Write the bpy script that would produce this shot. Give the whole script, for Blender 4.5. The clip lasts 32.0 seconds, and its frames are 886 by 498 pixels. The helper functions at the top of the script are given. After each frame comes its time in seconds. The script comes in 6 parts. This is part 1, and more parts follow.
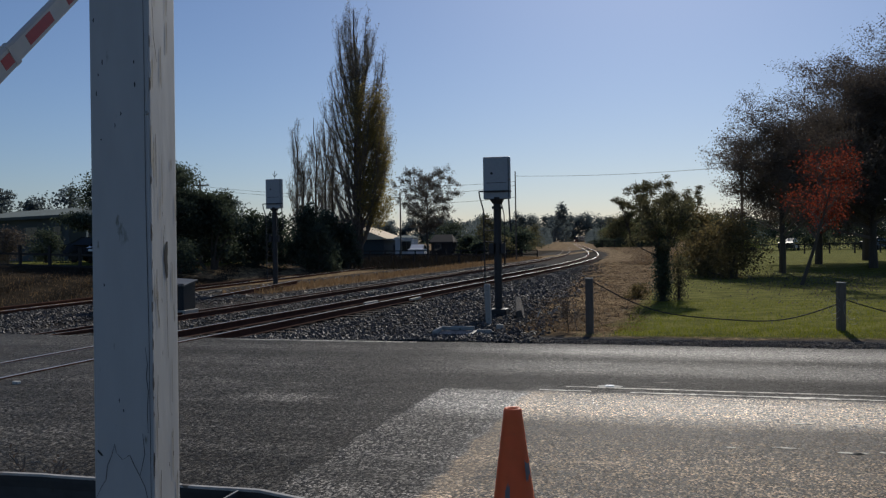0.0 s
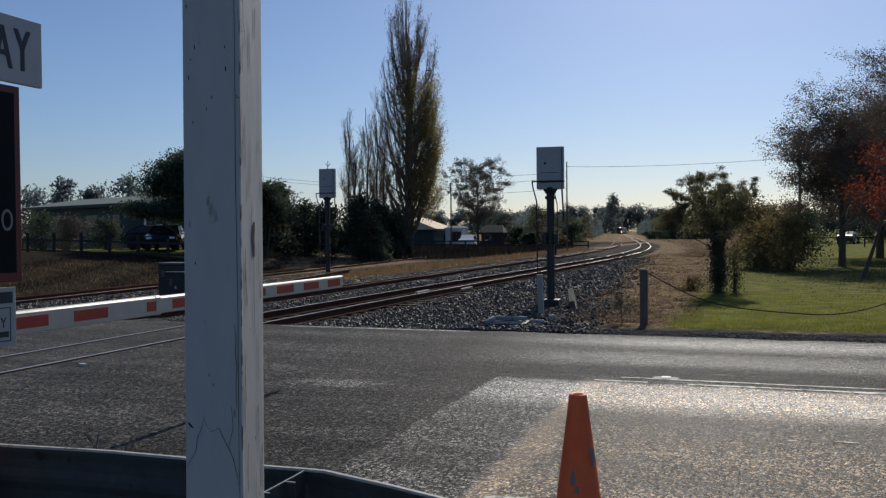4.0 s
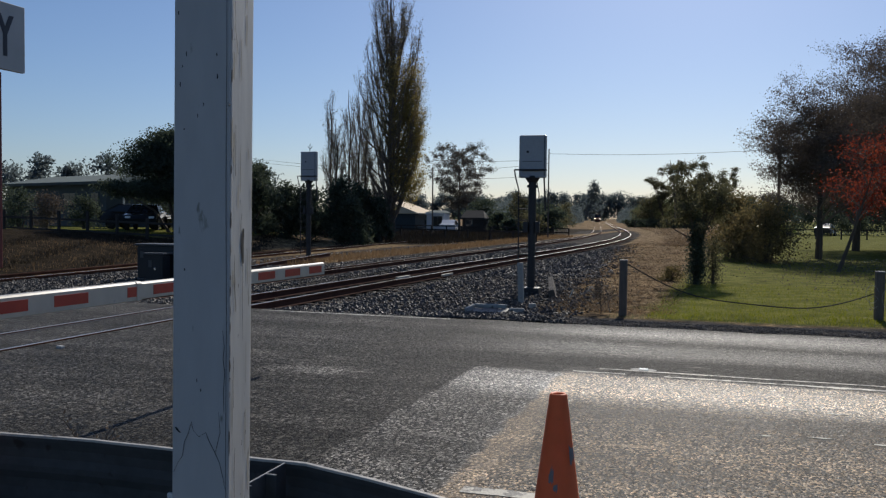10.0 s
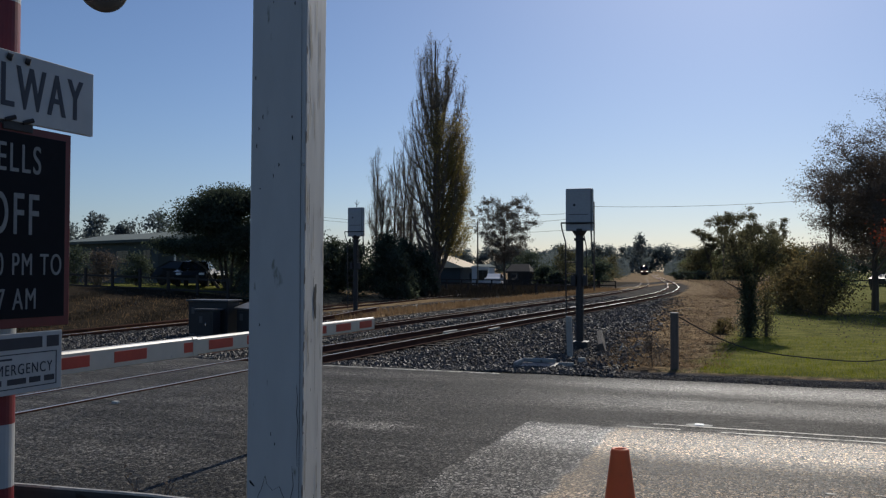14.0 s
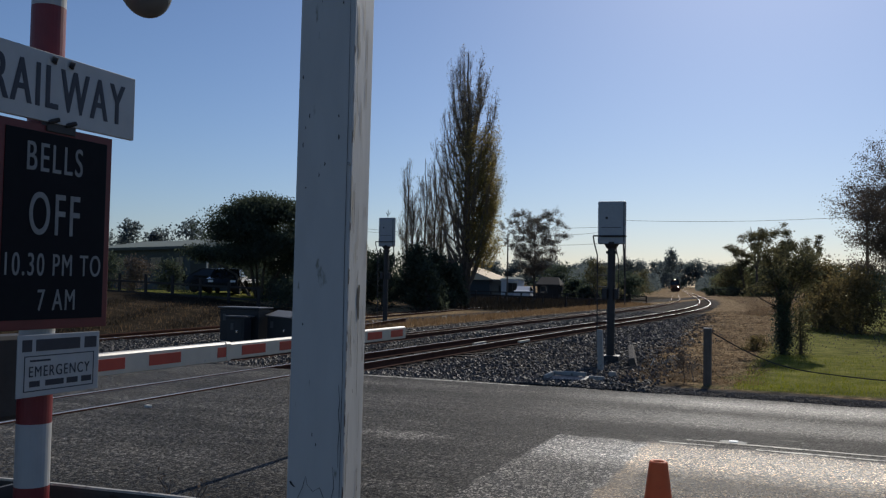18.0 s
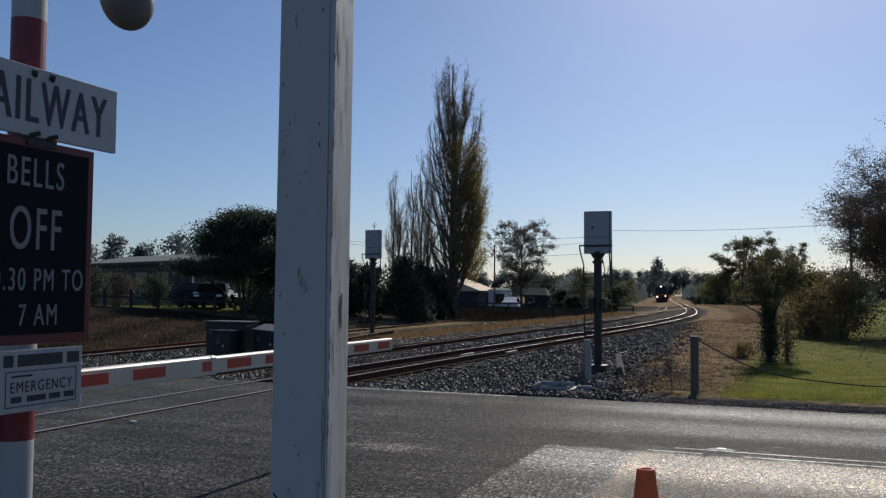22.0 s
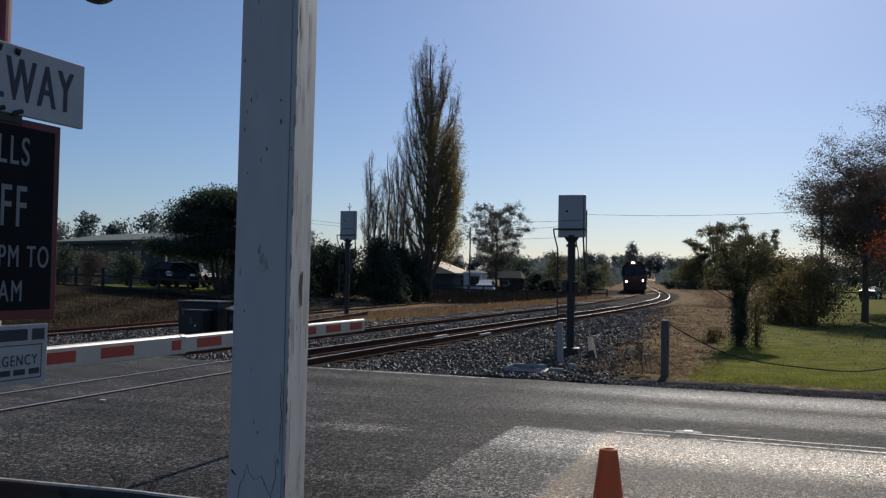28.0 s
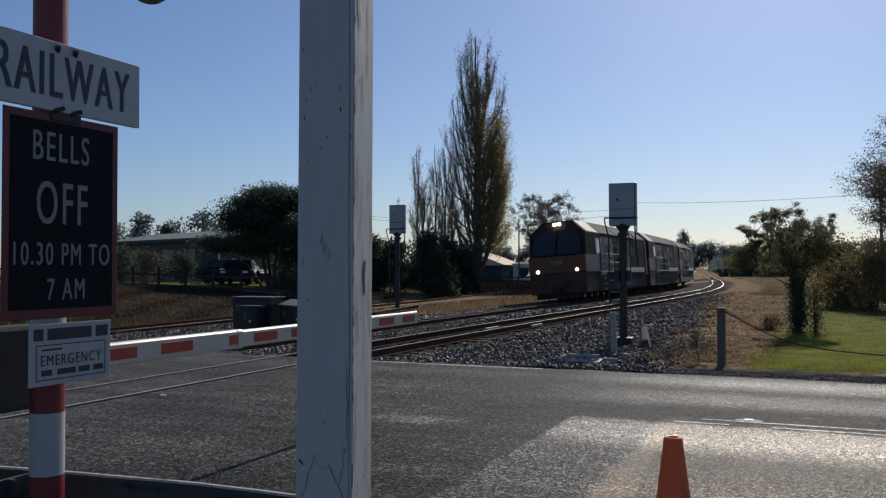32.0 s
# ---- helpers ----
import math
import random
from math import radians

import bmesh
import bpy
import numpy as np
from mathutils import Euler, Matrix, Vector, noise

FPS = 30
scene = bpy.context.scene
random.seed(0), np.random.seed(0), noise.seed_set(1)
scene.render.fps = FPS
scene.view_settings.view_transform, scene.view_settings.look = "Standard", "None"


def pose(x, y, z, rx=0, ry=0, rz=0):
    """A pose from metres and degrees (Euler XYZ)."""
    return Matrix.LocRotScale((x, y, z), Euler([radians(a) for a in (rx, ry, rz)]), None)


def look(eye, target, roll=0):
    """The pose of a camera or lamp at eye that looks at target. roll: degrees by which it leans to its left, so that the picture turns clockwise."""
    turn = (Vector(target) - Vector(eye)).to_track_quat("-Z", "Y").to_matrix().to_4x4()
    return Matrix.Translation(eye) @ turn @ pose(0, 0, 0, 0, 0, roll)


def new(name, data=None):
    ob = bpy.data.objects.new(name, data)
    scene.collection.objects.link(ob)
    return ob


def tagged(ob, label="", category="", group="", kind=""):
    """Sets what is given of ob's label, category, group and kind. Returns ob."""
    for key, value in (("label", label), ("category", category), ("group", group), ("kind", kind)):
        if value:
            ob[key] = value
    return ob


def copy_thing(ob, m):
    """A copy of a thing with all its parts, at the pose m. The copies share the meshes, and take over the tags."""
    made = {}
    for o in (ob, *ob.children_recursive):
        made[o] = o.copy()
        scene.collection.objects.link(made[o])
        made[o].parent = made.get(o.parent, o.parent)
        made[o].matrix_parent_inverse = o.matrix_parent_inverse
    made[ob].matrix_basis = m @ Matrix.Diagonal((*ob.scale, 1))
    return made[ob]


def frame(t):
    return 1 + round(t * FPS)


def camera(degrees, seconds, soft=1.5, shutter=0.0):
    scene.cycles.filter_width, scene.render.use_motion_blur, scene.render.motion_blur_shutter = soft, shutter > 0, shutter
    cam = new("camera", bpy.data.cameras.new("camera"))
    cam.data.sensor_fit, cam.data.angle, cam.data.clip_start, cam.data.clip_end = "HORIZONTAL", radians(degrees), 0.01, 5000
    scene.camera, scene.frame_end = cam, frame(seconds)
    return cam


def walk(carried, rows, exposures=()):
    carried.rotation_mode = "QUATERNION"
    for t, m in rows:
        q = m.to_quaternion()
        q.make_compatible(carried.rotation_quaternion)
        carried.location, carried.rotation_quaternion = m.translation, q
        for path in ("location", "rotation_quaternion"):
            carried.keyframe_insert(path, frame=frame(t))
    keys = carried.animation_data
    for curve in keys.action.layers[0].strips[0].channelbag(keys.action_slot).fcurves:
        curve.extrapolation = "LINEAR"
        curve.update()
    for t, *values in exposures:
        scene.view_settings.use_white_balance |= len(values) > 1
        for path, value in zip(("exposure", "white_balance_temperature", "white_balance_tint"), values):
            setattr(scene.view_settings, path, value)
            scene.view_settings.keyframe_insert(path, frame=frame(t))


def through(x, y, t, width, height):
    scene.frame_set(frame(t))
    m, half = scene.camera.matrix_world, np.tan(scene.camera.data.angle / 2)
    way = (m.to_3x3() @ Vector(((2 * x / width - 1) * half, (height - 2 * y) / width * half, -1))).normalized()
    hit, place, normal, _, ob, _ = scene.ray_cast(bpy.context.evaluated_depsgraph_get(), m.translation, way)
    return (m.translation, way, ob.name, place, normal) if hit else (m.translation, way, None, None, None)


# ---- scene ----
cam = camera(54.0, 32.0, soft=1.28)
PATH = [
    (0.0, (0.041, 0.028, 1.597), (-2.717, 9.640, 1.514), -0.89),
    (0.5, (0.040, 0.026, 1.598), (-2.763, 9.625, 1.554), -0.58),
    (1.0, (0.027, 0.021, 1.597), (-2.963, 9.563, 1.649), -0.79),
    (1.5, (0.011, 0.007, 1.599), (-3.079, 9.516, 1.749), -0.89),
    (2.0, (0.000, 0.000, 1.600), (-3.057, 9.520, 1.761), -0.60),
    (2.5, (-0.004, -0.001, 1.599), (-2.937, 9.558, 1.761), -0.10),
    (3.0, (0.000, 0.002, 1.596), (-2.865, 9.581, 1.767), -0.04),
    (3.5, (-0.005, 0.014, 1.589), (-2.880, 9.591, 1.684), -0.33),
    (4.0, (-0.015, -0.017, 1.579), (-3.316, 9.421, 1.394), -0.48),
    (4.5, (-0.006, 0.018, 1.597), (-3.943, 9.205, 1.265), -0.99),
    (6.5, (-0.006, 0.030, 1.612), (-3.902, 9.209, 0.865), 0.73),
    (7.0, (-0.013, 0.029, 1.616), (-3.718, 9.302, 1.087), 1.83),
    (7.5, (-0.005, 0.032, 1.620), (-3.329, 9.457, 1.288), 1.74),
    (8.0, (-0.016, 0.041, 1.615), (-3.194, 9.517, 1.284), 0.97),
    (8.5, (-0.019, 0.030, 1.619), (-3.191, 9.511, 1.381), 0.54),
    (9.0, (-0.021, 0.009, 1.637), (-3.052, 9.535, 1.386), 0.54),
    (9.5, (-0.020, -0.004, 1.634), (-2.896, 9.563, 1.175), 0.94),
    (10.0, (-0.024, -0.041, 1.637), (-3.111, 9.463, 1.269), 0.63),
    (10.5, (-0.044, -0.078, 1.652), (-3.473, 9.314, 1.481), -0.04),
    (11.0, (-0.053, -0.095, 1.655), (-3.633, 9.241, 1.509), 0.15),
    (11.5, (-0.061, -0.103, 1.652), (-3.690, 9.215, 1.565), 0.45),
    (12.0, (-0.061, -0.101, 1.649), (-3.674, 9.223, 1.557), 0.52),
    (12.5, (-0.070, -0.094, 1.642), (-3.696, 9.224, 1.466), 0.43),
    (13.0, (-0.061, -0.100, 1.638), (-3.697, 9.215, 1.628), 0.16),
    (13.5, (-0.061, -0.097, 1.636), (-3.663, 9.230, 1.841), 0.15),
    (14.0, (-0.064, -0.086, 1.638), (-3.641, 9.250, 1.888), 0.13),
    (14.5, (-0.066, -0.078, 1.626), (-3.522, 9.300, 1.918), -0.26),
    (16.5, (-0.067, -0.069, 1.611), (-3.304, 9.384, 1.998), -1.01),
    (17.0, (-0.089, -0.081, 1.625), (-3.677, 9.243, 2.054), 0.15),
    (17.5, (-0.101, -0.080, 1.632), (-4.082, 9.082, 2.089), 0.78),
    (18.0, (-0.103, -0.080, 1.616), (-3.994, 9.124, 1.998), 1.09),
    (18.5, (-0.093, -0.075, 1.613), (-3.699, 9.243, 2.020), 1.15),
    (19.0, (-0.091, -0.063, 1.608), (-3.631, 9.280, 2.035), 0.85),
    (19.5, (-0.086, -0.066, 1.609), (-3.600, 9.287, 2.020), 0.77),
    (20.0, (-0.088, -0.068, 1.608), (-3.604, 9.283, 2.045), 0.99),
    (20.5, (-0.090, -0.064, 1.609), (-3.598, 9.291, 2.033), 1.24),
    (21.0, (-0.086, -0.054, 1.609), (-3.604, 9.298, 2.011), 1.40),
    (21.5, (-0.086, -0.058, 1.610), (-3.702, 9.255, 2.052), 1.08),
    (22.0, (-0.099, -0.065, 1.606), (-3.850, 9.191, 2.126), 0.41),
    (22.5, (-0.085, -0.067, 1.608), (-3.857, 9.180, 2.121), -0.22),
    (23.0, (-0.081, -0.060, 1.602), (-3.805, 9.214, 1.961), -0.17),
    (23.5, (-0.077, -0.066, 1.610), (-3.678, 9.259, 1.906), 0.75),
    (24.0, (-0.074, -0.062, 1.610), (-3.622, 9.280, 1.988), 0.83),
    (24.5, (-0.077, -0.047, 1.599), (-3.616, 9.300, 1.940), 0.71),
    (25.0, (-0.080, -0.043, 1.595), (-3.677, 9.282, 1.917), 0.27),
    (25.5, (-0.081, -0.045, 1.596), (-3.638, 9.296, 1.907), 0.11),
    (27.5, (-0.070, -0.059, 1.596), (-3.603, 9.290, 1.940), 0.37),
    (28.0, (-0.067, -0.057, 1.600), (-3.561, 9.307, 1.919), 1.03),
    (28.5, (-0.073, -0.055, 1.595), (-3.602, 9.297, 1.874), 1.05),
    (29.0, (-0.076, -0.047, 1.591), (-3.575, 9.317, 1.891), 1.01),
    (29.5, (-0.066, -0.048, 1.590), (-3.520, 9.333, 1.839), 0.86),
    (30.0, (-0.077, -0.034, 1.587), (-3.735, 9.271, 1.772), 0.31),
    (30.5, (-0.087, -0.044, 1.588), (-3.940, 9.181, 1.801), 0.33),
    (31.0, (-0.097, -0.047, 1.586), (-4.052, 9.134, 1.836), 0.28),
    (31.5, (-0.103, -0.050, 1.584), (-4.100, 9.113, 1.830), -0.06),
    (32.0, (-0.105, -0.046, 1.586), (-4.116, 9.112, 1.816), -0.10),
]
walk(cam, [(t, look(eye, target, roll)) for t, eye, target, roll in PATH], exposures=[(0.0, -0.25, 6600, 10), (0.8, -0.07, 6600, 10), (4.0, -0.01, 6600, 10), (7.0, 0.06, 6600, 10), (9.0, 0.01, 6600, 10), (12.0, 0.00, 6600, 10), (14.0, -0.06, 6600, 10), (25.0, -0.04, 6600, 10), (32.0, 0.00, 6600, 10)])

# ---- light ----
SUN_LEFT, SUN_UP = 1.2, 33.0
world = bpy.data.worlds.new("sky")
scene.world = world
world.use_nodes = True
wn = world.node_tree.nodes
sky = wn.new("ShaderNodeTexSky")
sky.sky_type = "NISHITA"
sky.sun_disc = False
sky.sun_elevation = radians(SUN_UP)
sky.sun_rotation = radians(-SUN_LEFT)
sky.altitude = 20
sky.air_density, sky.dust_density, sky.ozone_density = 1.0, 0.54, 6.0
gain = wn.new("ShaderNodeVectorMath")
gain.operation, gain.inputs[1].default_value = "MULTIPLY", (0.97, 0.985, 1.07)
world.node_tree.links.new(sky.outputs[0], gain.inputs[0])
world.node_tree.links.new(gain.outputs[0], wn["Background"].inputs[0])
wn["Background"].inputs[1].default_value = 0.073
sun = new("sun", bpy.data.lights.new("sun", "SUN"))
sun.data.energy, sun.data.angle, sun.data.color = 3.6, radians(0.53), (1.0, 0.95, 0.86)
sun.matrix_world = look((0, 0, 60), (math.sin(radians(SUN_LEFT)) * 40, -math.cos(radians(SUN_LEFT)) * 40, 60 - 40 * math.tan(radians(SUN_UP))))


# ---- materials ----
def mat(name, colour, rough=0.7, metal=0.0, vary=0.25, grain=30.0, patch=1.5, bump=0.2, stain=None, stain_at=0.62, stretch=(1, 1, 1), island=0.0, per_object=0.0, coords="Object", spec=0.5, detail=6.0):
    """A surface with variation at two scales, stains of a shape of their own and fine relief."""
    m = bpy.data.materials.new(name)
    m.use_nodes = True
    nt = m.node_tree
    n, l = nt.nodes, nt.links
    b = n["Principled BSDF"]
    b.inputs["Roughness"].default_value, b.inputs["Metallic"].default_value = rough, metal
    b.inputs["Specular IOR Level"].default_value = spec
    tc = n.new("ShaderNodeTexCoord")
    mp = n.new("ShaderNodeMapping")
    mp.inputs["Scale"].default_value = stretch
    l.new(tc.outputs[coords], mp.inputs[0])
    fine, broad = n.new("ShaderNodeTexNoise"), n.new("ShaderNodeTexNoise")
    fine.inputs["Scale"].default_value, fine.inputs["Detail"].default_value = grain, detail
    broad.inputs["Scale"].default_value, broad.inputs["Detail"].default_value = patch, 4
    l.new(mp.outputs[0], fine.inputs[0])
    l.new(mp.outputs[0], broad.inputs[0])
    add = n.new("ShaderNodeMath")
    add.operation = "ADD"
    l.new(fine.outputs[0], add.inputs[0])
    l.new(broad.outputs[0], add.inputs[1])
    if island or per_object:
        src = n.new("ShaderNodeNewGeometry").outputs["Random Per Island"] if island else n.new("ShaderNodeObjectInfo").outputs["Random"]
        more = n.new("ShaderNodeMath")
        more.operation = "MULTIPLY_ADD"
        more.inputs[1].default_value = island or per_object
        l.new(src, more.inputs[0])
        l.new(add.outputs[0], more.inputs[2])
        add2 = n.new("ShaderNodeMath")
        add2.operation = "SUBTRACT"
        add2.inputs[1].default_value = (island or per_object) / 2
        l.new(more.outputs[0], add2.inputs[0])
        add = add2
    ramp = n.new("ShaderNodeMapRange")
    ramp.inputs["From Min"].default_value, ramp.inputs["From Max"].default_value = 0.5, 1.5
    ramp.inputs["To Min"].default_value, ramp.inputs["To Max"].default_value = 1 - vary, 1 + vary
    l.new(add.outputs[0], ramp.inputs[0])
    mul = n.new("ShaderNodeVectorMath")
    mul.operation = "SCALE"
    mul.inputs[0].default_value = colour
    l.new(ramp.outputs[0], mul.inputs["Scale"])
    out = mul.outputs[0]
    if stain:
        st = n.new("ShaderNodeTexNoise")
        st.inputs["Scale"].default_value, st.inputs["Detail"].default_value = patch * 2.7, 8
        l.new(mp.outputs[0], st.inputs[0])
        cut = n.new("ShaderNodeMapRange")
        cut.inputs["From Min"].default_value, cut.inputs["From Max"].default_value = stain_at, stain_at + 0.05
        l.new(st.outputs[0], cut.inputs[0])
        mix = n.new("ShaderNodeMix")
        mix.data_type = "RGBA"
        l.new(cut.outputs[0], mix.inputs["Factor"])
        l.new(out, mix.inputs["A"])
        mix.inputs["B"].default_value = (*stain, 1)
        out = mix.outputs["Result"]
    l.new(out, b.inputs["Base Color"])
    if bump:
        bp = n.new("ShaderNodeBump")
        bp.inputs["Strength"].default_value, bp.inputs["Distance"].default_value = bump, 0.01
        l.new(fine.outputs[0], bp.inputs["Height"])
        l.new(bp.outputs[0], b.inputs["Normal"])
    return m


def leaf_mat(name, colour, other, through=0.45):
    m = bpy.data.materials.new(name)
    m.use_nodes = True
    n, l = m.node_tree.nodes, m.node_tree.links
    n.remove(n["Principled BSDF"])
    geo = n.new("ShaderNodeNewGeometry")
    mix = n.new("ShaderNodeMix")
    mix.data_type = "RGBA"
    mix.inputs["A"].default_value, mix.inputs["B"].default_value = (*colour, 1), (*other, 1)
    l.new(geo.outputs["Random Per Island"], mix.inputs["Factor"])
    d, t, g, s, s2 = n.new("ShaderNodeBsdfDiffuse"), n.new("ShaderNodeBsdfTranslucent"), n.new("ShaderNodeBsdfGlossy"), n.new("ShaderNodeMixShader"), n.new("ShaderNodeMixShader")
    l.new(mix.outputs["Result"], d.inputs[0])
    l.new(mix.outputs["Result"], t.inputs[0])
    g.inputs["Roughness"].default_value = 0.6
    s.inputs[0].default_value, s2.inputs[0].default_value = through, 0.025
    l.new(d.outputs[0], s.inputs[1])
    l.new(t.outputs[0], s.inputs[2])
    l.new(s.outputs[0], s2.inputs[1])
    l.new(g.outputs[0], s2.inputs[2])
    l.new(s2.outputs[0], n["Material Output"].inputs[0])
    return m


def plastic_mat(name, colour, share, **kw):
    """Thin plastic that lets some of the sun through."""
    m = mat(name, colour, **kw)
    n, l = m.node_tree.nodes, m.node_tree.links
    t, s = n.new("ShaderNodeBsdfTranslucent"), n.new("ShaderNodeMixShader")
    l.new(n["Principled BSDF"].inputs["Base Color"].links[0].from_socket, t.inputs[0])
    s.inputs[0].default_value = share
    l.new(n["Principled BSDF"].outputs[0], s.inputs[1])
    l.new(t.outputs[0], s.inputs[2])
    l.new(s.outputs[0], n["Material Output"].inputs[0])
    return m


def glow(name, colour, strength):
    m = bpy.data.materials.new(name)
    m.use_nodes = True
    b = m.node_tree.nodes["Principled BSDF"]
    b.inputs["Base Color"].default_value = (*colour, 1)
    b.inputs["Emission Color"].default_value, b.inputs["Emission Strength"].default_value = (*colour, 1), strength
    return m


def glass_mat(name, colour=(0.02, 0.025, 0.03)):
    m = bpy.data.materials.new(name)
    m.use_nodes = True
    b = m.node_tree.nodes["Principled BSDF"]
    b.inputs["Base Color"].default_value = (*colour, 1)
    b.inputs["Roughness"].default_value, b.inputs["IOR"].default_value = 0.05, 1.5
    return m


def road_mat():
    """Chip seal: single chips with their own shade and tilt, wheel-worn strips paled further for sun glare and an older
    smoother part by the rails.
    """
    m = bpy.data.materials.new("road_surface")
    m.use_nodes = True
    n, l = m.node_tree.nodes, m.node_tree.links
    b = n["Principled BSDF"]
    tc, sep = n.new("ShaderNodeTexCoord"), n.new("ShaderNodeSeparateXYZ")
    l.new(tc.outputs["Object"], sep.inputs[0])

    def nz(scale, detail=4.0, stretch=None):
        t = n.new("ShaderNodeTexNoise")
        t.inputs["Scale"].default_value, t.inputs["Detail"].default_value = scale, detail
        if stretch:
            mp = n.new("ShaderNodeMapping")
            mp.inputs["Scale"].default_value = stretch
            l.new(tc.outputs["Object"], mp.inputs[0])
            l.new(mp.outputs[0], t.inputs[0])
        else:
            l.new(tc.outputs["Object"], t.inputs[0])
        return t.outputs[0]

    def op(kind, a, c, d=None):
        v = n.new("ShaderNodeMath")
        v.operation = kind
        for i, s in enumerate((a, c, d)):
            if s is None:
                continue
            if isinstance(s, (int, float)):
                v.inputs[i].default_value = s
            else:
                l.new(s, v.inputs[i])
        return v.outputs[0]

    def ramp(src, a, c, lo=0.0, hi=1.0):
        r = n.new("ShaderNodeMapRange")
        for key, val in (("From Min", a), ("From Max", c), ("To Min", lo), ("To Max", hi)):
            r.inputs[key].default_value = val
        l.new(src, r.inputs[0])
        return r.outputs[0]
    edge, broad, streak = nz(2.6, 6), nz(0.5), nz(1.0, 5, (0.25, 1.6, 1))
    x = op("MULTIPLY_ADD", edge, 0.22, sep.outputs[0])
    y = op("MULTIPLY_ADD", streak, 0.5, sep.outputs[1])
    near = ramp(op("MULTIPLY_ADD", edge, 0.3, sep.outputs[1]), 9.35, 9.2)
    new_seal = op("MULTIPLY", ramp(x, -2.51, -2.48), near)
    second = op("MULTIPLY", ramp(x, -1.56, -1.50), near)

    def band(src, y0, y1, soft):
        return op("MULTIPLY", ramp(src, y0 - soft, y0 + soft), ramp(src, y1 + soft, y1 - soft))
    # wheel-worn strip; its tone rises to the right to imitate the sun's glare
    strip = op("MULTIPLY", band(y, 8.15, 9.25, 0.28), op("MULTIPLY", new_seal, ramp(x, -2.6, 0.6, 0.45, 1.0)))
    strip2 = op("MULTIPLY", op("ADD", band(y, 12.3, 13.3, 0.3), op("MULTIPLY", band(y, 10.75, 11.6, 0.3), 0.6)), ramp(x, -3.6, -1.2))
    strip3 = op("MULTIPLY", band(y, 5.2, 5.7, 0.5), second)
    worn = op("ADD", strip, op("MULTIPLY_ADD", strip2, 0.45, op("MULTIPLY", strip3, 0.15)))
    old_patch = op("MULTIPLY", band(op("MULTIPLY_ADD", edge, 0.5, sep.outputs[1]), 8.4, 8.75, 0.12), band(op("MULTIPLY_ADD", edge, 0.5, sep.outputs[0]), -4.35, -3.45, 0.15))
    vor = n.new("ShaderNodeTexVoronoi")
    vor.inputs["Scale"].default_value = 80.0
    jig, jigs, jigd = n.new("ShaderNodeTexNoise"), n.new("ShaderNodeVectorMath"), n.new("ShaderNodeVectorMath")
    jig.inputs["Scale"].default_value, jig.inputs["Detail"].default_value = 45.0, 3.0
    l.new(tc.outputs["Object"], jig.inputs[0])
    jigs.operation, jigs.inputs["Scale"].default_value = "SCALE", 0.016
    l.new(jig.outputs["Color"], jigs.inputs[0])
    l.new(tc.outputs["Object"], jigd.inputs[0])
    l.new(jigs.outputs[0], jigd.inputs[1])
    lay = n.new("ShaderNodeMapping")
    lay.inputs["Scale"].default_value = (1.0, 0.6, 1.0)
    l.new(jigd.outputs[0], lay.inputs[0])
    l.new(lay.outputs[0], vor.inputs["Vector"])
    csep = n.new("ShaderNodeSeparateColor")
    l.new(vor.outputs["Color"], csep.inputs[0])
    chip = op("POWER", csep.outputs[0], 3.2)
    tone = op("MULTIPLY_ADD", new_seal, 0.009, ramp(x, -5.5, -3.4, 0.040, 0.027))
    tone = op("MULTIPLY_ADD", second, 0.008, tone)
    # both wear and painted sun glare lighten the tone here
    tone = op("MULTIPLY_ADD", worn, 0.062, tone)
    tone = op("MULTIPLY_ADD", old_patch, 0.06, tone)
    tone = op("MULTIPLY", tone, ramp(broad, 0.3, 0.7, 0.75, 1.25))
    fresh, aged = ramp(chip, 0.0, 1.0, 0.06, 9.6), ramp(chip, 0.0, 1.0, 0.46, 5.2)
    tone = op("MULTIPLY", tone, op("MULTIPLY_ADD", op("SUBTRACT", fresh, aged), new_seal, aged))
    tone = op("MULTIPLY", tone, ramp(nz(20, 3), 0.34, 0.66, 0.55, 1.45))
    tone = op("MULTIPLY", tone, ramp(nz(1.0, 6, (0.13, 1.5, 1)), 0.32, 0.68, 0.66, 1.36))
    tone = op("MULTIPLY", tone, ramp(nz(1.0, 7, (1.6, 6.5, 1)), 0.33, 0.67, 0.78, 1.24))
    dark = op("MULTIPLY_ADD", band(y, 7.1, 7.95, 0.3), op("MULTIPLY", second, 0.6), op("MULTIPLY", band(y, 9.75, 10.55, 0.22), ramp(x, -3.4, -1.6, 0.0, 0.68)))
    tone = op("MULTIPLY", tone, op("SUBTRACT", 1.0, dark))
    fleck = ramp(nz(1.0, 7, (1.1, 5.0, 1)), 0.66, 0.70)
    tone = op("MULTIPLY_ADD", op("MULTIPLY", fleck, ramp(x, -2.8, -1.2)), 0.13, tone)
    seam = op("MULTIPLY", band(x, -1.55, -1.30, 0.06), band(sep.outputs[1], 3.0, 9.3, 0.3))
    tone = op("MULTIPLY_ADD", seam, 0.08, tone)
    tint = n.new("ShaderNodeCombineColor")
    l.new(op("MULTIPLY", tone, op("MULTIPLY_ADD", second, 0.28, 1.08)), tint.inputs[0])
    l.new(tone, tint.inputs[1])
    l.new(op("MULTIPLY", tone, op("MULTIPLY_ADD", second, -0.24, 0.88)), tint.inputs[2])
    l.new(tint.outputs[0], b.inputs["Base Color"])
    l.new(op("MULTIPLY_ADD", worn, -0.12, ramp(csep.outputs[1], 0, 1, 0.34, 0.85)), b.inputs["Roughness"])
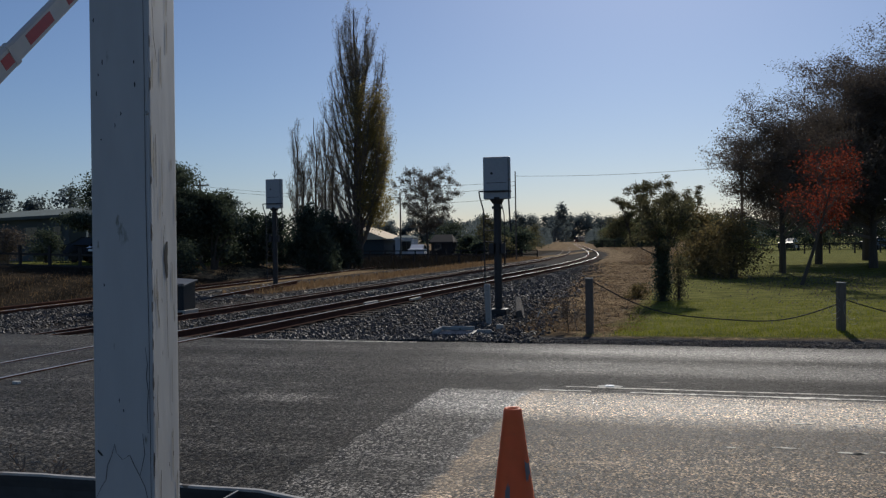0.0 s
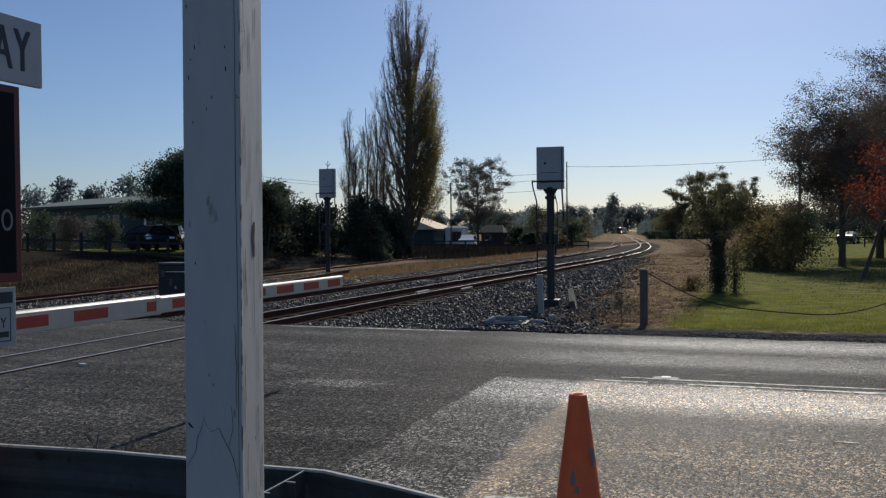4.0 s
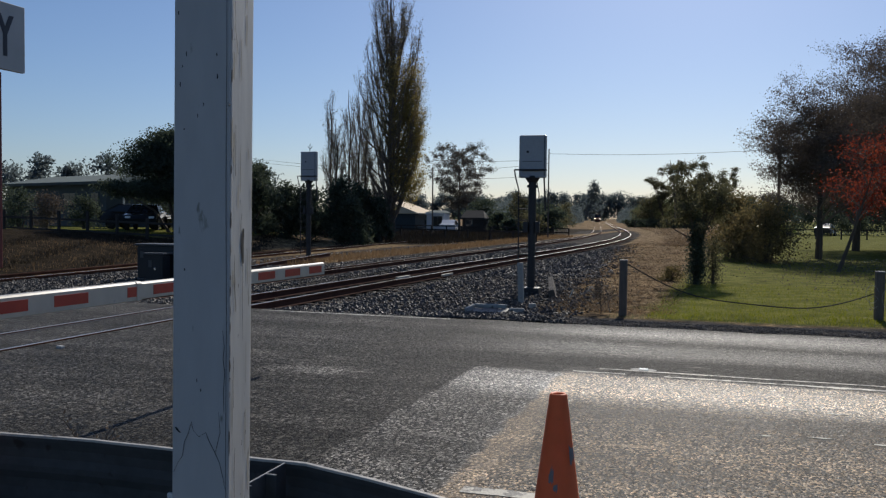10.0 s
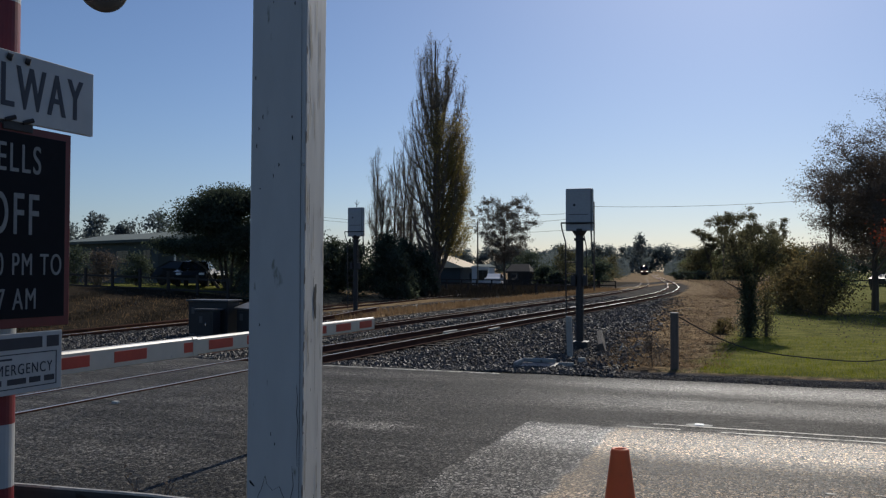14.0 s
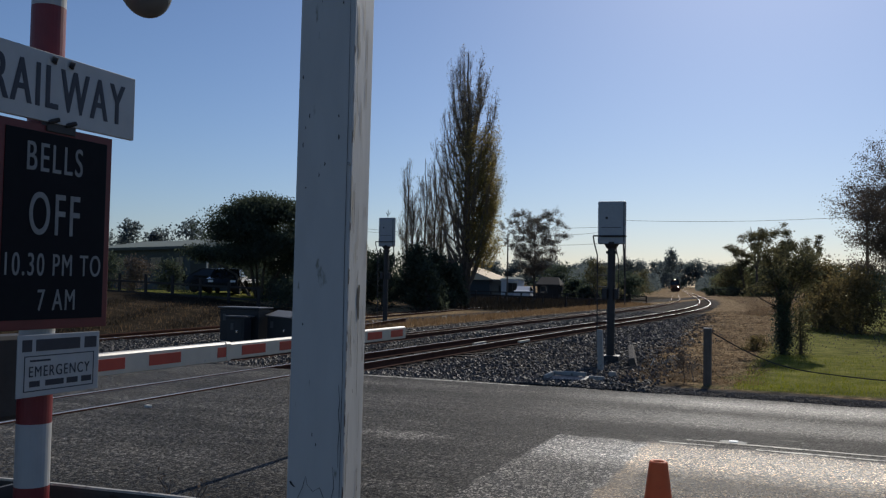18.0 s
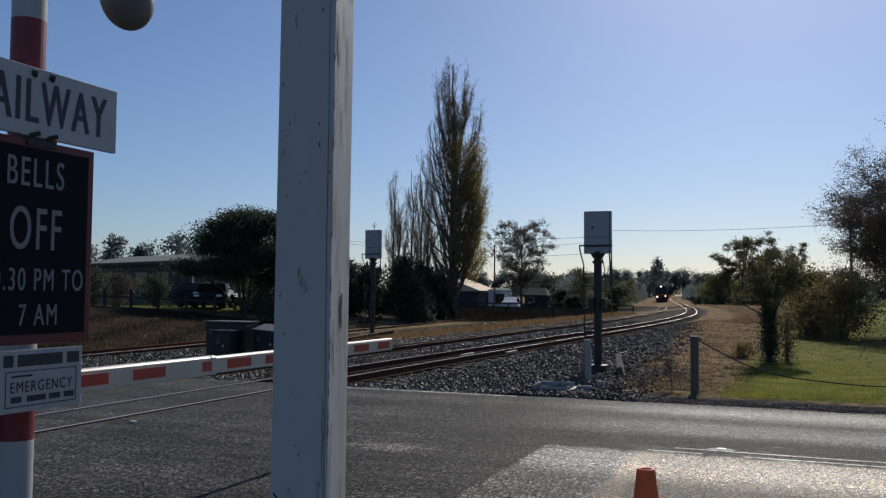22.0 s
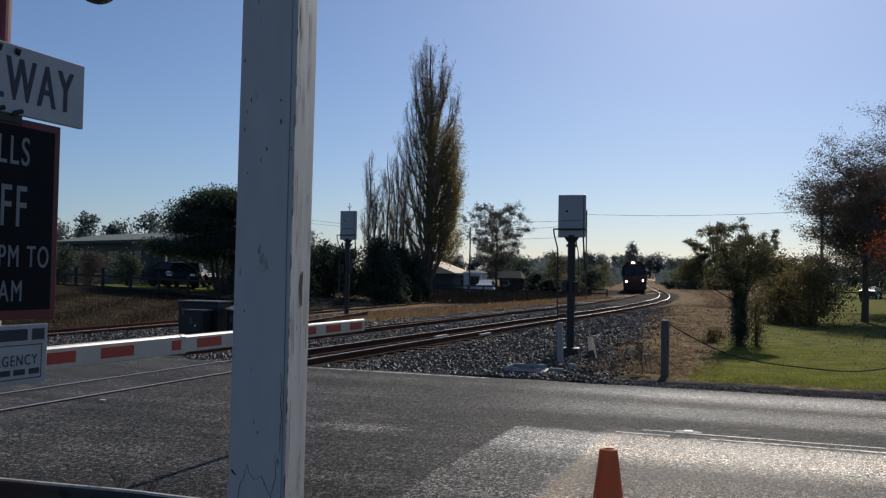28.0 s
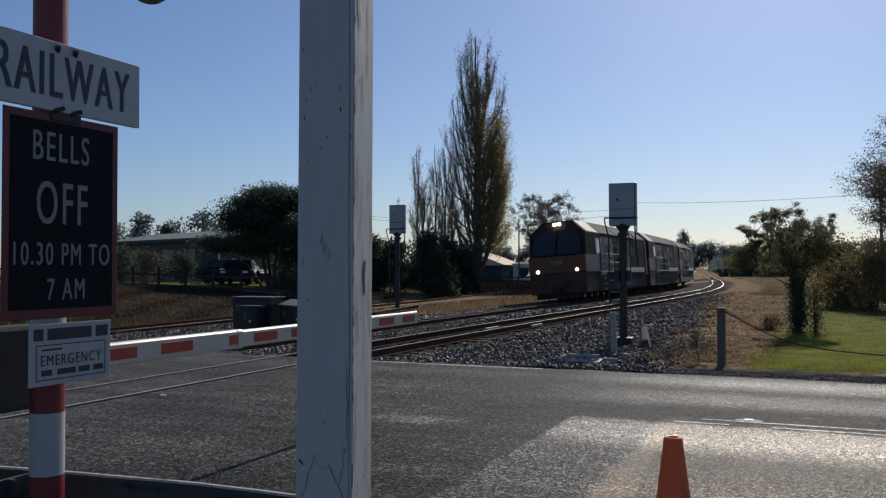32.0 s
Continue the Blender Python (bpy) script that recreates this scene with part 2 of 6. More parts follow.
    l.new(op("MULTIPLY_ADD", worn, 0.26, op("MULTIPLY_ADD", second, 0.06, op("MULTIPLY_ADD", new_seal, 0.03, 0.035))), b.inputs["Specular IOR Level"])
    tilt, scaled, geo, total, norm = n.new("ShaderNodeVectorMath"), n.new("ShaderNodeVectorMath"), n.new("ShaderNodeNewGeometry"), n.new("ShaderNodeVectorMath"), n.new("ShaderNodeVectorMath")
    tilt.operation, tilt.inputs[1].default_value = "SUBTRACT", (0.5, 0.5, 0.5)
    l.new(vor.outputs["Color"], tilt.inputs[0])
    scaled.operation, scaled.inputs["Scale"].default_value = "SCALE", 0.75
    l.new(tilt.outputs[0], scaled.inputs[0])
    l.new(geo.outputs["Normal"], total.inputs[0])
    l.new(scaled.outputs[0], total.inputs[1])
    norm.operation = "NORMALIZE"
    l.new(total.outputs[0], norm.inputs[0])
    bp = n.new("ShaderNodeBump")
    bp.inputs["Strength"].default_value, bp.inputs["Distance"].default_value = 0.6, 0.012
    bp.invert = True
    l.new(vor.outputs["Distance"], bp.inputs["Height"])
    l.new(norm.outputs[0], bp.inputs["Normal"])
    l.new(bp.outputs[0], b.inputs["Normal"])
    return m


M = {
    "white_paint": mat("white_paint", (0.50, 0.49, 0.46), 0.55, vary=0.09, grain=5, patch=2.2, bump=0.1, stain=(0.22, 0.215, 0.17), stain_at=0.69, stretch=(6, 6, 1.6)),
    "bare_wood": mat("bare_wood", (0.11, 0.095, 0.08), 0.9, vary=0.5, grain=14, patch=2, bump=0.6, stretch=(8, 8, 1)),
    "bare_timber": mat("bare_timber", (0.37, 0.35, 0.30), 0.9, vary=0.4, grain=40, patch=6, bump=0.3, stretch=(1, 1, 0.2)),
    "crack": mat("crack", (0.03, 0.03, 0.03), 0.95, bump=0),
    "grey_metal": mat("grey_metal", (0.34, 0.36, 0.37), 0.5, 0.1, vary=0.15, grain=20, patch=1.5, bump=0.1, stain=(0.22, 0.2, 0.17), stain_at=0.68),
    "galvanised": mat("galvanised", (0.33, 0.32, 0.295), 0.45, 0.6, vary=0.25, grain=26, patch=4, bump=0.1),
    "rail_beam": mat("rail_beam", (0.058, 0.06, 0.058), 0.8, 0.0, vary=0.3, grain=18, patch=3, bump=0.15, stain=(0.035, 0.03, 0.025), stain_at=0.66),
    # sunlit top of the guard rail, its brightness put into a cream colour
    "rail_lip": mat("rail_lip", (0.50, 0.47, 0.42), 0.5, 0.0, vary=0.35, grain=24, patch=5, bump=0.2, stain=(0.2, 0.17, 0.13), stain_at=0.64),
    "dark_steel": mat("dark_steel", (0.034, 0.033, 0.034), 0.6, 0.2, vary=0.3, grain=22, patch=2, bump=0.2),
    "red_paint": mat("red_paint", (0.19, 0.02, 0.024), 0.45, vary=0.2, grain=14, patch=3, bump=0.08, stain=(0.25, 0.09, 0.07), stain_at=0.7),
    "board_red": mat("board_red", (0.13, 0.013, 0.014), 0.5, vary=0.25, grain=14, patch=3, bump=0.08),
    "sign_white": mat("sign_white", (0.43, 0.43, 0.42), 0.4, vary=0.12, grain=12, patch=2.5, bump=0.05, stain=(0.4, 0.37, 0.3), stain_at=0.69),
    "sign_black": mat("sign_black", (0.007, 0.008, 0.011), 0.8, vary=0.3, grain=20, patch=4, bump=0.04, spec=0.2),
    "sign_letters": mat("sign_letters", (0.22, 0.225, 0.22), 0.5, vary=0.25, grain=60, patch=8, bump=0.05),
    "arm_white": mat("arm_white", (0.62, 0.55, 0.45), 0.34, vary=0.12, grain=12, patch=3, bump=0.06, stain=(0.4, 0.37, 0.33), stain_at=0.67),
    "arm_red": mat("arm_red", (0.50, 0.055, 0.035), 0.4, vary=0.2, grain=14, patch=4, bump=0.06),
    "cone_orange": plastic_mat("cone_orange", (0.78, 0.165, 0.045), 0.16, rough=0.55, vary=0.16, grain=16, patch=5, bump=0.12, stain=(0.13, 0.09, 0.075), stain_at=0.66),
    "tape_grey": mat("tape_grey", (0.20, 0.19, 0.19), 0.5, vary=0.3),
    "road_surface": road_mat(),
    "road_paint": mat("road_paint", (0.40, 0.37, 0.30), 0.6, vary=0.35, grain=70, patch=3, bump=0.6, stain=(0.07, 0.065, 0.06), stain_at=0.49),
    "road_paint_faded": mat("road_paint_faded", (0.30, 0.27, 0.22), 0.6, vary=0.4, grain=60, patch=3, bump=0.5, stain=(0.05, 0.05, 0.05), stain_at=0.46),
    "mortar": mat("mortar", (0.46, 0.42, 0.35), 0.8, vary=0.25, grain=40, patch=5, bump=0.3, stain=(0.25, 0.2, 0.15), stain_at=0.64),
    "concrete": mat("concrete", (0.36, 0.345, 0.31), 0.85, vary=0.2, grain=40, patch=3, bump=0.3, stain=(0.16, 0.15, 0.13), stain_at=0.62),
    "rail_top": mat("rail_top", (0.88, 0.86, 0.82), 0.33, 1.0, vary=0.08, bump=0.02),
    "rail_dull": mat("rail_dull", (0.30, 0.27, 0.24), 0.55, 1.0, vary=0.2, bump=0.02),
    "rail_side": mat("rail_side", (0.10, 0.05, 0.036), 0.95, 0.0, vary=0.35, grain=30, patch=3, bump=0.3, spec=0.05),
    "sleeper": mat("sleeper", (0.055, 0.043, 0.035), 0.9, vary=0.35, grain=20, patch=3, bump=0.4, per_object=0.6, stretch=(1, 6, 1), spec=0.05),
    "stone": mat("stone", (0.071, 0.064, 0.057), 0.62, vary=0.55, grain=30, patch=5, bump=0.5, island=1.0, spec=0.3),
    "bollard_wood": mat("bollard_wood", (0.13, 0.11, 0.09), 0.9, vary=0.35, grain=16, patch=3, bump=0.5, stretch=(7, 7, 1)),
    "cable": mat("cable", (0.03, 0.03, 0.03), 0.7, vary=0.2, bump=0),
    "bark": mat("bark", (0.085, 0.07, 0.055), 0.95, vary=0.4, grain=12, patch=2, bump=0.6, stretch=(4, 4, 1)),
    "twig": mat("twig", (0.16, 0.13, 0.105), 0.9, vary=0.4, grain=6, patch=1, bump=0.2),
    # house walls, taken this dark to include the shade lying on them
    "house_dark": mat("house_dark", (0.055, 0.068, 0.07), 0.8, vary=0.15, grain=20, patch=0.7, bump=0.2),
    "roof_green": mat("roof_green", (0.10, 0.135, 0.125), 0.95, vary=0.12, grain=10, patch=0.6, bump=0.1),
    "roof_pale": mat("roof_pale", (0.62, 0.47, 0.29), 0.8, vary=0.12, grain=10, patch=0.6, bump=0.1),
    "wall_cream": mat("wall_cream", (0.5, 0.46, 0.38), 0.8, vary=0.12, bump=0.1),
    "wall_white": mat("wall_white", (0.6, 0.6, 0.58), 0.7, vary=0.1, bump=0.1),
    "fence_wood": mat("fence_wood", (0.038, 0.033, 0.029), 0.9, vary=0.3, bump=0.3),
    "glass": glass_mat("glass"),
    "car_dark": mat("car_dark", (0.02, 0.023, 0.027), 0.25, 0.2, vary=0.1, bump=0),
    "car_yellow": mat("car_yellow", (0.55, 0.5, 0.08), 0.3, vary=0.1, bump=0),
    "car_white": mat("car_white", (0.7, 0.7, 0.7), 0.3, vary=0.06, bump=0),
    "tyre": mat("tyre", (0.02, 0.02, 0.02), 0.9, vary=0.2, bump=0.2),
    "chrome": mat("chrome", (0.6, 0.6, 0.6), 0.2, 1.0, vary=0.05, bump=0),
    "loco_yellow": mat("loco_yellow", (0.105, 0.036, 0.013), 0.5, vary=0.2, grain=8, patch=1, bump=0.05, stain=(0.05, 0.03, 0.018), stain_at=0.58),
    "loco_grey": mat("loco_grey", (0.030, 0.023, 0.021), 0.9, 0.0, spec=0.25, vary=0.35, grain=8, patch=0.8, bump=0.05, stain=(0.055, 0.05, 0.045), stain_at=0.6),
    "loco_roof": mat("loco_roof", (0.05, 0.047, 0.045), 0.92, 0.0, vary=0.25, grain=8, patch=0.8, bump=0.05),
    "loco_white": mat("loco_white", (0.62, 0.59, 0.53), 0.5, vary=0.15, grain=8, patch=1, bump=0.05),
    "headlight": glow("headlight", (1.0, 0.82, 0.56), 40.0),
    "lamp_red": mat("lamp_red", (0.05, 0.04, 0.042), 0.2, vary=0.1, bump=0),
    "lamp_grey": mat("lamp_grey", (0.15, 0.145, 0.135), 0.42, 0.0, vary=0.2, grain=12, patch=3, bump=0.1),
    "reflector": mat("reflector", (0.75, 0.75, 0.72), 0.3, vary=0.1, bump=0),
    "leaf_poplar": leaf_mat("leaf_poplar", (0.17, 0.15, 0.10), (0.30, 0.25, 0.16), 0.65),
    "leaf_gold": leaf_mat("leaf_gold", (0.21, 0.17, 0.06), (0.40, 0.31, 0.10), 0.68),
    "leaf_dark": leaf_mat("leaf_dark", (0.045, 0.06, 0.042), (0.09, 0.112, 0.07), 0.5),
    "leaf_green": leaf_mat("leaf_green", (0.08, 0.10, 0.046), (0.16, 0.18, 0.085), 0.6),
    "leaf_autumn": leaf_mat("leaf_autumn", (0.10, 0.088, 0.04), (0.22, 0.165, 0.07), 0.5),
    "leaf_olive": leaf_mat("leaf_olive", (0.075, 0.078, 0.040), (0.15, 0.135, 0.07), 0.6),
    "leaf_brown": leaf_mat("leaf_brown", (0.097, 0.081, 0.068), (0.176, 0.138, 0.105), 0.3),
    "leaf_red": leaf_mat("leaf_red", (0.20, 0.038, 0.02), (0.36, 0.075, 0.036), 0.45),
    # far foliage: distance haze is mixed into this pale blue-grey leaf colour
    "leaf_far_haze": leaf_mat("leaf_far_haze", (0.11, 0.138, 0.142), (0.155, 0.185, 0.185), 0.65),
    "blade_green": leaf_mat("blade_green", (0.12, 0.145, 0.004), (0.25, 0.26, 0.008), 0.6),
    "blade_dry": leaf_mat("blade_dry", (0.15, 0.092, 0.046), (0.28, 0.185, 0.10), 0.45),
    # dead brown blades, made darker still to stand for tree shade on the bank
    "blade_brown": leaf_mat("blade_brown", (0.022, 0.018, 0.012), (0.055, 0.043, 0.028), 0.2),
    "leaf_grey": leaf_mat("leaf_grey", (0.12, 0.105, 0.088), (0.19, 0.17, 0.14), 0.25),
    "leaf_pale": leaf_mat("leaf_pale", (0.12, 0.12, 0.08), (0.2, 0.195, 0.13), 0.45),
}


# ---- mesh helpers ----
def link_mesh(name, verts, faces, material, parent=None, label="", smooth=False):
    me = bpy.data.meshes.new(name)
    me.from_pydata(verts, [], faces)
    if smooth:
        me.shade_smooth()
    me.materials.append(M[material] if isinstance(material, str) else material)
    ob = new(name, me)
    if parent is not None:
        ob.parent = parent
    if label:
        ob["label"] = label
    return ob


def part(name, bm, material, parent=None, label="", smooth=False):
    me = bpy.data.meshes.new(name)
    bm.to_mesh(me)
    bm.free()
    if smooth:
        me.shade_smooth()
    me.materials.append(M[material])
    ob = new(name, me)
    if parent is not None:
        ob.parent = parent
    if label:
        ob["label"] = label
    return ob


def empty(name, m=None, **tags):
    ob = new(name)
    if m is not None:
        ob.matrix_basis = m
    return tagged(ob, **tags)


def box(bm, x0, x1, y0, y1, z0, z1, bevel=0.0):
    vs = bmesh.ops.create_cube(bm, size=1.0, matrix=Matrix.Translation(((x0 + x1) / 2, (y0 + y1) / 2, (z0 + z1) / 2)) @ Matrix.Diagonal((x1 - x0, y1 - y0, z1 - z0, 1)))["verts"]
    if bevel:
        es = {e for v in vs for e in v.link_edges}
        bmesh.ops.bevel(bm, geom=list(es), offset=bevel, segments=2, affect="EDGES", profile=0.6)
    return bm


def cyl(bm, p0, p1, r0, r1=None, n=12):
    p0, p1 = Vector(p0), Vector(p1)
    d = p1 - p0
    m = Matrix.Translation((p0 + p1) / 2) @ d.to_track_quat("Z", "Y").to_matrix().to_4x4()
    bmesh.ops.create_cone(bm, cap_ends=True, segments=n, radius1=r0, radius2=r0 if r1 is None else r1, depth=d.length, matrix=m)
    return bm


def B():
    return bmesh.new()


def extrude_profile(profile, path, closed=True):
    """A profile of (side, up) pairs carried along a path of points; side lies level and across the path."""
    verts, faces, n = [], [], len(profile)
    path = [Vector(p) for p in path]
    for i, p in enumerate(path):
        d = path[min(i + 1, len(path) - 1)] - path[max(i - 1, 0)]
        side = Vector((d.y, -d.x, 0)).normalized()
        for a, b in profile:
            verts.append(tuple(p + side * a + Vector((0, 0, b))))
    for i in range(len(path) - 1):
        for j in range(n if closed else n - 1):
            a, b = i * n + j, i * n + (j + 1) % n
            faces.append((a, b, b + n, a + n))
    if closed:
        faces.append(tuple(range(n - 1, -1, -1)))
        faces.append(tuple((len(path) - 1) * n + j for j in range(n)))
    return verts, faces


def tube(path, r, n=6):
    V, F = [], []
    path = [Vector(p) for p in path]
    for i, p in enumerate(path):
        d = (path[min(i + 1, len(path) - 1)] - path[max(i - 1, 0)]).normalized()
        a = d.orthogonal().normalized()
        if i:
            a = (prev - d * prev.dot(d)).normalized()
        prev = a
        b = d.cross(a)
        rr = r[i] if isinstance(r, (list, tuple)) else r
        for k in range(n):
            w = 2 * math.pi * k / n
            V.append(tuple(p + (a * math.cos(w) + b * math.sin(w)) * rr))
    for i in range(len(path) - 1):
        for k in range(n):
            F.append((i * n + k, i * n + (k + 1) % n, (i + 1) * n + (k + 1) % n, (i + 1) * n + k))
    F.append(tuple(range(n - 1, -1, -1)))
    F.append(tuple((len(path) - 1) * n + k for k in range(n)))
    return V, F


def lettering(name, words, parent, material, y0, y1, z0, z1, x, label="", bold=0.018):
    """Flat raised letters on a board that faces +x, fitted into y0..y1 and z0..z1."""
    cu = bpy.data.curves.new(name, "FONT")
    cu.fill_mode = "FRONT"
    cu.body, cu.extrude, cu.offset, cu.space_character = words, 0.0, 0.0, 1.2
    tmp = new(name, cu)
    bpy.context.view_layer.update()
    me = bpy.data.meshes.new_from_object(tmp.evaluated_get(bpy.context.evaluated_depsgraph_get()))
    bpy.data.objects.remove(tmp)
    co = np.empty(len(me.vertices) * 3)
    me.vertices.foreach_get("co", co)
    co = co.reshape(-1, 3)
    # three thin layers side by side thicken the strokes
    polys = [tuple(p.vertices) for p in me.polygons]
    tall = co[:, 1].max() - co[:, 1].min()
    layers = [co + np.array([[k * bold * tall, 0.0, 0.0]]) for k in (-1, 0, 1)]
    depth = np.repeat((0.0, 0.0004, 0.0008), len(co))
    polys = [tuple(i + k * len(co) for i in p) for k in range(3) for p in polys]
    co = np.concatenate(layers)
    lo, hi = co.min(0), co.max(0)
    u = (co[:, 0] - lo[0]) / (hi[0] - lo[0]) * (y1 - y0) + y0
    v = (co[:, 1] - lo[1]) / (hi[1] - lo[1]) * (z1 - z0) + z0
    out = np.stack([x + depth, u, v], 1)
    me = bpy.data.meshes.new(name)
    me.from_pydata(out.tolist(), [], polys)
    me.materials.append(M[material])
    ob = new(name, me)
    ob.parent = parent
    if label:
        ob["label"] = label
    return ob


# ---- the plan: tracks and ground ----
R_LEFT, BEND_START, BEND = 498.0, 52.0, radians(7.9)
R_BACK, BACK_START = 1240.0, 470.0
SPAN = 3.45  # between the two running lines


def line_at(s, off=0.0):
    """Point and heading of the running line, s metres past the road's axis foot; off: metres to the right."""
    x, y, h = -12.1, s, 0.0
    if s > BEND_START:
        a = min((s - BEND_START) / R_LEFT, BEND)
        x, y, h = -12.1 - R_LEFT * (1 - math.cos(a)), BEND_START + R_LEFT * math.sin(a), a
        rest = s - BEND_START - R_LEFT * BEND
        if rest > 0:
            x, y = x - rest * math.sin(h), y + rest * math.cos(h)
            more = s - BACK_START
            if more > 0:
                x += more * more / (2 * R_BACK)
                h -= more / R_BACK
    return x + off * math.cos(h), y + off * math.sin(h), h


def span_at(s):
    """The second line's distance from the first, which widens a little before the bend."""
    return SPAN + 0.78 * step(12.0, 54.0, s) * (1 - step(62.0, 112.0, s))


def step(a, b, v):
    k = min(max((v - a) / (b - a), 0.0), 1.0)
    return k * k * (3 - 2 * k)


def ground_z(x, y):
    far = step(13.4, 16.0, y)
    z = -0.10
    bank = 0.85 * step(-19.0, -31.0, x) * step(13.6, 20.0, y) * (1 - 0.9 * step(48.0, 66.0, y))
    bank += 0.12 * noise.noise((x * 0.7, y * 0.5, 5.0)) * step(-19.0, -20.5, x) * step(-26.0, -23.0, x) * step(14.0, 18.0, y)
    lawn = step(-3.5, 1.0, x) * step(14.8, 16.2, y) * 0.07
    wave = 0.05 * noise.noise((x * 0.13, y * 0.13, 3.0)) * far * (step(-2.0, 2.0, x) + step(-19.0, -22.0, x))
    if y > 13.3:
        c, _, _ = line_at(y, 0.0)
        for off in (0.0, span_at(y)):
            z -= 0.075 * step(1.75, 1.25, abs(x - c - off)) * far
    z += 0.085 * (1 - step(13.9, 15.2, y)) * step(-6.0, -4.5, x) * step(13.0, 13.3, y)
    verge = 0.11 * (1 - step(2.9, 3.7, y))
    return z + bank + lawn + wave + verge


def ballast_right(y):
    edge = -3.2 - 0.083 * min(max(y - 16.0, 0.0), 44.0)
    return min(edge, line_at(y)[0] + span_at(y) + 1.8) if y > 50 else edge


def ground():
    def axis(lo, hi, fine, out):
        v = list(np.arange(lo, hi + 0.01, fine))
        a, d = lo, fine
        left, right = [], []
        while a > -out:
            d *= 1.5
            a -= d
            left.append(a)
        a, d = hi, fine
        while a < out:
            d *= 1.5
            a += d
            right.append(a)
        return left[::-1] + v + right
    xs, ys = axis(-60, 40, 0.8, 2500), axis(-14, 110, 0.8, 2500)
    nx = len(xs)
    verts, lawn, soil, grav, between_rails = [], [], [], [], []
    for y in ys:
        for x in xs:
            verts.append((x, y, ground_z(x, y)))
            w = 0.5 * noise.noise((x * 0.4, y * 0.4, 7.0))
            edge = -1.4 + 0.75 * step(18, 40, y)
            green = step(edge - 0.5, edge + 0.5, x + w) * step(14.7, 15.5, y) if y > 13 else 0.0
            if x < -19:
                green = step(-25.0, -28.0, x + 2 * w) * step(62, 52, y) * step(35.0, 37.5, y)
            near = 1 - step(3.0, 3.8, y)
            lawn.append(max(green, near * 0.4))
            if x > -19:
                g = step(ballast_right(y) + 0.9, ballast_right(y) - 0.5, x + 1.2 * w) * step(-18.4, -17.2, x)
                if y > 60:
                    c = line_at(y)[0]
                    g = step(c + SPAN + 2.2, c + SPAN + 1.3, x) * step(c - 2.9, c - 2.0, x)
            else:
                g = step(-19.4, -18.4, x)
            g = max(g, 1 - step(14.5, 15.6, y + w * 0.6))
            if y > 60 and x <= -19 and not c - 2.5 < x < c + SPAN + 2.5:
                g = 0.0
            mid = step(-16.2, -15.2, x) * step(-13.6, -14.4, x) * step(24, 32, y)
            grav.append(g * (1 - mid))
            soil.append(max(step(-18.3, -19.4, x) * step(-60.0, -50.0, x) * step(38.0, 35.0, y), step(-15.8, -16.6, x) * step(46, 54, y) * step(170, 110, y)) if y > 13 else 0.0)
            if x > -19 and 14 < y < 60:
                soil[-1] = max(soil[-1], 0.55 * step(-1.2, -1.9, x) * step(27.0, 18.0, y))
            # marks the strip between each pair of rails, where the gravel is darker
            c = line_at(max(y, 0.0), 0.0)[0]
            between_rails.append(max(step(0.95, 0.5, abs(x - c)), step(0.95, 0.5, abs(x - c - span_at(y)))) if 13 < y < 200 else 0.0)
    faces = [(j * nx + i, j * nx + i + 1, (j + 1) * nx + i + 1, (j + 1) * nx + i) for j in range(len(ys) - 1) for i in range(nx - 1)]
    m = bpy.data.materials.new("ground_cover")
    m.use_nodes = True
    nt = m.node_tree
    n, l = nt.nodes, nt.links
    b = n["Principled BSDF"]
    b.inputs["Roughness"].default_value = 0.95
    b.inputs["Specular IOR Level"].default_value = 0.02
    tc = n.new("ShaderNodeTexCoord")

    def nz(scale, detail=5.0):
        t = n.new("ShaderNodeTexNoise")
        t.inputs["Scale"].default_value, t.inputs["Detail"].default_value = scale, detail
        l.new(tc.outputs["Object"], t.inputs[0])
        return t.outputs[0]

    def ramp(src, *stops):
        r = n.new("ShaderNodeValToRGB")
        for k, (at, c) in enumerate(stops):
            e = r.color_ramp.elements[k] if k < 2 else r.color_ramp.elements.new(at)
            e.position, e.color = at, (*c, 1)
        l.new(src, r.inputs[0])
        return r.outputs[0]

    def mixed(fac, a, c):
        x = n.new("ShaderNodeMix")
        x.data_type = "RGBA"
        l.new(fac, x.inputs["Factor"])
        l.new(a, x.inputs["A"])
        l.new(c, x.inputs["B"])
        return x.outputs["Result"]

    def both(a, c):
        v = n.new("ShaderNodeMath")
        v.operation = "MULTIPLY_ADD"
        v.inputs[1].default_value = 0.5
        l.new(a, v.inputs[0])
        w = n.new("ShaderNodeMath")
        w.operation = "MULTIPLY"
        w.inputs[1].default_value = 0.5
        l.new(c, w.inputs[0])
        l.new(w.outputs[0], v.inputs[2])
        return v.outputs[0]
    f, c, big = nz(22), nz(1.7), nz(0.35)
    grass = ramp(both(f, c), (0.32, (0.055, 0.062, 0.014)), (0.52, (0.155, 0.158, 0.033)), (0.68, (0.27, 0.245, 0.07)))
    straw = ramp(both(nz(13, 8), nz(3.2, 6)), (0.39, (0.045, 0.03, 0.018)), (0.5, (0.20, 0.132, 0.07)), (0.61, (0.44, 0.315, 0.17)))
    stone = ramp(both(nz(45, 2), nz(4)), (0.36, (0.018, 0.016, 0.014)), (0.5, (0.06, 0.052, 0.045)), (0.66, (0.11, 0.097, 0.088)))

    def mask(name, soft=0.35):
        a = n.new("ShaderNodeAttribute")
        a.attribute_name = name
        s = n.new("ShaderNodeMath")
        s.operation = "MULTIPLY_ADD"
        s.inputs[1].default_value = 0.9
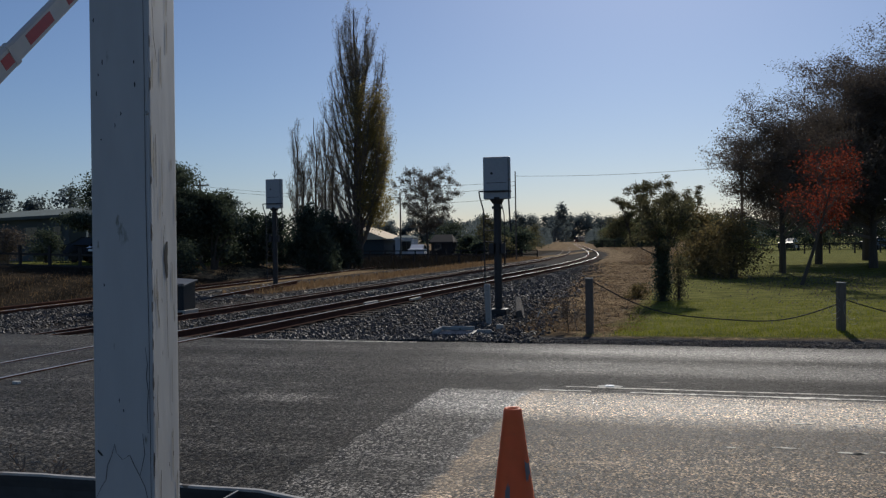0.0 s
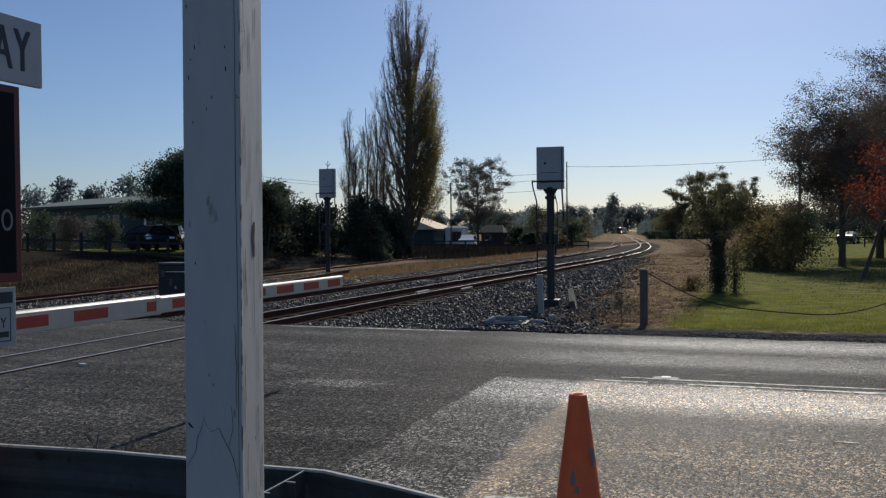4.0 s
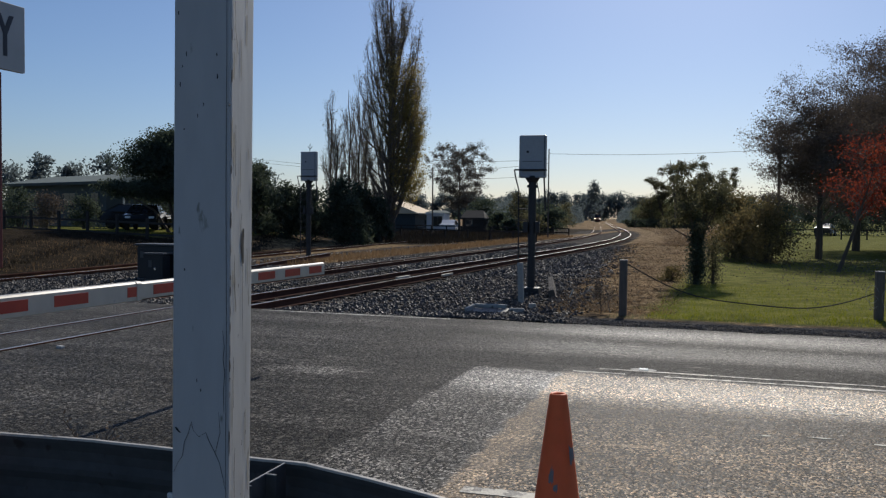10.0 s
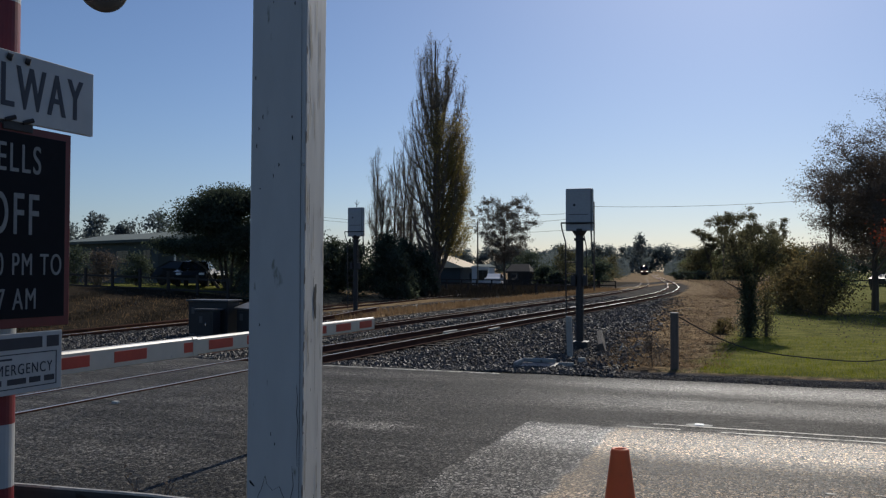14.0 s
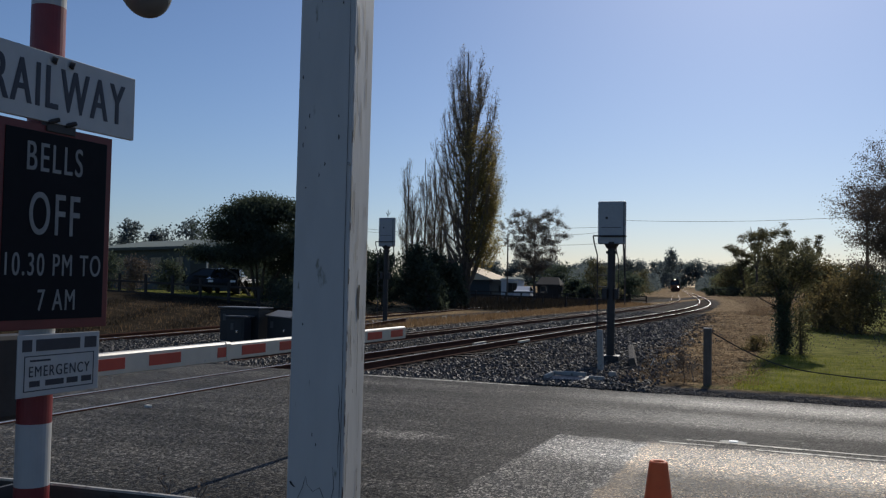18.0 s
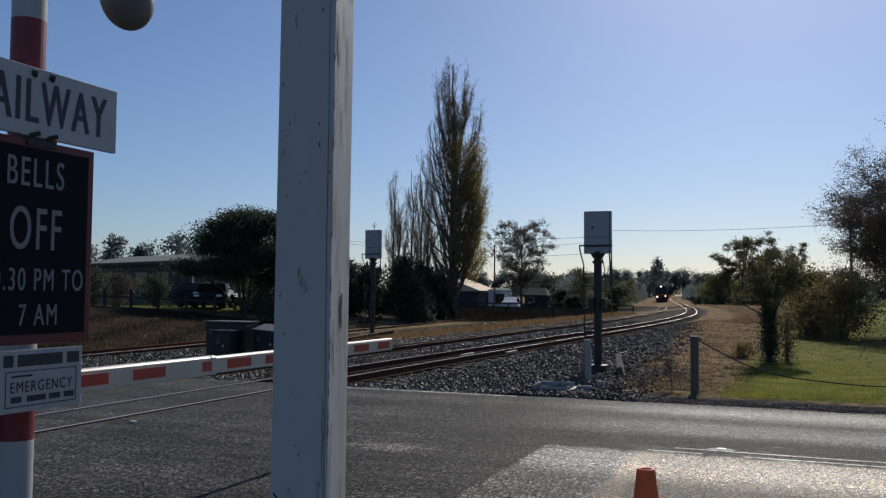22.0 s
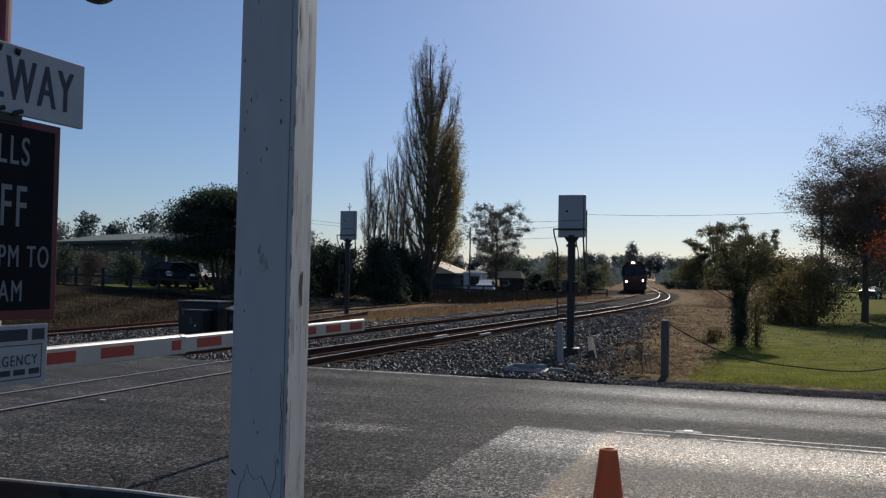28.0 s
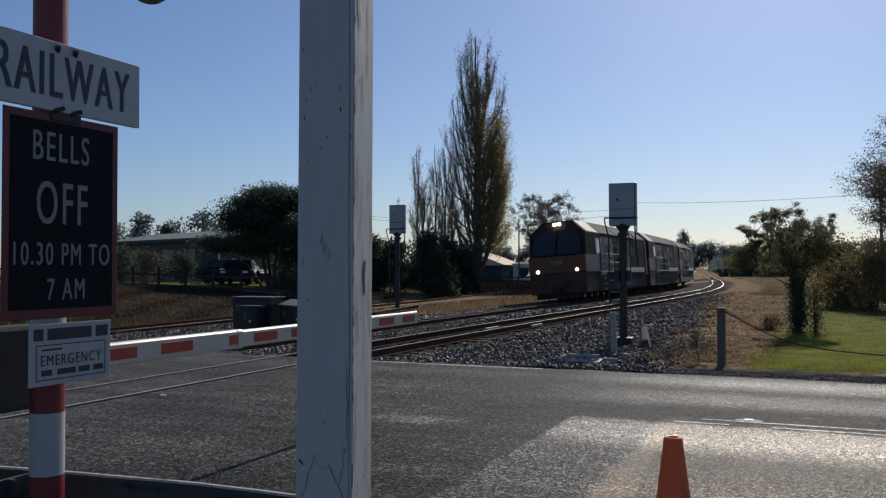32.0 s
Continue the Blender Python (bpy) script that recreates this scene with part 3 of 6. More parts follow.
        l.new(nz(3.1), s.inputs[0])
        l.new(a.outputs["Fac"], s.inputs[2])
        r = n.new("ShaderNodeMapRange")
        r.inputs["From Min"].default_value, r.inputs["From Max"].default_value = 0.95 - soft / 2, 0.95 + soft / 2
        l.new(s.outputs[0], r.inputs[0])
        return r.outputs[0]
    # brown soil with the bank's tree shade put into its colour
    shaded_earth = ramp(both(nz(7), c), (0.33, (0.009, 0.007, 0.0045)), (0.5, (0.024, 0.017, 0.010)), (0.68, (0.06, 0.044, 0.024)))
    dark_stone = ramp(both(nz(45, 2), nz(4)), (0.36, (0.012, 0.010, 0.009)), (0.5, (0.032, 0.025, 0.02)), (0.66, (0.07, 0.055, 0.045)))
    col = mixed(mask("gravel"), mixed(mask("lawn", 0.5), mixed(mask("soil"), straw, shaded_earth), grass), mixed(mask("between_rails"), stone, dark_stone))
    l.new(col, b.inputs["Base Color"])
    bp = n.new("ShaderNodeBump")
    bp.inputs["Strength"].default_value, bp.inputs["Distance"].default_value = 0.9, 0.05
    l.new(both(f, nz(45, 2)), bp.inputs["Height"])
    l.new(bp.outputs[0], b.inputs["Normal"])
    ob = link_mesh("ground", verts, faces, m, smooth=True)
    for name, vals in (("lawn", lawn), ("gravel", grav), ("soil", soil), ("between_rails", between_rails)):
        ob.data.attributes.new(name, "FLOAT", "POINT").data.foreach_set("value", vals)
    tagged(ob, "level ground with mown lawn, dry brown grass and gravel", "ground", kind="structure")


def slab(name, x0, x1, y0, y1, z, thick, material, label, category, ragged=0.06, step_x=0.5, seed=1.0, kind="structure", parent=None):
    """A flat sheet of paving with uneven edges."""
    n = max(2, int((x1 - x0) / step_x))
    V, F = [], []
    for i in range(n + 1):
        x = x0 + (x1 - x0) * i / n
        w0 = ragged * noise.noise((x * 1.3, seed, 0.0)) + ragged * 0.6 * noise.noise((x * 6, seed, 2.0))
        w1 = ragged * noise.noise((x * 1.3, seed, 9.0)) + ragged * 0.6 * noise.noise((x * 6, seed, 12.0))
        V += [(x, y0 + w0, z), (x, y1 + w1, z), (x, y0 + w0, z - thick), (x, y1 + w1, z - thick)]
    for i in range(n):
        a, b = 4 * i, 4 * i + 4
        F += [(a, b, b + 1, a + 1), (a + 2, b + 2, b, a), (a + 1, b + 1, b + 3, a + 3), (a + 3, b + 3, b + 2, a + 2)]
    F += [(0, 1, 3, 2), (4 * n + 2, 4 * n + 3, 4 * n + 1, 4 * n)]
    ob = link_mesh(name, V, F, material, parent)
    return tagged(ob, label, category, kind=kind) if parent is None else ob


def road():
    slab("road", -90, 90, 3.75, 13.35, 0.0, 0.16, "road_surface", "worn dark chip-seal road across the railway line", "road", 0.12)
    slab("road_marking_edge", -1.5, 80, 4.86, 4.98, 0.004, 0.003, "road_paint", "worn white edge line painted on the road", "road marking", 0.025, 0.12, 21.0)
    slab("road_marking_centre_stub", -1.55, -1.0, 9.19, 9.25, 0.004, 0.003, "road_paint", "short worn white end of the centre line", "road marking", 0.03, 0.12, 35.0)
    ring = [(-0.84 + 0.14 * math.cos(k * math.pi / 10), 9.56 + 0.08 * math.sin(k * math.pi / 10) + 0.008 * math.sin(k * 2.7), 0.0045) for k in range(20)]
    tagged(link_mesh("road_marking_oval", ring + [(x, y, 0.001) for x, y, z in ring], [tuple(range(20))] + [(k, k + 20, (k + 1) % 20 + 20, (k + 1) % 20) for k in range(20)], "concrete"), "pale worn paint patch under the stud", "road marking", kind="structure")
    slab("road_marking_centre", -0.6, 80, 9.19, 9.25, 0.004, 0.003, "road_paint", "faded white centre line on the asphalt", "road marking", 0.03, 0.12, 25.0)
    slab("road_marking_centre_twin", -1.3, 80, 9.44, 9.485, 0.004, 0.003, "road_paint_faded", "second faded centre line almost worn away", "road marking", 0.02, 0.12, 31.0)
    rng = random.Random(12)
    for k in range(9):
        x, y = 0.45 + rng.uniform(-0.5, 0.9) + 0.06 * k, rng.choice((6.95, 6.98, 7.02, 7.45, 7.95, 8.0))
        w, d = rng.uniform(0.03, 0.10), rng.uniform(0.015, 0.025)
        ring = [(x + w * math.cos(j * 0.7), y + d * math.sin(j * 0.7) * rng.uniform(0.7, 1.2), 0.0045) for j in range(9)]
        tagged(link_mesh("paint_scrap", ring + [(a, b, 0.001) for a, b, c in ring], [tuple(range(9))] + [(j, j + 9, (j + 1) % 9 + 9, (j + 1) % 9) for j in range(9)], "road_paint"), "worn scrap of white paint on the road", "road marking", "paint scraps")
    slab("road_marking_far", -7.6, -4.2, 13.16, 13.24, 0.004, 0.003, "road_paint", "short worn white line at the far road edge", "road marking", 0.02, 0.12, 27.0)
    stud = part("reflective_stud", box(B(), -0.885, -0.79, 9.52, 9.60, -0.01, 0.016, 0.006), "reflector")
    tagged(stud, "small white reflective stud on the centre line", "road stud")
    chip = part("paint_chip", box(B(), -7.69, -7.61, 8.46, 8.52, -0.01, 0.03, 0.008), "loco_white")
    tagged(chip, "small white chip lying on the road", "litter")


def tracks():
    def rail_path(off, s0, s1):
        s, out = s0, []
        while s < s1:
            out.append(line_at(s, off(s)))
            s += 2.5 if s < 140 else 14.0
        return out
    head = [(-0.064, -0.15), (0.064, -0.15), (0.064, -0.135), (0.012, -0.12), (0.012, -0.045), (0.034, -0.035), (0.034, -0.003), (0.026, 0.0), (-0.026, 0.0), (-0.034, -0.003), (-0.034, -0.035), (-0.012, -0.045), (-0.012, -0.12), (-0.064, -0.135)]
    shine = [(-0.013, 0.003), (0.013, 0.003), (0.013, -0.001), (-0.013, -0.001)]
    sleeper = None
    for name, axis, zr, zl, far, label in (("railway_track_1", span_at, 0.016, 0.016, 640, "straight then curving railway track with shiny worn rail tops"), ("railway_track_2", lambda s: 0.0, -0.03, -0.115, 700, "canted railway track in dark ballast beside the first")):
        top = empty(name, None, label=label, category="railway track", kind="structure")
        for side, z in ((0.5335, zr), (-0.5335, zl)):
            pts = [(x, y, z) for x, y, h in rail_path(lambda s: axis(s) + side, -60, far)]
            r = link_mesh("rail", *extrude_profile(head, pts), "rail_side", top, "rusty brown rail")
            link_mesh("running_surface", *extrude_profile(shine, pts), "rail_top" if axis is span_at else "rail_dull", r, "worn steel rail top")
        for k in range(104):
            x, y, h = line_at(13.9 + 0.62 * k, axis(13.9 + 0.62 * k))
            if sleeper is None:
                sleeper = part("sleeper", box(B(), -1.05, 1.05, -0.11, 0.11, -0.10, 0.03, 0.012), "sleeper", top)
                sp = sleeper
            else:
                sp = new("sleeper", sleeper.data)
                sp.parent = top
            sp.matrix_basis = pose(x, y, min(zr, zl) - 0.195 + 0.015 * math.sin(k * 7.1), 0, 0, math.degrees(h))
    top = empty("railway_track_3", None, label="rusty little-used siding at the foot of the bank", category="railway track", kind="structure")
    for side in (0.5335, -0.5335):
        pts = [(-16.95 - 0.088 * (y - 17) + side - 0.53, y, -0.01) for y in np.arange(-40, 62, 3.0)]
        r = link_mesh("rail", *extrude_profile(head, pts), "rail_side", top)
        link_mesh("running_surface", *extrude_profile(shine, pts), "rail_side" if side < 0 else "rail_top", r)
    for k in range(60):
        y = 14 + 0.7 * k
        sp = new("sleeper", sleeper.data)
        sp.parent = top
        sp.matrix_basis = pose(-17.48 - 0.088 * (y - 17), y, -0.17, 0, 0, 5)
    stub = empty("rail_offcut", None, label="loose length of rail lying between the tracks", category="rail")
    pts = [(-14.6 - 0.05 * k, 24.4 + 1.35 * k, -0.02 + 0.04 * k) for k in range(6)]
    r = link_mesh("rail", *extrude_profile(head, pts), "rail_side", stub)
    link_mesh("running_surface", *extrude_profile(shine, pts), "rail_top", r)
    for x, y in ((-8.66, 22.4), (-7.87, 24.0)):
        pl = part("joint_plate", box(B(), x - 0.02, x + 0.06, y, y + 0.95, -0.10, -0.04, 0.008), "wall_cream")
        tagged(pl, "pale steel plate bolted along the rail web", "rail plate", "rail plates")
    # flangeways: dark grooves beside the rails where the road crosses them
    for off in (SPAN + 0.5335 - 0.075, SPAN - 0.5335 + 0.075):
        x = -12.1 + off
        g = part("flangeway", box(B(), x - 0.028, x + 0.028, 3.6, 13.3, -0.03, 0.0055), "dark_steel")
        tagged(g, "dark groove beside the rail in the crossing", "groove", kind="structure")


def pebbles(name, pts, small, large, rng, label, category):
    """Angular little stones at the given points."""
    base = np.array([(1, 0, 0), (-1, 0, 0), (0, 1, 0), (0, -1, 0), (0, 0, 1), (0, 0, -1)], float)
    faces = np.array([(0, 2, 4), (2, 1, 4), (1, 3, 4), (3, 0, 4), (2, 0, 5), (1, 2, 5), (3, 1, 5), (0, 3, 5)])
    n = len(pts)
    r = rng.uniform(small, large, (n, 1, 1)) * (1 + (pts[:, 1] > 25)[:, None, None] * 0.5)
    v = base[None] * rng.uniform(0.6, 1.3, (n, 6, 1)) * r
    a, b = rng.uniform(0, 6.28, n), rng.uniform(-0.6, 0.6, n)
    ca, sa, cb, sb = np.cos(a)[:, None], np.sin(a)[:, None], np.cos(b)[:, None], np.sin(b)[:, None]
    x, y, z = v[..., 0], v[..., 1], v[..., 2] * 0.8
    x, z = x * cb + z * sb, -x * sb + z * cb
    x, y = x * ca - y * sa, x * sa + y * ca
    v = np.stack([x, y, z], -1) + pts[:, None]
    f = (faces[None] + 6 * np.arange(n)[:, None, None]).reshape(-1, 3)
    ob = link_mesh(name, v.reshape(-1, 3).tolist(), f.tolist(), "stone")
    tagged(ob, label, category, kind="stuff")


def stones():
    rng = np.random.default_rng(4)
    pts = []
    while len(pts) < 40000:
        y = 13.5 + 46 * rng.random() ** 2.1
        x = -17.0 + 14.6 * rng.random()
        if x > ballast_right(y) + 0.9 * noise.noise((x, y, 1)) + 1.5 * rng.random() ** 4 or (-16.3 < x < -13.6 and y > 26):
            continue
        cx, _, _ = line_at(y, 0)
        d1, d2 = abs(x - cx), abs(x - cx - span_at(y))
        if min(abs(d1 - 0.5335), abs(d2 - 0.5335)) < 0.075:
            continue
        if min(d1, d2) < 0.62 and rng.random() < 0.8:
            continue
        z = ground_z(x, y) + (0.0 if min(d1, d2) < 0.75 else 0.03 * rng.random())
        pts.append((x, y, z))
    pebbles("ballast_stones", np.array(pts), 0.017, 0.047, rng, "loose angular grey railway ballast stones", "ballast")
    x, y = rng.uniform(-2.9, 10.0, 15000), 13.45 + 1.85 * rng.random(15000) ** 1.2
    z = np.array([ground_z(a, b) for a, b in zip(x, y)])
    pebbles("verge_gravel", np.stack([x, y, z], 1), 0.006, 0.02, rng, "fine dark gravel between the road and the lawn", "gravel")


def blades(name, n, place, height, material, label, seed):
    rng = np.random.default_rng(seed)
    V, F = [], []
    for k in range(n):
        x, y = place(rng)
        z = ground_z(x, y) - 0.01
        h, w, a = height * rng.uniform(0.5, 1.3), height * 0.09, rng.uniform(0, 6.28)
        lx, ly = rng.normal(0, 0.35, 2) * h
        dx, dy = math.cos(a) * w, math.sin(a) * w
        i = len(V)
        V += [(x - dx, y - dy, z), (x + dx, y + dy, z), (x + lx, y + ly, z + h)]
        F.append((i, i + 1, i + 2))
    tagged(link_mesh(name, V, F, material), label, "grass", kind="stuff")


def tufts(name, count, per, place, height, spread, material, label, seed):
    """Grass in clumps, each a fan of leaning blades."""
    rng = np.random.default_rng(seed)
    V, F = [], []
    for k in range(count):
        cx, cy = place(rng)
        big = rng.uniform(0.5, 1.4)
        for b in range(per):
            x, y = cx + rng.normal(0, spread * big), cy + rng.normal(0, spread * big)
            z = ground_z(x, y) - 0.01
            h, a = height * big * rng.uniform(0.4, 1.2), rng.uniform(0, 6.28)
            w = 0.006 + 0.05 * h
            lx, ly = (x - cx) * 1.2 + rng.normal(0, 0.4) * h, (y - cy) * 1.2 + rng.normal(0, 0.4) * h
            dx, dy = math.cos(a) * w, math.sin(a) * w
            i = len(V)
            V += [(x - dx, y - dy, z), (x + dx, y + dy, z), (x + lx, y + ly, z + h)]
            F.append((i, i + 1, i + 2))
    tagged(link_mesh(name, V, F, material), label, "grass", kind="stuff")


# ---- trees ----
def leaf_cloud(name, pts, size, material, parent, seed, label=""):
    rng = np.random.default_rng(seed)
    n = len(pts)
    a = rng.normal(size=(n, 3))
    a /= np.linalg.norm(a, axis=1, keepdims=True)
    b = np.cross(a, rng.normal(size=(n, 3)))
    b /= np.linalg.norm(b, axis=1, keepdims=True)
    s = size * rng.uniform(0.55, 1.35, (n, 1))
    v = np.stack([pts - a * s, pts + b * s * 0.55, pts + a * s, pts - b * s * 0.55], 1).reshape(-1, 3)
    f = np.arange(4 * n).reshape(-1, 4)
    return link_mesh(name, v.tolist(), f.tolist(), material, parent, label)


def limbs(rng, base, height, spread, levels, kids, upright, r0, first=0.25, reach=(0.5, 0.3), lean=0.0):
    """Segments of a branching tree and the points along its outer twigs."""
    segs, tips = [], []

    def grow(p, d, length, r, level, limb=0):
        n = 5 if level == 0 else 4
        pts, q = [p], p
        for i in range(n):
            d = (d + Vector(rng.normal(0, 0.10 if level else 0.04, 3)) + Vector((0, 0, upright * 0.10))).normalized()
            q = q + d * (length / n)
            pts.append(q)
        taper = 0.25 if level < levels else 0.4
        segs.append((pts, [r * (1 - (1 - taper) * i / n) for i in range(n + 1)], level, limb))
        if level >= levels:
            tips.extend(pts[1:])
            return
        for k in range(kids[level]):
            f = first + (1 - first) * (k + rng.random()) / kids[level] if level == 0 else rng.uniform(0.25, 1.0)
            i = min(int(f * n), n - 1)
            at = pts[i].lerp(pts[i + 1], f * n - i)
            ang = rng.uniform(0, 6.283)
            side = Vector((math.cos(ang), math.sin(ang), 0))
            tilt = spread * rng.uniform(0.6, 1.3)
            nd = (pts[i + 1] - pts[i]).normalized() * math.cos(tilt) + side * math.sin(tilt)
            ln = length * (reach[0] - reach[1] * f if level == 0 else 0.5) * rng.uniform(0.7, 1.2)
            grow(at, nd.normalized(), ln, max(r * 0.42 * (1.1 - 0.6 * f), 0.008), level + 1, k if level == 0 else limb)
    grow(Vector(base), Vector((lean, 0, 1)).normalized(), height, r0, 0)
    return segs, tips


def tree(name, x, y, height, label, category="tree", group="", spread=0.8, levels=2, kids=(14, 6), upright=1.0, r0=0.2, first=0.25, leaves=6, leaf=0.12, scatter=0.35, leaf_kind="leaf_green", seed=1, stretch=1.0, twig="bark", reach=(0.5, 0.3), lean=0.0):
    rng = np.random.default_rng(seed)
    z = ground_z(x, y)
    top = empty(name, pose(x, y, z), label=label, category=category, group=group)
    segs, tips = limbs(rng, (0, 0, -0.1), height, spread, levels, kids, upright, r0, first, reach, lean)
    TV, TF = [], []
    for pts, rs, level, limb in segs:
        v, f = tube(pts, rs, 8 if level == 0 else (5 if level == 1 else 3))
        if level < 2:
            link_mesh("trunk" if level == 0 else "limb", v, f, "bark" if level == 0 else twig, top)
        else:
            k = len(TV)
            TV += v
            TF += [tuple(i + k for i in face) for face in f]
    if TV:
        tagged(link_mesh("twig_mass", TV, TF, twig, top), kind="stuff")
    if leaves:
        t = np.array([tuple(p) for p in tips])
        pts = np.repeat(t, leaves, 0) + rng.normal(0, scatter, (len(t) * leaves, 3)) * (1, 1, stretch)
        leaf_cloud("crown", pts, leaf, leaf_kind, top, seed)
    return top


def shrub(name, x, y, rx, ry, h, label, n=2500, leaf=0.1, leaf_kind="leaf_dark", seed=1, clumps=14, z0=None, group="", category="shrub", stem=True, lift=0.0, dome=False, loose=0.5):
    """A crown of leafy clumps on short stems, with gaps and an uneven outline."""
    rng = np.random.default_rng(seed)
    top = empty(name, pose(x, y, ground_z(x, y) if z0 is None else z0), label=label, category=category, group=group)
    cs = []
    for k in range(clumps):
        a, d, u = rng.uniform(0, 6.283), rng.random() ** 0.5, (k + rng.random()) / clumps
        w = math.sqrt(max(0.05, 1 - (0.97 * u) ** 2)) if dome else (1 - 0.8 * u ** 1.5)
        cs.append((math.cos(a) * d * rx * w * 0.85, math.sin(a) * d * ry * w * 0.85, lift + (h - lift) * (0.08 + 0.80 * u), rng.uniform(0.5, 1.0)))
    cs = np.array(cs)
    which = rng.integers(0, clumps, n)
    size = cs[which, 3:4]
    d = rng.normal(size=(n, 3))
    r = np.linalg.norm(d, axis=1, keepdims=True)
    d = d / r * np.minimum(r, 2.6) * loose
    s = (h - lift) * 0.13
    pts = cs[which, :3] + d * size * np.array([rx * 0.34, ry * 0.34, max(s, min(rx, ry) * 0.22) if not dome else s])
    pts[:, 2] = np.maximum(pts[:, 2], 0.03)
    leaf_cloud("crown", pts, leaf, leaf_kind, top, seed)
    if stem:
        for c in cs[:: max(1, clumps // 6)]:
            v, f = tube([(c[0] * 0.15, c[1] * 0.15, -0.1), (c[0] * 0.4, c[1] * 0.4, c[2] * 0.5), (c[0], c[1], c[2])], [0.014 * h + 0.02, 0.010 * h + 0.01, 0.01], 5)
            link_mesh("stem", v, f, "bark", top)
    return top


def tuft_tree(name, x, y, height, spread, label, seed, group="", leaf_kind="leaf_olive", limbs_n=9, leaf=0.075, per=140):
    """A bare forking trunk whose limbs end in separate flattened tufts of leaves, with sky between them."""
    rng = np.random.default_rng(seed)
    top = empty(name, pose(x, y, ground_z(x, y)), label=label, category="tree", group=group)
    fork = height * 0.42
    v, f = tube([(0, 0, -0.2), (0.04 * height * rng.normal(), 0, fork * 0.5), (0, 0, fork)], [0.022 * height, 0.018 * height, 0.013 * height], 8)
    link_mesh("trunk", v, f, "bark", top)
    tufts_at = []
    for j in range(limbs_n):
        a = j * 2.4 + rng.uniform(-0.4, 0.4)
        out = spread * (0.25 + 0.75 * rng.random())
        zt = height * rng.uniform(0.6, 1.0) - 0.12 * out
        tip = Vector((out * math.cos(a), out * math.sin(a), zt))
        mid = Vector((tip.x * 0.45, tip.y * 0.45, fork + (zt - fork) * 0.6)) + Vector(rng.normal(0, 0.1, 3))
        start = Vector((0, 0, fork * rng.uniform(0.7, 1.0)))
        v, f = tube([start, mid, tip], [0.008 * height, 0.005 * height, 0.003 * height], 5)
        link_mesh("limb", v, f, "bark", top)
        for k in range(int(rng.integers(2, 5))):
            c = mid.lerp(tip, rng.uniform(0.55, 1.0)) + Vector(rng.normal(0, 0.10 * spread, 3))
            v, f = tube([mid.lerp(tip, 0.5), c], [0.004 * height, 0.002 * height], 4)
            link_mesh("branch", v, f, "bark", top)
            tufts_at.append(c)
    c = np.array([tuple(p) for p in tufts_at])
    pts = np.repeat(c, per, 0) + rng.normal(0, 1, (len(c) * per, 3)) * np.repeat(rng.uniform(0.6, 1.3, (len(c), 1)), per, 0) * np.array([0.11, 0.11, 0.075]) * spread
    leaf_cloud("crown", pts, leaf, leaf_kind, top, seed)
    return top


def airy_tree(name, x, y, height, radius, label, seed):
    """A straight trunk with limbs all the way up a rounded crown, thinly leaved along fine twigs."""
    rng = np.random.default_rng(seed)
    top = empty(name, pose(x, y, ground_z(x, y)), label=label, category="tree")
    spine = [Vector((0.05 * math.sin(1.7 * k), 0.05 * math.cos(2.1 * k), height * 0.94 * k / 8 - 0.15 * (k == 0))) for k in range(9)]
    v, f = tube(spine, [0.13 * (1 - 0.9 * k / 8) for k in range(9)], 8)
    link_mesh("trunk", v, f, "bark", top)
    TV, TF, pts = [], [], []
    for j in range(44):
        u = 0.28 + 0.64 * (j + rng.random()) / 44
        a = j * 2.4 + rng.uniform(-0.3, 0.3)
        out = radius * math.sin(math.pi * min(1.0, max(0.0, (1.06 - u) / 0.86)) ** 0.8) ** 0.7 * rng.uniform(0.72, 1.06)
        start = Vector((0, 0, height * u))
        tip = start + Vector((out * math.cos(a), out * math.sin(a), height * (0.05 + 0.10 * rng.random()) * (1 - 0.5 * u)))
        mid = start.lerp(tip, 0.5) + Vector((0, 0, 0.16 * out)) + Vector(rng.normal(0, 0.06, 3))
        v, f = tube([start, mid, tip], [0.042 * (1.2 - u), 0.026 * (1.2 - u), 0.008], 5)
        link_mesh("limb", v, f, "bark", top)
        for k in range(13):
            w = rng.uniform(0.2, 1.0)
            p = start.lerp(mid, w * 2) if w < 0.5 else mid.lerp(tip, w * 2 - 1)
            e = p + Vector(rng.normal(0, 0.26, 3)) + Vector((0.16 * math.cos(a), 0.16 * math.sin(a), 0.16))
            v, f = tube([p, e], [0.009, 0.004], 3)
            TF.extend(tuple(i + len(TV) for i in face) for face in f)
            TV.extend(v)
            t = rng.random((52, 1)) ** 0.7
            pts.append(np.array(p) * (1 - t) + np.array(e) * t + rng.normal(0, 0.10, (52, 3)))
    tagged(link_mesh("twig_mass", TV, TF, "twig", top), kind="stuff")
    leaf_cloud("crown", np.concatenate(pts), 0.05, "leaf_grey", top, seed)
    return top


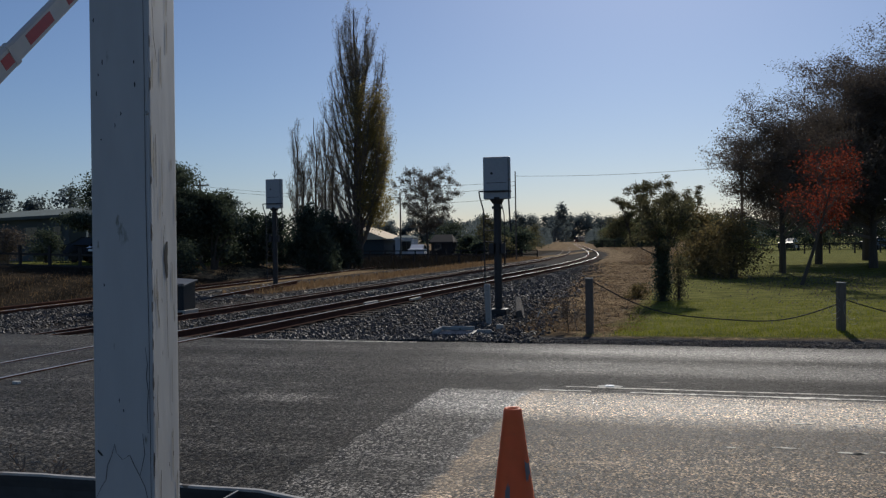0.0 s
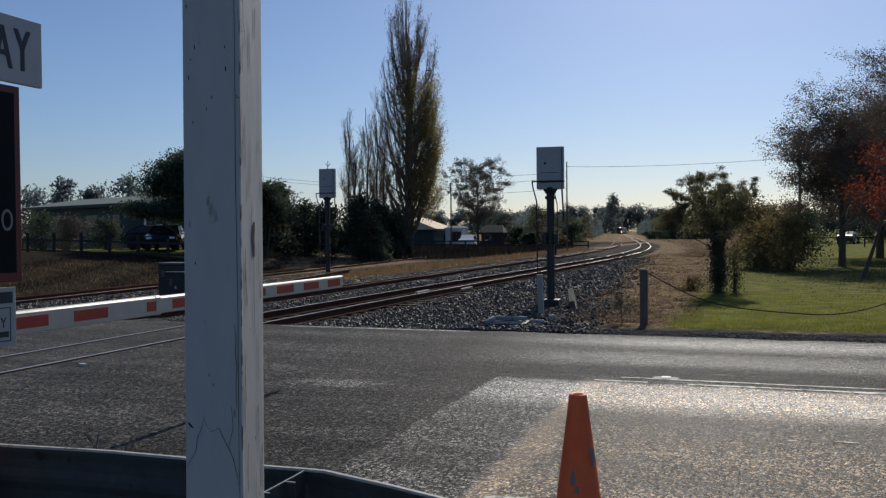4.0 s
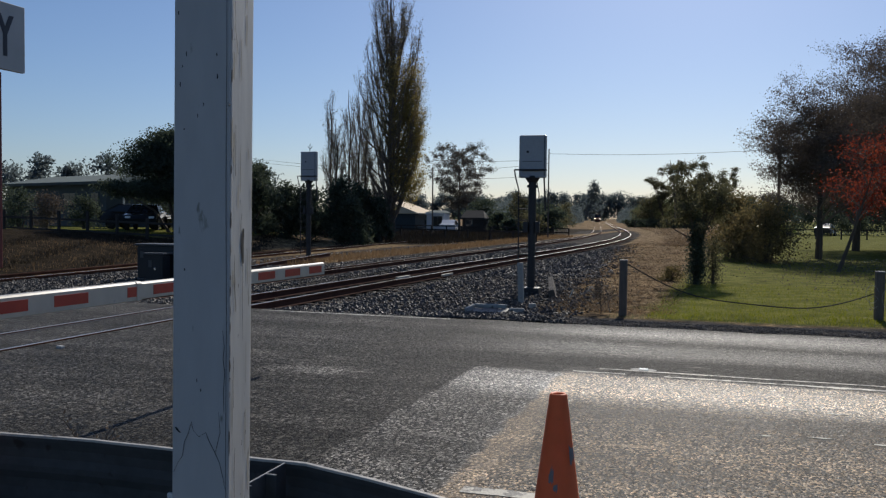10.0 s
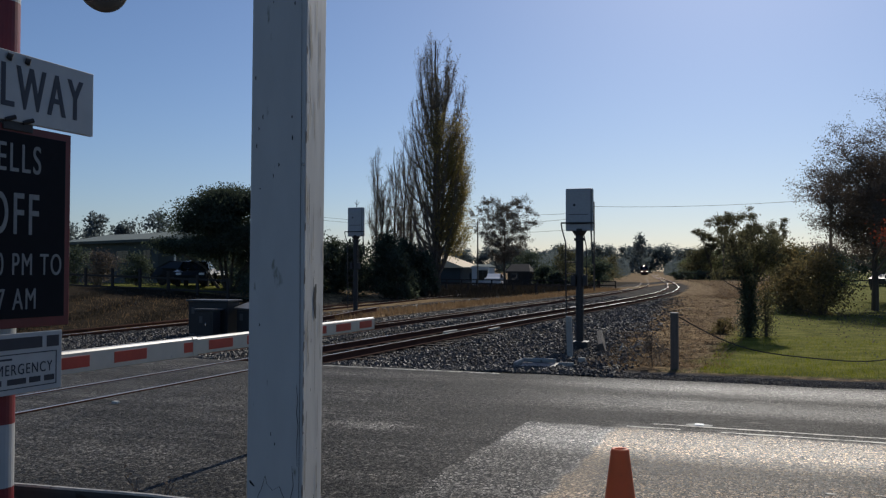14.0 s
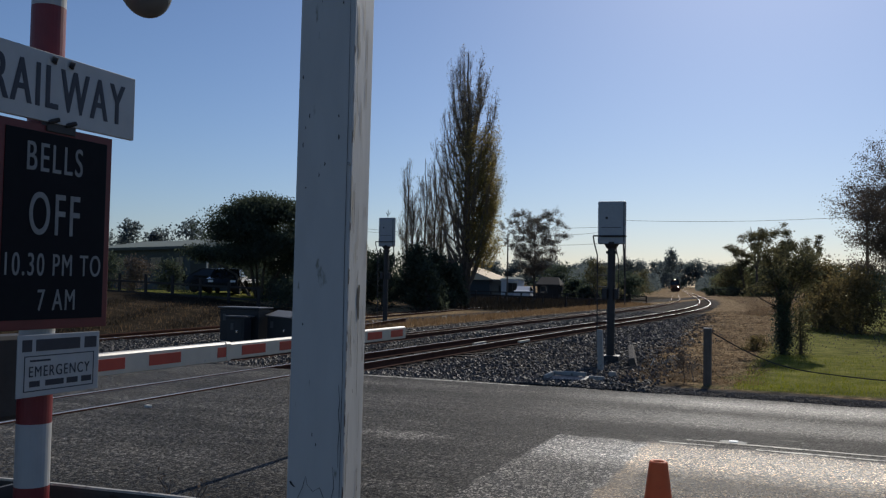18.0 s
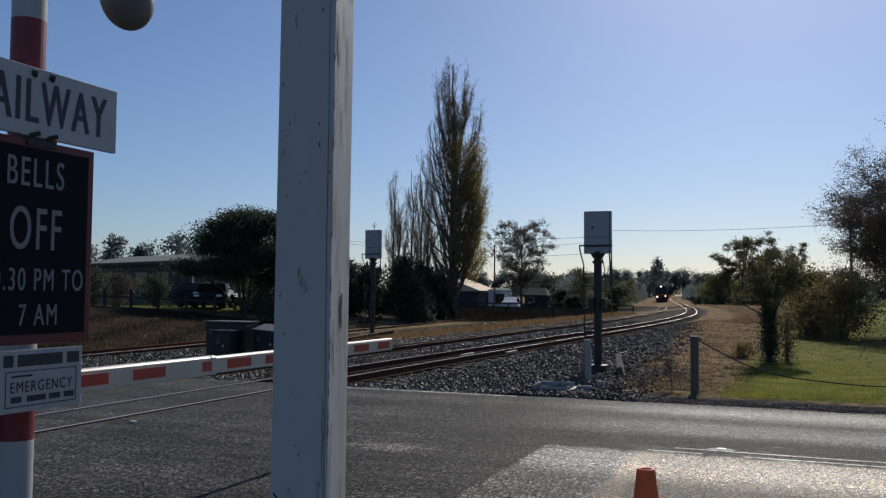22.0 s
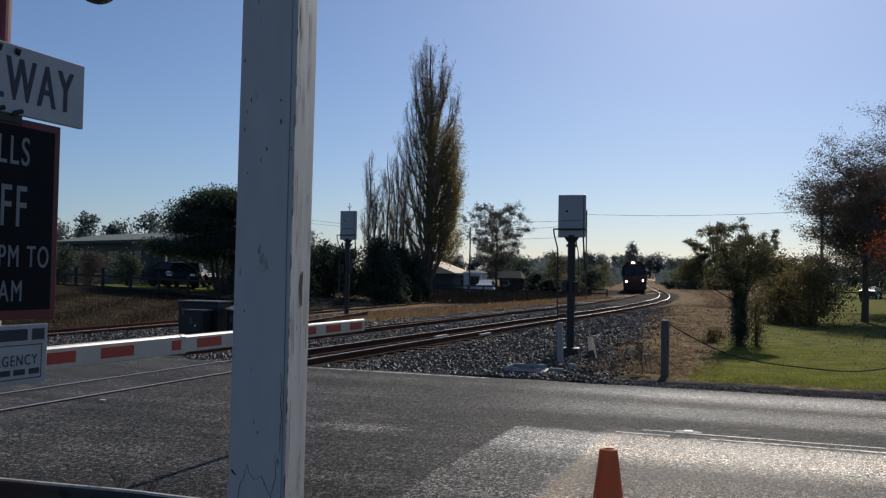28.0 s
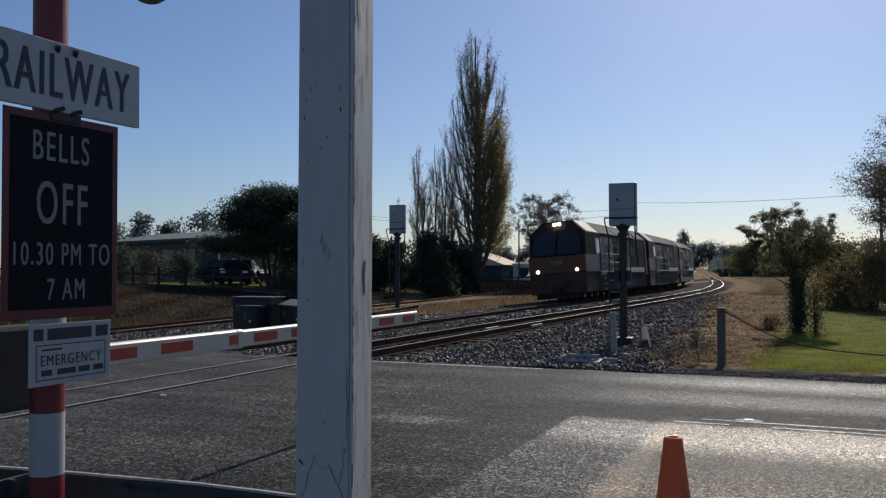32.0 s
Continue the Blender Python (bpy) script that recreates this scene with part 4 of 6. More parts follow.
def poplar(name, x, y, height, radius, label, limbs_n, twigs_n, leaves, leaf_kind, seed, r0, group="", gold=False, low=0.04, bare=0.0):
    """A spire of steep limbs that leave the trunk low, curve upright and end at uneven heights."""
    rng = np.random.default_rng(seed)
    top = empty(name, pose(x, y, ground_z(x, y)), label=label, category="tree", group=group)
    prof = ((0.0, 0.4), (0.1, 0.78), (0.2, 0.96), (0.35, 1.0), (0.74, 1.0), (0.87, 0.78), (0.95, 0.40), (1.0, 0.06))

    def reach(u):
        for (a, p), (b, q) in zip(prof, prof[1:]):
            if u <= b:
                return p + (q - p) * (u - a) / (b - a)
        return 0.05
    spine = [Vector((0.05 * math.sin(k * 1.3) * k / 4, 0.05 * math.cos(k * 1.9) * k / 4, height * k / 9 - 0.1 * (k == 0))) for k in range(10)]
    v, f = tube(spine, [r0 * (1 - 0.95 * k / 9) + 0.012 for k in range(10)], 8)
    link_mesh("trunk", v, f, "bark", top)
    TV, TF, pts = [], [], []

    def add(path, rs, n=3):
        v, f = tube(path, rs, n)
        k = len(TV)
        TV.extend(v)
        TF.extend(tuple(i + k for i in face) for face in f)
    for j in range(limbs_n):
        z0 = height * (low + 0.68 * ((j + rng.random()) / limbs_n) ** 1.15)
        z1 = min(z0 + height * rng.uniform(0.10, 0.44), height * rng.uniform(0.86, 0.995))
        a = j * 2.4 + rng.uniform(-0.5, 0.5)
        re = radius * reach(z1 / height) * rng.uniform(0.2, 1.0) ** 0.5
        path = []
        for i in range(9):
            t = i / 8
            r = re * (1 - (1 - t) ** 2.0)
            wob = rng.normal(0, 0.03, 2) * (i > 0)
            path.append(Vector((r * math.cos(a + 0.15 * t) + wob[0], r * math.sin(a + 0.15 * t) + wob[1], z0 + (z1 - z0) * t)))
        rl = max(0.02, r0 * 0.25 * (1 - 0.75 * z0 / height))
        v, f = tube(path, [rl * (1 - 0.85 * i / 8) + 0.006 for i in range(9)], 5)
        link_mesh("limb", v, f, "twig", top)
        for m in range(twigs_n):
            t = rng.uniform(0.12, 1.0)
            i = min(int(t * 8), 7)
            p = path[i].lerp(path[i + 1], t * 8 - i)
            b = a + rng.normal(0, 1.1)
            out = rng.uniform(0.15, 0.62)
            d = Vector((math.cos(b) * out, math.sin(b) * out, 1.0)).normalized()
            ln = rng.uniform(0.35, 1.15) * (0.6 + 0.5 * radius / 2.2)
            q = p + d * ln * 0.55 + Vector(rng.normal(0, 0.04, 3))
            e = q + (d + Vector((0, 0, 0.5))).normalized() * ln * 0.5
            add([p, q, e], [0.010, 0.007, 0.004])
            for w in range(3):
                g = p.lerp(e, rng.uniform(0.3, 0.95))
                h = g + Vector((rng.normal(0, 0.16), rng.normal(0, 0.16), rng.uniform(0.15, 0.4)))
                add([g, h], [0.006, 0.003])
                pts.extend(tuple(g.lerp(h, rng.random())) for _ in range(leaves))
            pts.extend(tuple(p.lerp(e, rng.random())) for _ in range(leaves))
    tagged(link_mesh("twig_mass", TV, TF, "twig", top), kind="stuff")
    pts = np.array(pts)
    pts += rng.normal(0, 0.09, pts.shape)
    u = pts[:, 2] / height
    keep = rng.random(len(pts)) > bare * np.clip((u - 0.35) * 2.0, 0, 1)
    keep &= rng.random(len(pts)) < np.clip(0.75 + 0.3 * pts[:, 0] / radius, 0.4, 1.0)
    keep &= (u > 0.3) | (rng.random(len(pts)) < 0.4) | ((pts[:, 0] > 0.3) & (u > 0.17))
    pts = pts[keep]
    if gold:
        warm = (pts[:, 0] > 0.35 + 1.1 * np.clip(pts[:, 2] / height - 0.15, 0, 1) + rng.normal(0, 0.35, len(pts))) & (pts[:, 2] < height * 0.70)
        leaf_cloud("crown", pts[~warm], 0.05, leaf_kind, top, seed)
        # side shoots with yellow leaves low on the sunny side
        GV, GF, extra = [], [], [pts[warm]]
        for j in range(190):
            a, r, z = rng.normal(0.2, 0.8), radius * rng.uniform(0.35, 1.0) ** 0.7, height * rng.uniform(0.20, 0.66)
            r *= min(1.05, 0.75 + 1.8 * z / height)
            base, tip = Vector((0.6 * r * math.cos(a), 0.6 * r * math.sin(a), z - 0.9)), Vector((r * math.cos(a), r * math.sin(a), z + 0.8))
            v, f = tube([base, base.lerp(tip, 0.5) + Vector((0.08 * math.cos(a), 0.08 * math.sin(a), 0)), tip], [0.014, 0.010, 0.004], 3)
            GF.extend(tuple(i + len(GV) for i in face) for face in f)
            GV.extend(v)
            t = rng.random((150, 1))
            extra.append(np.array(base) * (1 - t) + np.array(tip) * t + rng.normal(0, 1, (150, 3)) * (0.19, 0.19, 0.28))
        tagged(link_mesh("shoot_mass", GV, GF, "twig", top), kind="stuff")
        pts, warm = np.concatenate(extra), np.ones(sum(len(e) for e in extra), bool)
        leaf_cloud("golden_leaf_mass", pts[warm], 0.055, "leaf_gold", top, seed + 1, "yellow autumn leaves")
    else:
        leaf_cloud("crown", pts, 0.05, leaf_kind, top, seed)
    return top


# ---- things at the roadside ----
def near_post():
    top = empty("timber_post", pose(-1.095, 1.628, 0, 0, 0.35, 9.5), label="square white-painted timber post with cracked flaking paint", category="post")
    x0, x1, y0, y1 = -0.076, 0.052, -0.067, 0.062
    body = B()
    box(body, x0, x1, y0, y1, -0.1, 3.4, 0.005)
    part("shaft", body, "white_paint", top)
    rng = random.Random(3)

    def crack(pts, w, face, name="crack", material="crack", label="dark crack in the paint"):
        V, F = [], []
        for i, (u, z) in enumerate(pts):
            ww = w * (0.35 + 0.65 * math.sin(math.pi * (i + 0.5) / len(pts)))
            for k in (-1, 1):
                V.append((u + k * ww - z * 0.0061, y0 - 0.0012, z) if face == 0 else (x1 + 0.0012, u + k * ww, z))
        for i in range(len(pts) - 1):
            F.append((2 * i, 2 * i + 1, 2 * i + 3, 2 * i + 2))
        link_mesh(name, V, F, material, top, label)
    crack([(-0.066, 1.078), (-0.0536, 1.103), (-0.0442, 1.116), (-0.0401, 1.147), (-0.0308, 1.166), (-0.0241, 1.191)], 0.0006, 0)
    crack([(-0.0241, 1.191), (-0.0203, 1.173), (-0.0072, 1.159), (0.0085, 1.169), (0.0162, 1.151), (0.0291, 1.127), (0.0400, 1.104), (0.0470, 1.074), (0.0520, 1.05)], 0.0007, 0)
    crack([(0.0371, 1.215), (0.0409, 1.171), (0.0330, 1.139), (0.0300, 1.127)], 0.0006, 0)
    crack([(0.046, 1.39), (0.050, 1.355), (0.047, 1.33), (0.051, 1.30), (0.048, 1.26), (0.049, 1.214)], 0.0007, 0)
    crack([(0.0535, 2.3), (0.0545, 2.0), (0.053, 1.7), (0.0545, 1.4), (0.053, 1.1), (0.0545, 0.9)], 0.0006, 0)
    crack([(-0.06, 1.178), (-0.056, 1.172), (-0.05, 1.166)], 0.003, 0)
    for k in range(34):
        z, u = rng.uniform(0.9, 2.4), rng.uniform(-0.055, 0.04)
        h, w = rng.uniform(0.003, 0.012), rng.uniform(0.0006, 0.0016)
        crack([(u, z), (u + rng.uniform(-0.002, 0.002), z + h / 2), (u, z + h)], w, k % 2)
    for z in (1.02, 1.22, 1.44, 1.72, 1.98):
        crack([(rng.uniform(-0.05, -0.03), z), (rng.uniform(-0.05, -0.03), z + 0.05), (rng.uniform(-0.05, -0.03), z + 0.11)], 0.0012, 1)
    # knot and the grain round it, bared streaks and chipped arris on the side
    crack([(0.006, 1.607), (0.004, 1.59), (0.0, 1.57), (0.003, 1.552), (0.005, 1.53)], 0.008, 1)
    crack([(-0.004, 1.64), (-0.010, 1.615), (-0.008, 1.585), (-0.002, 1.555), (0.004, 1.52), (0.004, 1.44), (0.007, 1.36)], 0.0011, 1)
    for k in range(30):
        z, u, h = rng.uniform(0.95, 2.35), rng.uniform(-0.062, 0.056), rng.uniform(0.02, 0.11)
        crack([(u, z), (u + rng.uniform(-0.002, 0.002), z + h * 0.3), (u + rng.uniform(-0.002, 0.002), z + h * 0.7), (u, z + h)], rng.uniform(0.0006, 0.0032), 1, "worn_streak", "bare_timber", "weathered grey timber showing through the paint")
    for k in range(26):
        z, h = rng.uniform(1.0, 2.3), rng.uniform(0.006, 0.03)
        crack([(-0.0655, z), (-0.064, z + h / 2), (-0.0655, z + h)], rng.uniform(0.001, 0.003), 1)
    nail = B()
    cyl(nail, (0.047, y0 - 0.004, 1.87), (0.047, y0 + 0.01, 1.87), 0.004, n=8)
    part("nail", nail, "galvanised", top)


def mast():
    top = empty("crossing_signal_mast", pose(-3.855, 3.325, 0.0), label="red and white banded crossing signal mast with warning boards", category="crossing signal")
    bands = [(0.18, 0.515, "red_paint"), (0.515, 0.84, "sign_white"), (0.84, 1.17, "red_paint"), (1.17, 1.5, "sign_white"), (1.5, 1.85, "red_paint"), (1.85, 2.2, "sign_white"), (2.2, 3.04, "red_paint"), (3.04, 3.7, "sign_white"), (3.7, 4.4, "red_paint")]
    for z0, z1, m in bands:
        part("band", cyl(B(), (0, 0, z0), (0, 0, z1), 0.087, n=28), m, top, "white band" if m == "sign_white" else "red band", smooth=False)
    b = B()
    cyl(b, (0, 0, -0.1), (0, 0, 0.19), 0.19, 0.115, 20)
    base = part("base", b, "concrete", top, "tapered concrete base")
    part("collar", cyl(B(), (0, 0, 0.185), (0, 0, 0.215), 0.125, 0.108, 24), "mortar", base, "pale mortar collar")
    for a in range(4):
        w = math.radians(45 + 90 * a)
        part("bolt", cyl(B(), (0.10 * math.cos(w), 0.10 * math.sin(w), 0.12), (0.19 * math.cos(w), 0.19 * math.sin(w), 0.12), 0.016, n=6), "galvanised", base)
    # upper name board
    br = part("name_board", box(B(), 0.095, 0.123, -0.57, 0.525, 2.405, 2.765, 0.003), "sign_white", top, "white board with dark capital letters")
    lettering("lettering", "RAILWAY", br, "print_ink", -0.445, 0.445, 2.475, 2.70, 0.1245, bold=0.045)
    part("bracket", box(B(), 0.075, 0.118, -0.09, 0.10, 2.36, 2.43, 0.004), "dark_steel", top)
    for y in (-0.085, 0.03):
        part("clamp", cyl(B(), (0.118, y, 2.405), (0.14, y + 0.05, 2.425), 0.012, n=8), "dark_steel", br)
        part("clamp", cyl(B(), (0.118, y + 0.012, 2.735), (0.135, y + 0.03, 2.728), 0.019, n=12), "dark_steel", br)
    # night-time notice
    nb = part("notice_board", box(B(), 0.10, 0.108, -0.375, 0.375, 1.335, 2.39, 0.004), "board_red", top, "black notice board with a red border")
    part("panel", box(B(), 0.1085, 0.1115, -0.335, 0.335, 1.385, 2.35, 0.002), "sign_black", nb)
    lettering("lettering", "BELLS", nb, "sign_letters", -0.205, 0.16, 2.145, 2.295, 0.1135)
    lettering("lettering", "OFF", nb, "sign_letters", -0.18, 0.15, 1.82, 2.04, 0.1135)
    lettering("lettering", "10.30 PM TO", nb, "sign_letters", -0.315, 0.31, 1.61, 1.725, 0.1135)
    lettering("lettering", "7 AM", nb, "sign_letters", -0.11, 0.135, 1.43, 1.54, 0.1135)
    # small notice with its writing as bars where it names a road or a number
    em = part("emergency_notice", box(B(), 0.118, 0.123, -0.228, 0.312, 0.995, 1.31, 0.003), "sign_white", top, "small white emergency notice with dark blue print")
    ink = M["print_ink"]
    bars = B()
    for y0, y1 in ((-0.20, -0.14), (-0.115, 0.175), (0.205, 0.29)):
        box(bars, 0.1235, 0.1245, y0, y1, 1.225, 1.285)
    for y0, y1 in ((-0.15, -0.085), (-0.05, 0.07), (0.09, 0.165), (0.19, 0.26)):
        box(bars, 0.1235, 0.1245, y0, y1, 1.045, 1.075)
    for y0, y1, z0, z1 in ((-0.185, 0.275, 1.198, 1.203), (-0.185, 0.275, 1.022, 1.027), (-0.185, -0.18, 1.022, 1.203), (0.27, 0.275, 1.022, 1.203)):
        box(bars, 0.1235, 0.1245, y0, y1, z0, z1)
    box(bars, 0.1235, 0.1245, -0.15, -0.02, 1.172, 1.182)
    part("print", bars, "print_ink", em)
    lettering("lettering", "EMERGENCY", em, "print_ink", -0.155, 0.245, 1.095, 1.15, 0.1245, bold=0.012)
    part("bracket", box(B(), 0.07, 0.118, -0.05, 0.05, 1.1, 1.2, 0.004), "dark_steel", top)
    # lamp head
    aim = Vector((0.70, -0.71, 0.0))
    mid = Vector((0.268, 0.425, 3.262))
    turn = aim.to_track_quat("Z", "Y").to_matrix().to_4x4()
    lh = B()
    bmesh.ops.create_uvsphere(lh, u_segments=36, v_segments=20, radius=1.0, matrix=Matrix.Translation(mid) @ turn @ Matrix.Rotation(radians(14), 4, "Z") @ Matrix.Diagonal((0.146, 0.178, 0.12, 1)))
    head = part("lamp_head", lh, "lamp_grey", top, "rounded grey signal lamp housing seen from its back", smooth=True)
    part("lens", cyl(B(), mid - aim * 0.135, mid - aim * 0.10, 0.11, 0.10, n=28), "lamp_red", head)
    b = B()
    cyl(b, (0, 0, 3.3), mid + Vector((-0.06, 0.02, 0.085)), 0.03, n=10)
    part("lamp_arm", b, "dark_steel", top)


def gate():
    """The barrier: a fixed stand and the arm, which swings about its pivot."""
    top = empty("crossing_barrier", pose(-4.5, 3.0, 0.0), label="level crossing barrier with a red and white arm", category="barrier")
    part("housing", box(B(), -0.24, -0.03, -0.16, 0.16, 0.55, 1.2, 0.02), "grey_metal", top)
    part("pedestal", cyl(B(), (-0.13, 0, -0.1), (-0.13, 0, 0.56), 0.09, n=16), "grey_metal", top)
    part("cover", box(B(), 0.085, 0.20, -0.14, 0.68, 0.78, 1.27, 0.03), "dark_steel", top, "dark steel mechanism cover")
    def beam(w, y0, y1, z0, z1):
        """A hollow-section beam with sloping upper edges."""
        ring = [(-w, z0 + 0.006), (-w + 0.006, z0), (w - 0.006, z0), (w, z0 + 0.006), (w, z1 - 0.016), (w - 0.011, z1 - 0.003), (w - 0.016, z1), (-w + 0.016, z1), (-w + 0.011, z1 - 0.003), (-w, z1 - 0.016)]
        n = len(ring)
        bm = B()
        vs = [bm.verts.new((x, y, z)) for y in (y0, y1) for x, z in ring]
        for i in range(n):
            bm.faces.new((vs[i], vs[(i + 1) % n], vs[n + (i + 1) % n], vs[n + i]))
        bm.faces.new(vs[:n][::-1])
        bm.faces.new(vs[n:])
        bmesh.ops.recalc_face_normals(bm, faces=bm.faces)
        return bm
    arm = part("arm", beam(0.035, 0.0, 2.78, -0.078, 0.075), "arm_white", top, "white arm with red blocks")
    part("outer_beam", beam(0.031, 2.74, 6.17, -0.07, 0.068), "arm_white", arm)
    part("sleeve", beam(0.039, 2.765, 2.82, -0.08, 0.077), "arm_white", arm)
    for y0, y1, x in ((0.35, 0.66, 0.035), (0.93, 1.26, 0.035), (1.50, 1.84, 0.035), (2.28, 2.39, 0.035), (2.61, 2.95, 0.031), (3.17, 3.51, 0.031), (3.73, 4.07, 0.031), (4.29, 4.63, 0.031), (4.85, 5.19, 0.031), (5.41, 5.72, 0.031)):
        for k in (-1, 1):
            b = B()
            box(b, min(k * x, k * (x + 0.003)), max(k * x, k * (x + 0.003)), y0 + 0.37, y1 + 0.37, -0.042, 0.036, 0.001)
            part("red_block", b, "arm_red", arm, "red block")
    part("hub", cyl(B(), (-0.08, 0, 0), (0.083, 0, 0), 0.075, n=16), "dark_steel", arm)
    part("counterweight", box(B(), -0.05, 0.05, -0.75, -0.1, -0.09, 0.09, 0.015), "dark_steel", arm)
    return arm


def guard_rail():
    top = empty("guard_rail", None, label="low curved dark steel guard rail seen from its back", category="guard rail")
    path = [(-6.6, 3.30, 0.49), (-5.6, 3.40, 0.495), (-4.6, 3.46, 0.50), (-3.85, 3.56, 0.50), (-3.1, 3.63, 0.50), (-2.7, 3.63, 0.50), (-2.2, 3.60, 0.505), (-1.85, 3.56, 0.52), (-1.5, 3.50, 0.50), (-1.1, 3.44, 0.465), (-0.76, 3.38, 0.43)]
    path = [(x, y, z - 0.035) for x, y, z in path]
    fine = []
    for k in range(len(path) - 1):
        for f in (0.0, 0.25, 0.5, 0.75):
            a, b = Vector(path[k]), Vector(path[k + 1])
            fine.append(a.lerp(b, f) + Vector((0, 0, 0.004 * noise.noise((k + f, 1.0, 0.0)))))
    fine.append(Vector(path[-1]))
    w = [(0.0, -0.004), (0.004, -0.03), (0.016, -0.07), (0.018, -0.12), (0.004, -0.16), (0.004, -0.19), (0.018, -0.23), (0.018, -0.28), (0.006, -0.33), (0.006, -0.66)]
    prof = [(a, b) for a, b in w] + [(a + 0.010, b) for a, b in reversed(w)]
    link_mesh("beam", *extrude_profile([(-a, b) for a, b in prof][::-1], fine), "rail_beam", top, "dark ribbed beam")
    # strip along the beam top, coloured pale to show it catching the sun
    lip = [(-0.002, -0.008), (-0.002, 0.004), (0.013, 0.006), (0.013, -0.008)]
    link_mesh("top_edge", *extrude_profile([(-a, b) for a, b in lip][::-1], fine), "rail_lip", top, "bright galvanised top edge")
    for x, y, z in ((-5.6, 3.36, 0.45), (-4.13, 3.50, 0.462), (-1.962, 3.569, 0.476)):
        b = B()
        box(b, x - 0.004, x + 0.004, y - 0.364, y, -0.15, z)
        for dy, w in ((-0.19, 0.055), (-0.364, 0.032)):
            box(b, x + 0.0045, x + w, y + dy, y + dy + 0.008, -0.15, z)
        p = part("post", b, "rail_beam", top, "steel channel post")
        # light strips laid on the post tops stand in for sunlit edges
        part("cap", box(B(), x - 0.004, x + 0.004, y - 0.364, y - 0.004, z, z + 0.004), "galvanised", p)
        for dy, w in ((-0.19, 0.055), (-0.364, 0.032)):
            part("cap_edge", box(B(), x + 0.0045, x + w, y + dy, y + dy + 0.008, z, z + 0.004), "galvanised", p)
    part("reflector", box(B(), -2.62, -2.58, 3.58, 3.60, 0.235, 0.26, 0.004), "reflector", top)


def rail_weeds():
    for x, y, h, sd in ((-3.28, 3.74, 0.60, 71), (-3.14, 3.76, 0.57, 72), (-3.5, 3.72, 0.52, 73)):
        tree("dead_weed", x, y, h, "thin dead weed stalk behind the guard rail", category="weed", group="weeds behind the rail", spread=0.5, levels=2, kids=(6, 3), upright=0.5, r0=0.006, first=0.35, leaves=1, leaf=0.012, scatter=0.02, leaf_kind="leaf_brown", seed=sd, twig="twig", reach=(0.4, 0.2))


def cone():
    top = empty("traffic_cone", pose(-0.632, 3.31, ground_z(-0.632, 3.31)), label="tall faded orange traffic cone with scuffs and grey tape", category="traffic cone")
    H = 0.955 - ground_z(-0.64, 3.31)
    prof = [(0.175, 0.035), (0.17, 0.06), (0.15, 0.09), (0.037, H - 0.03), (0.035, H - 0.008), (0.029, H), (0.019, H - 0.004), (0.019, H - 0.08)]
    V, F, n = [], [], 32
    for r, z in prof:
        for k in range(n):
            a = 2 * math.pi * k / n
            wob = 1 + 0.03 * noise.noise((math.cos(a) * 2, math.sin(a) * 2, z * 4))
            V.append((r * wob * math.cos(a), r * wob * math.sin(a), z))
    for i in range(len(prof) - 1):
        for k in range(n):
            F.append((i * n + k, i * n + (k + 1) % n, (i + 1) * n + (k + 1) % n, (i + 1) * n + k))
    F.append(tuple(range((len(prof) - 1) * n, len(prof) * n)))
    link_mesh("cone", V, F, "cone_orange", top, smooth=True)
    part("base", box(B(), -0.22, 0.22, -0.22, 0.22, 0.0, 0.04, 0.012), "tyre", top, "black rubber base")

    def scuff(name, a0, a1, z0, z1, material, ragged):
        V, F = [], []
        m = 7
        for i in range(m + 1):
            a = radians(a0 + (a1 - a0) * i / m)
            for z in (z0 + ragged * noise.noise((i * 1.7, z0 * 9, 0)), z1 + ragged * noise.noise((i * 1.7, z1 * 9, 5))):
                r = 0.15 + (0.037 - 0.15) * (z - 0.09) / (H - 0.12) + 0.0035
                V.append((r * math.cos(a), r * math.sin(a), z))
        for i in range(m):
            F.append((2 * i, 2 * i + 2, 2 * i + 3, 2 * i + 1))
        link_mesh(name, V, F, material, top)
    scuff("tape", -36, -8, H - 0.26, H - 0.20, "tape_grey", 0.03)
    scuff("tape", -104, -90, H - 0.335, H - 0.285, "tape_grey", 0.03)
    scuff("tape", -90, -78, H - 0.365, H - 0.34, "tape_grey", 0.02)
    scuff("scuff", -85, -40, H - 0.47, H - 0.42, "dark_steel", 0.03)
    scuff("scuff", -60, -35, H - 0.56, H - 0.53, "dark_steel", 0.02)
    scuff("scuff", -58, -38, H - 0.63, H - 0.61, "dark_steel", 0.01)


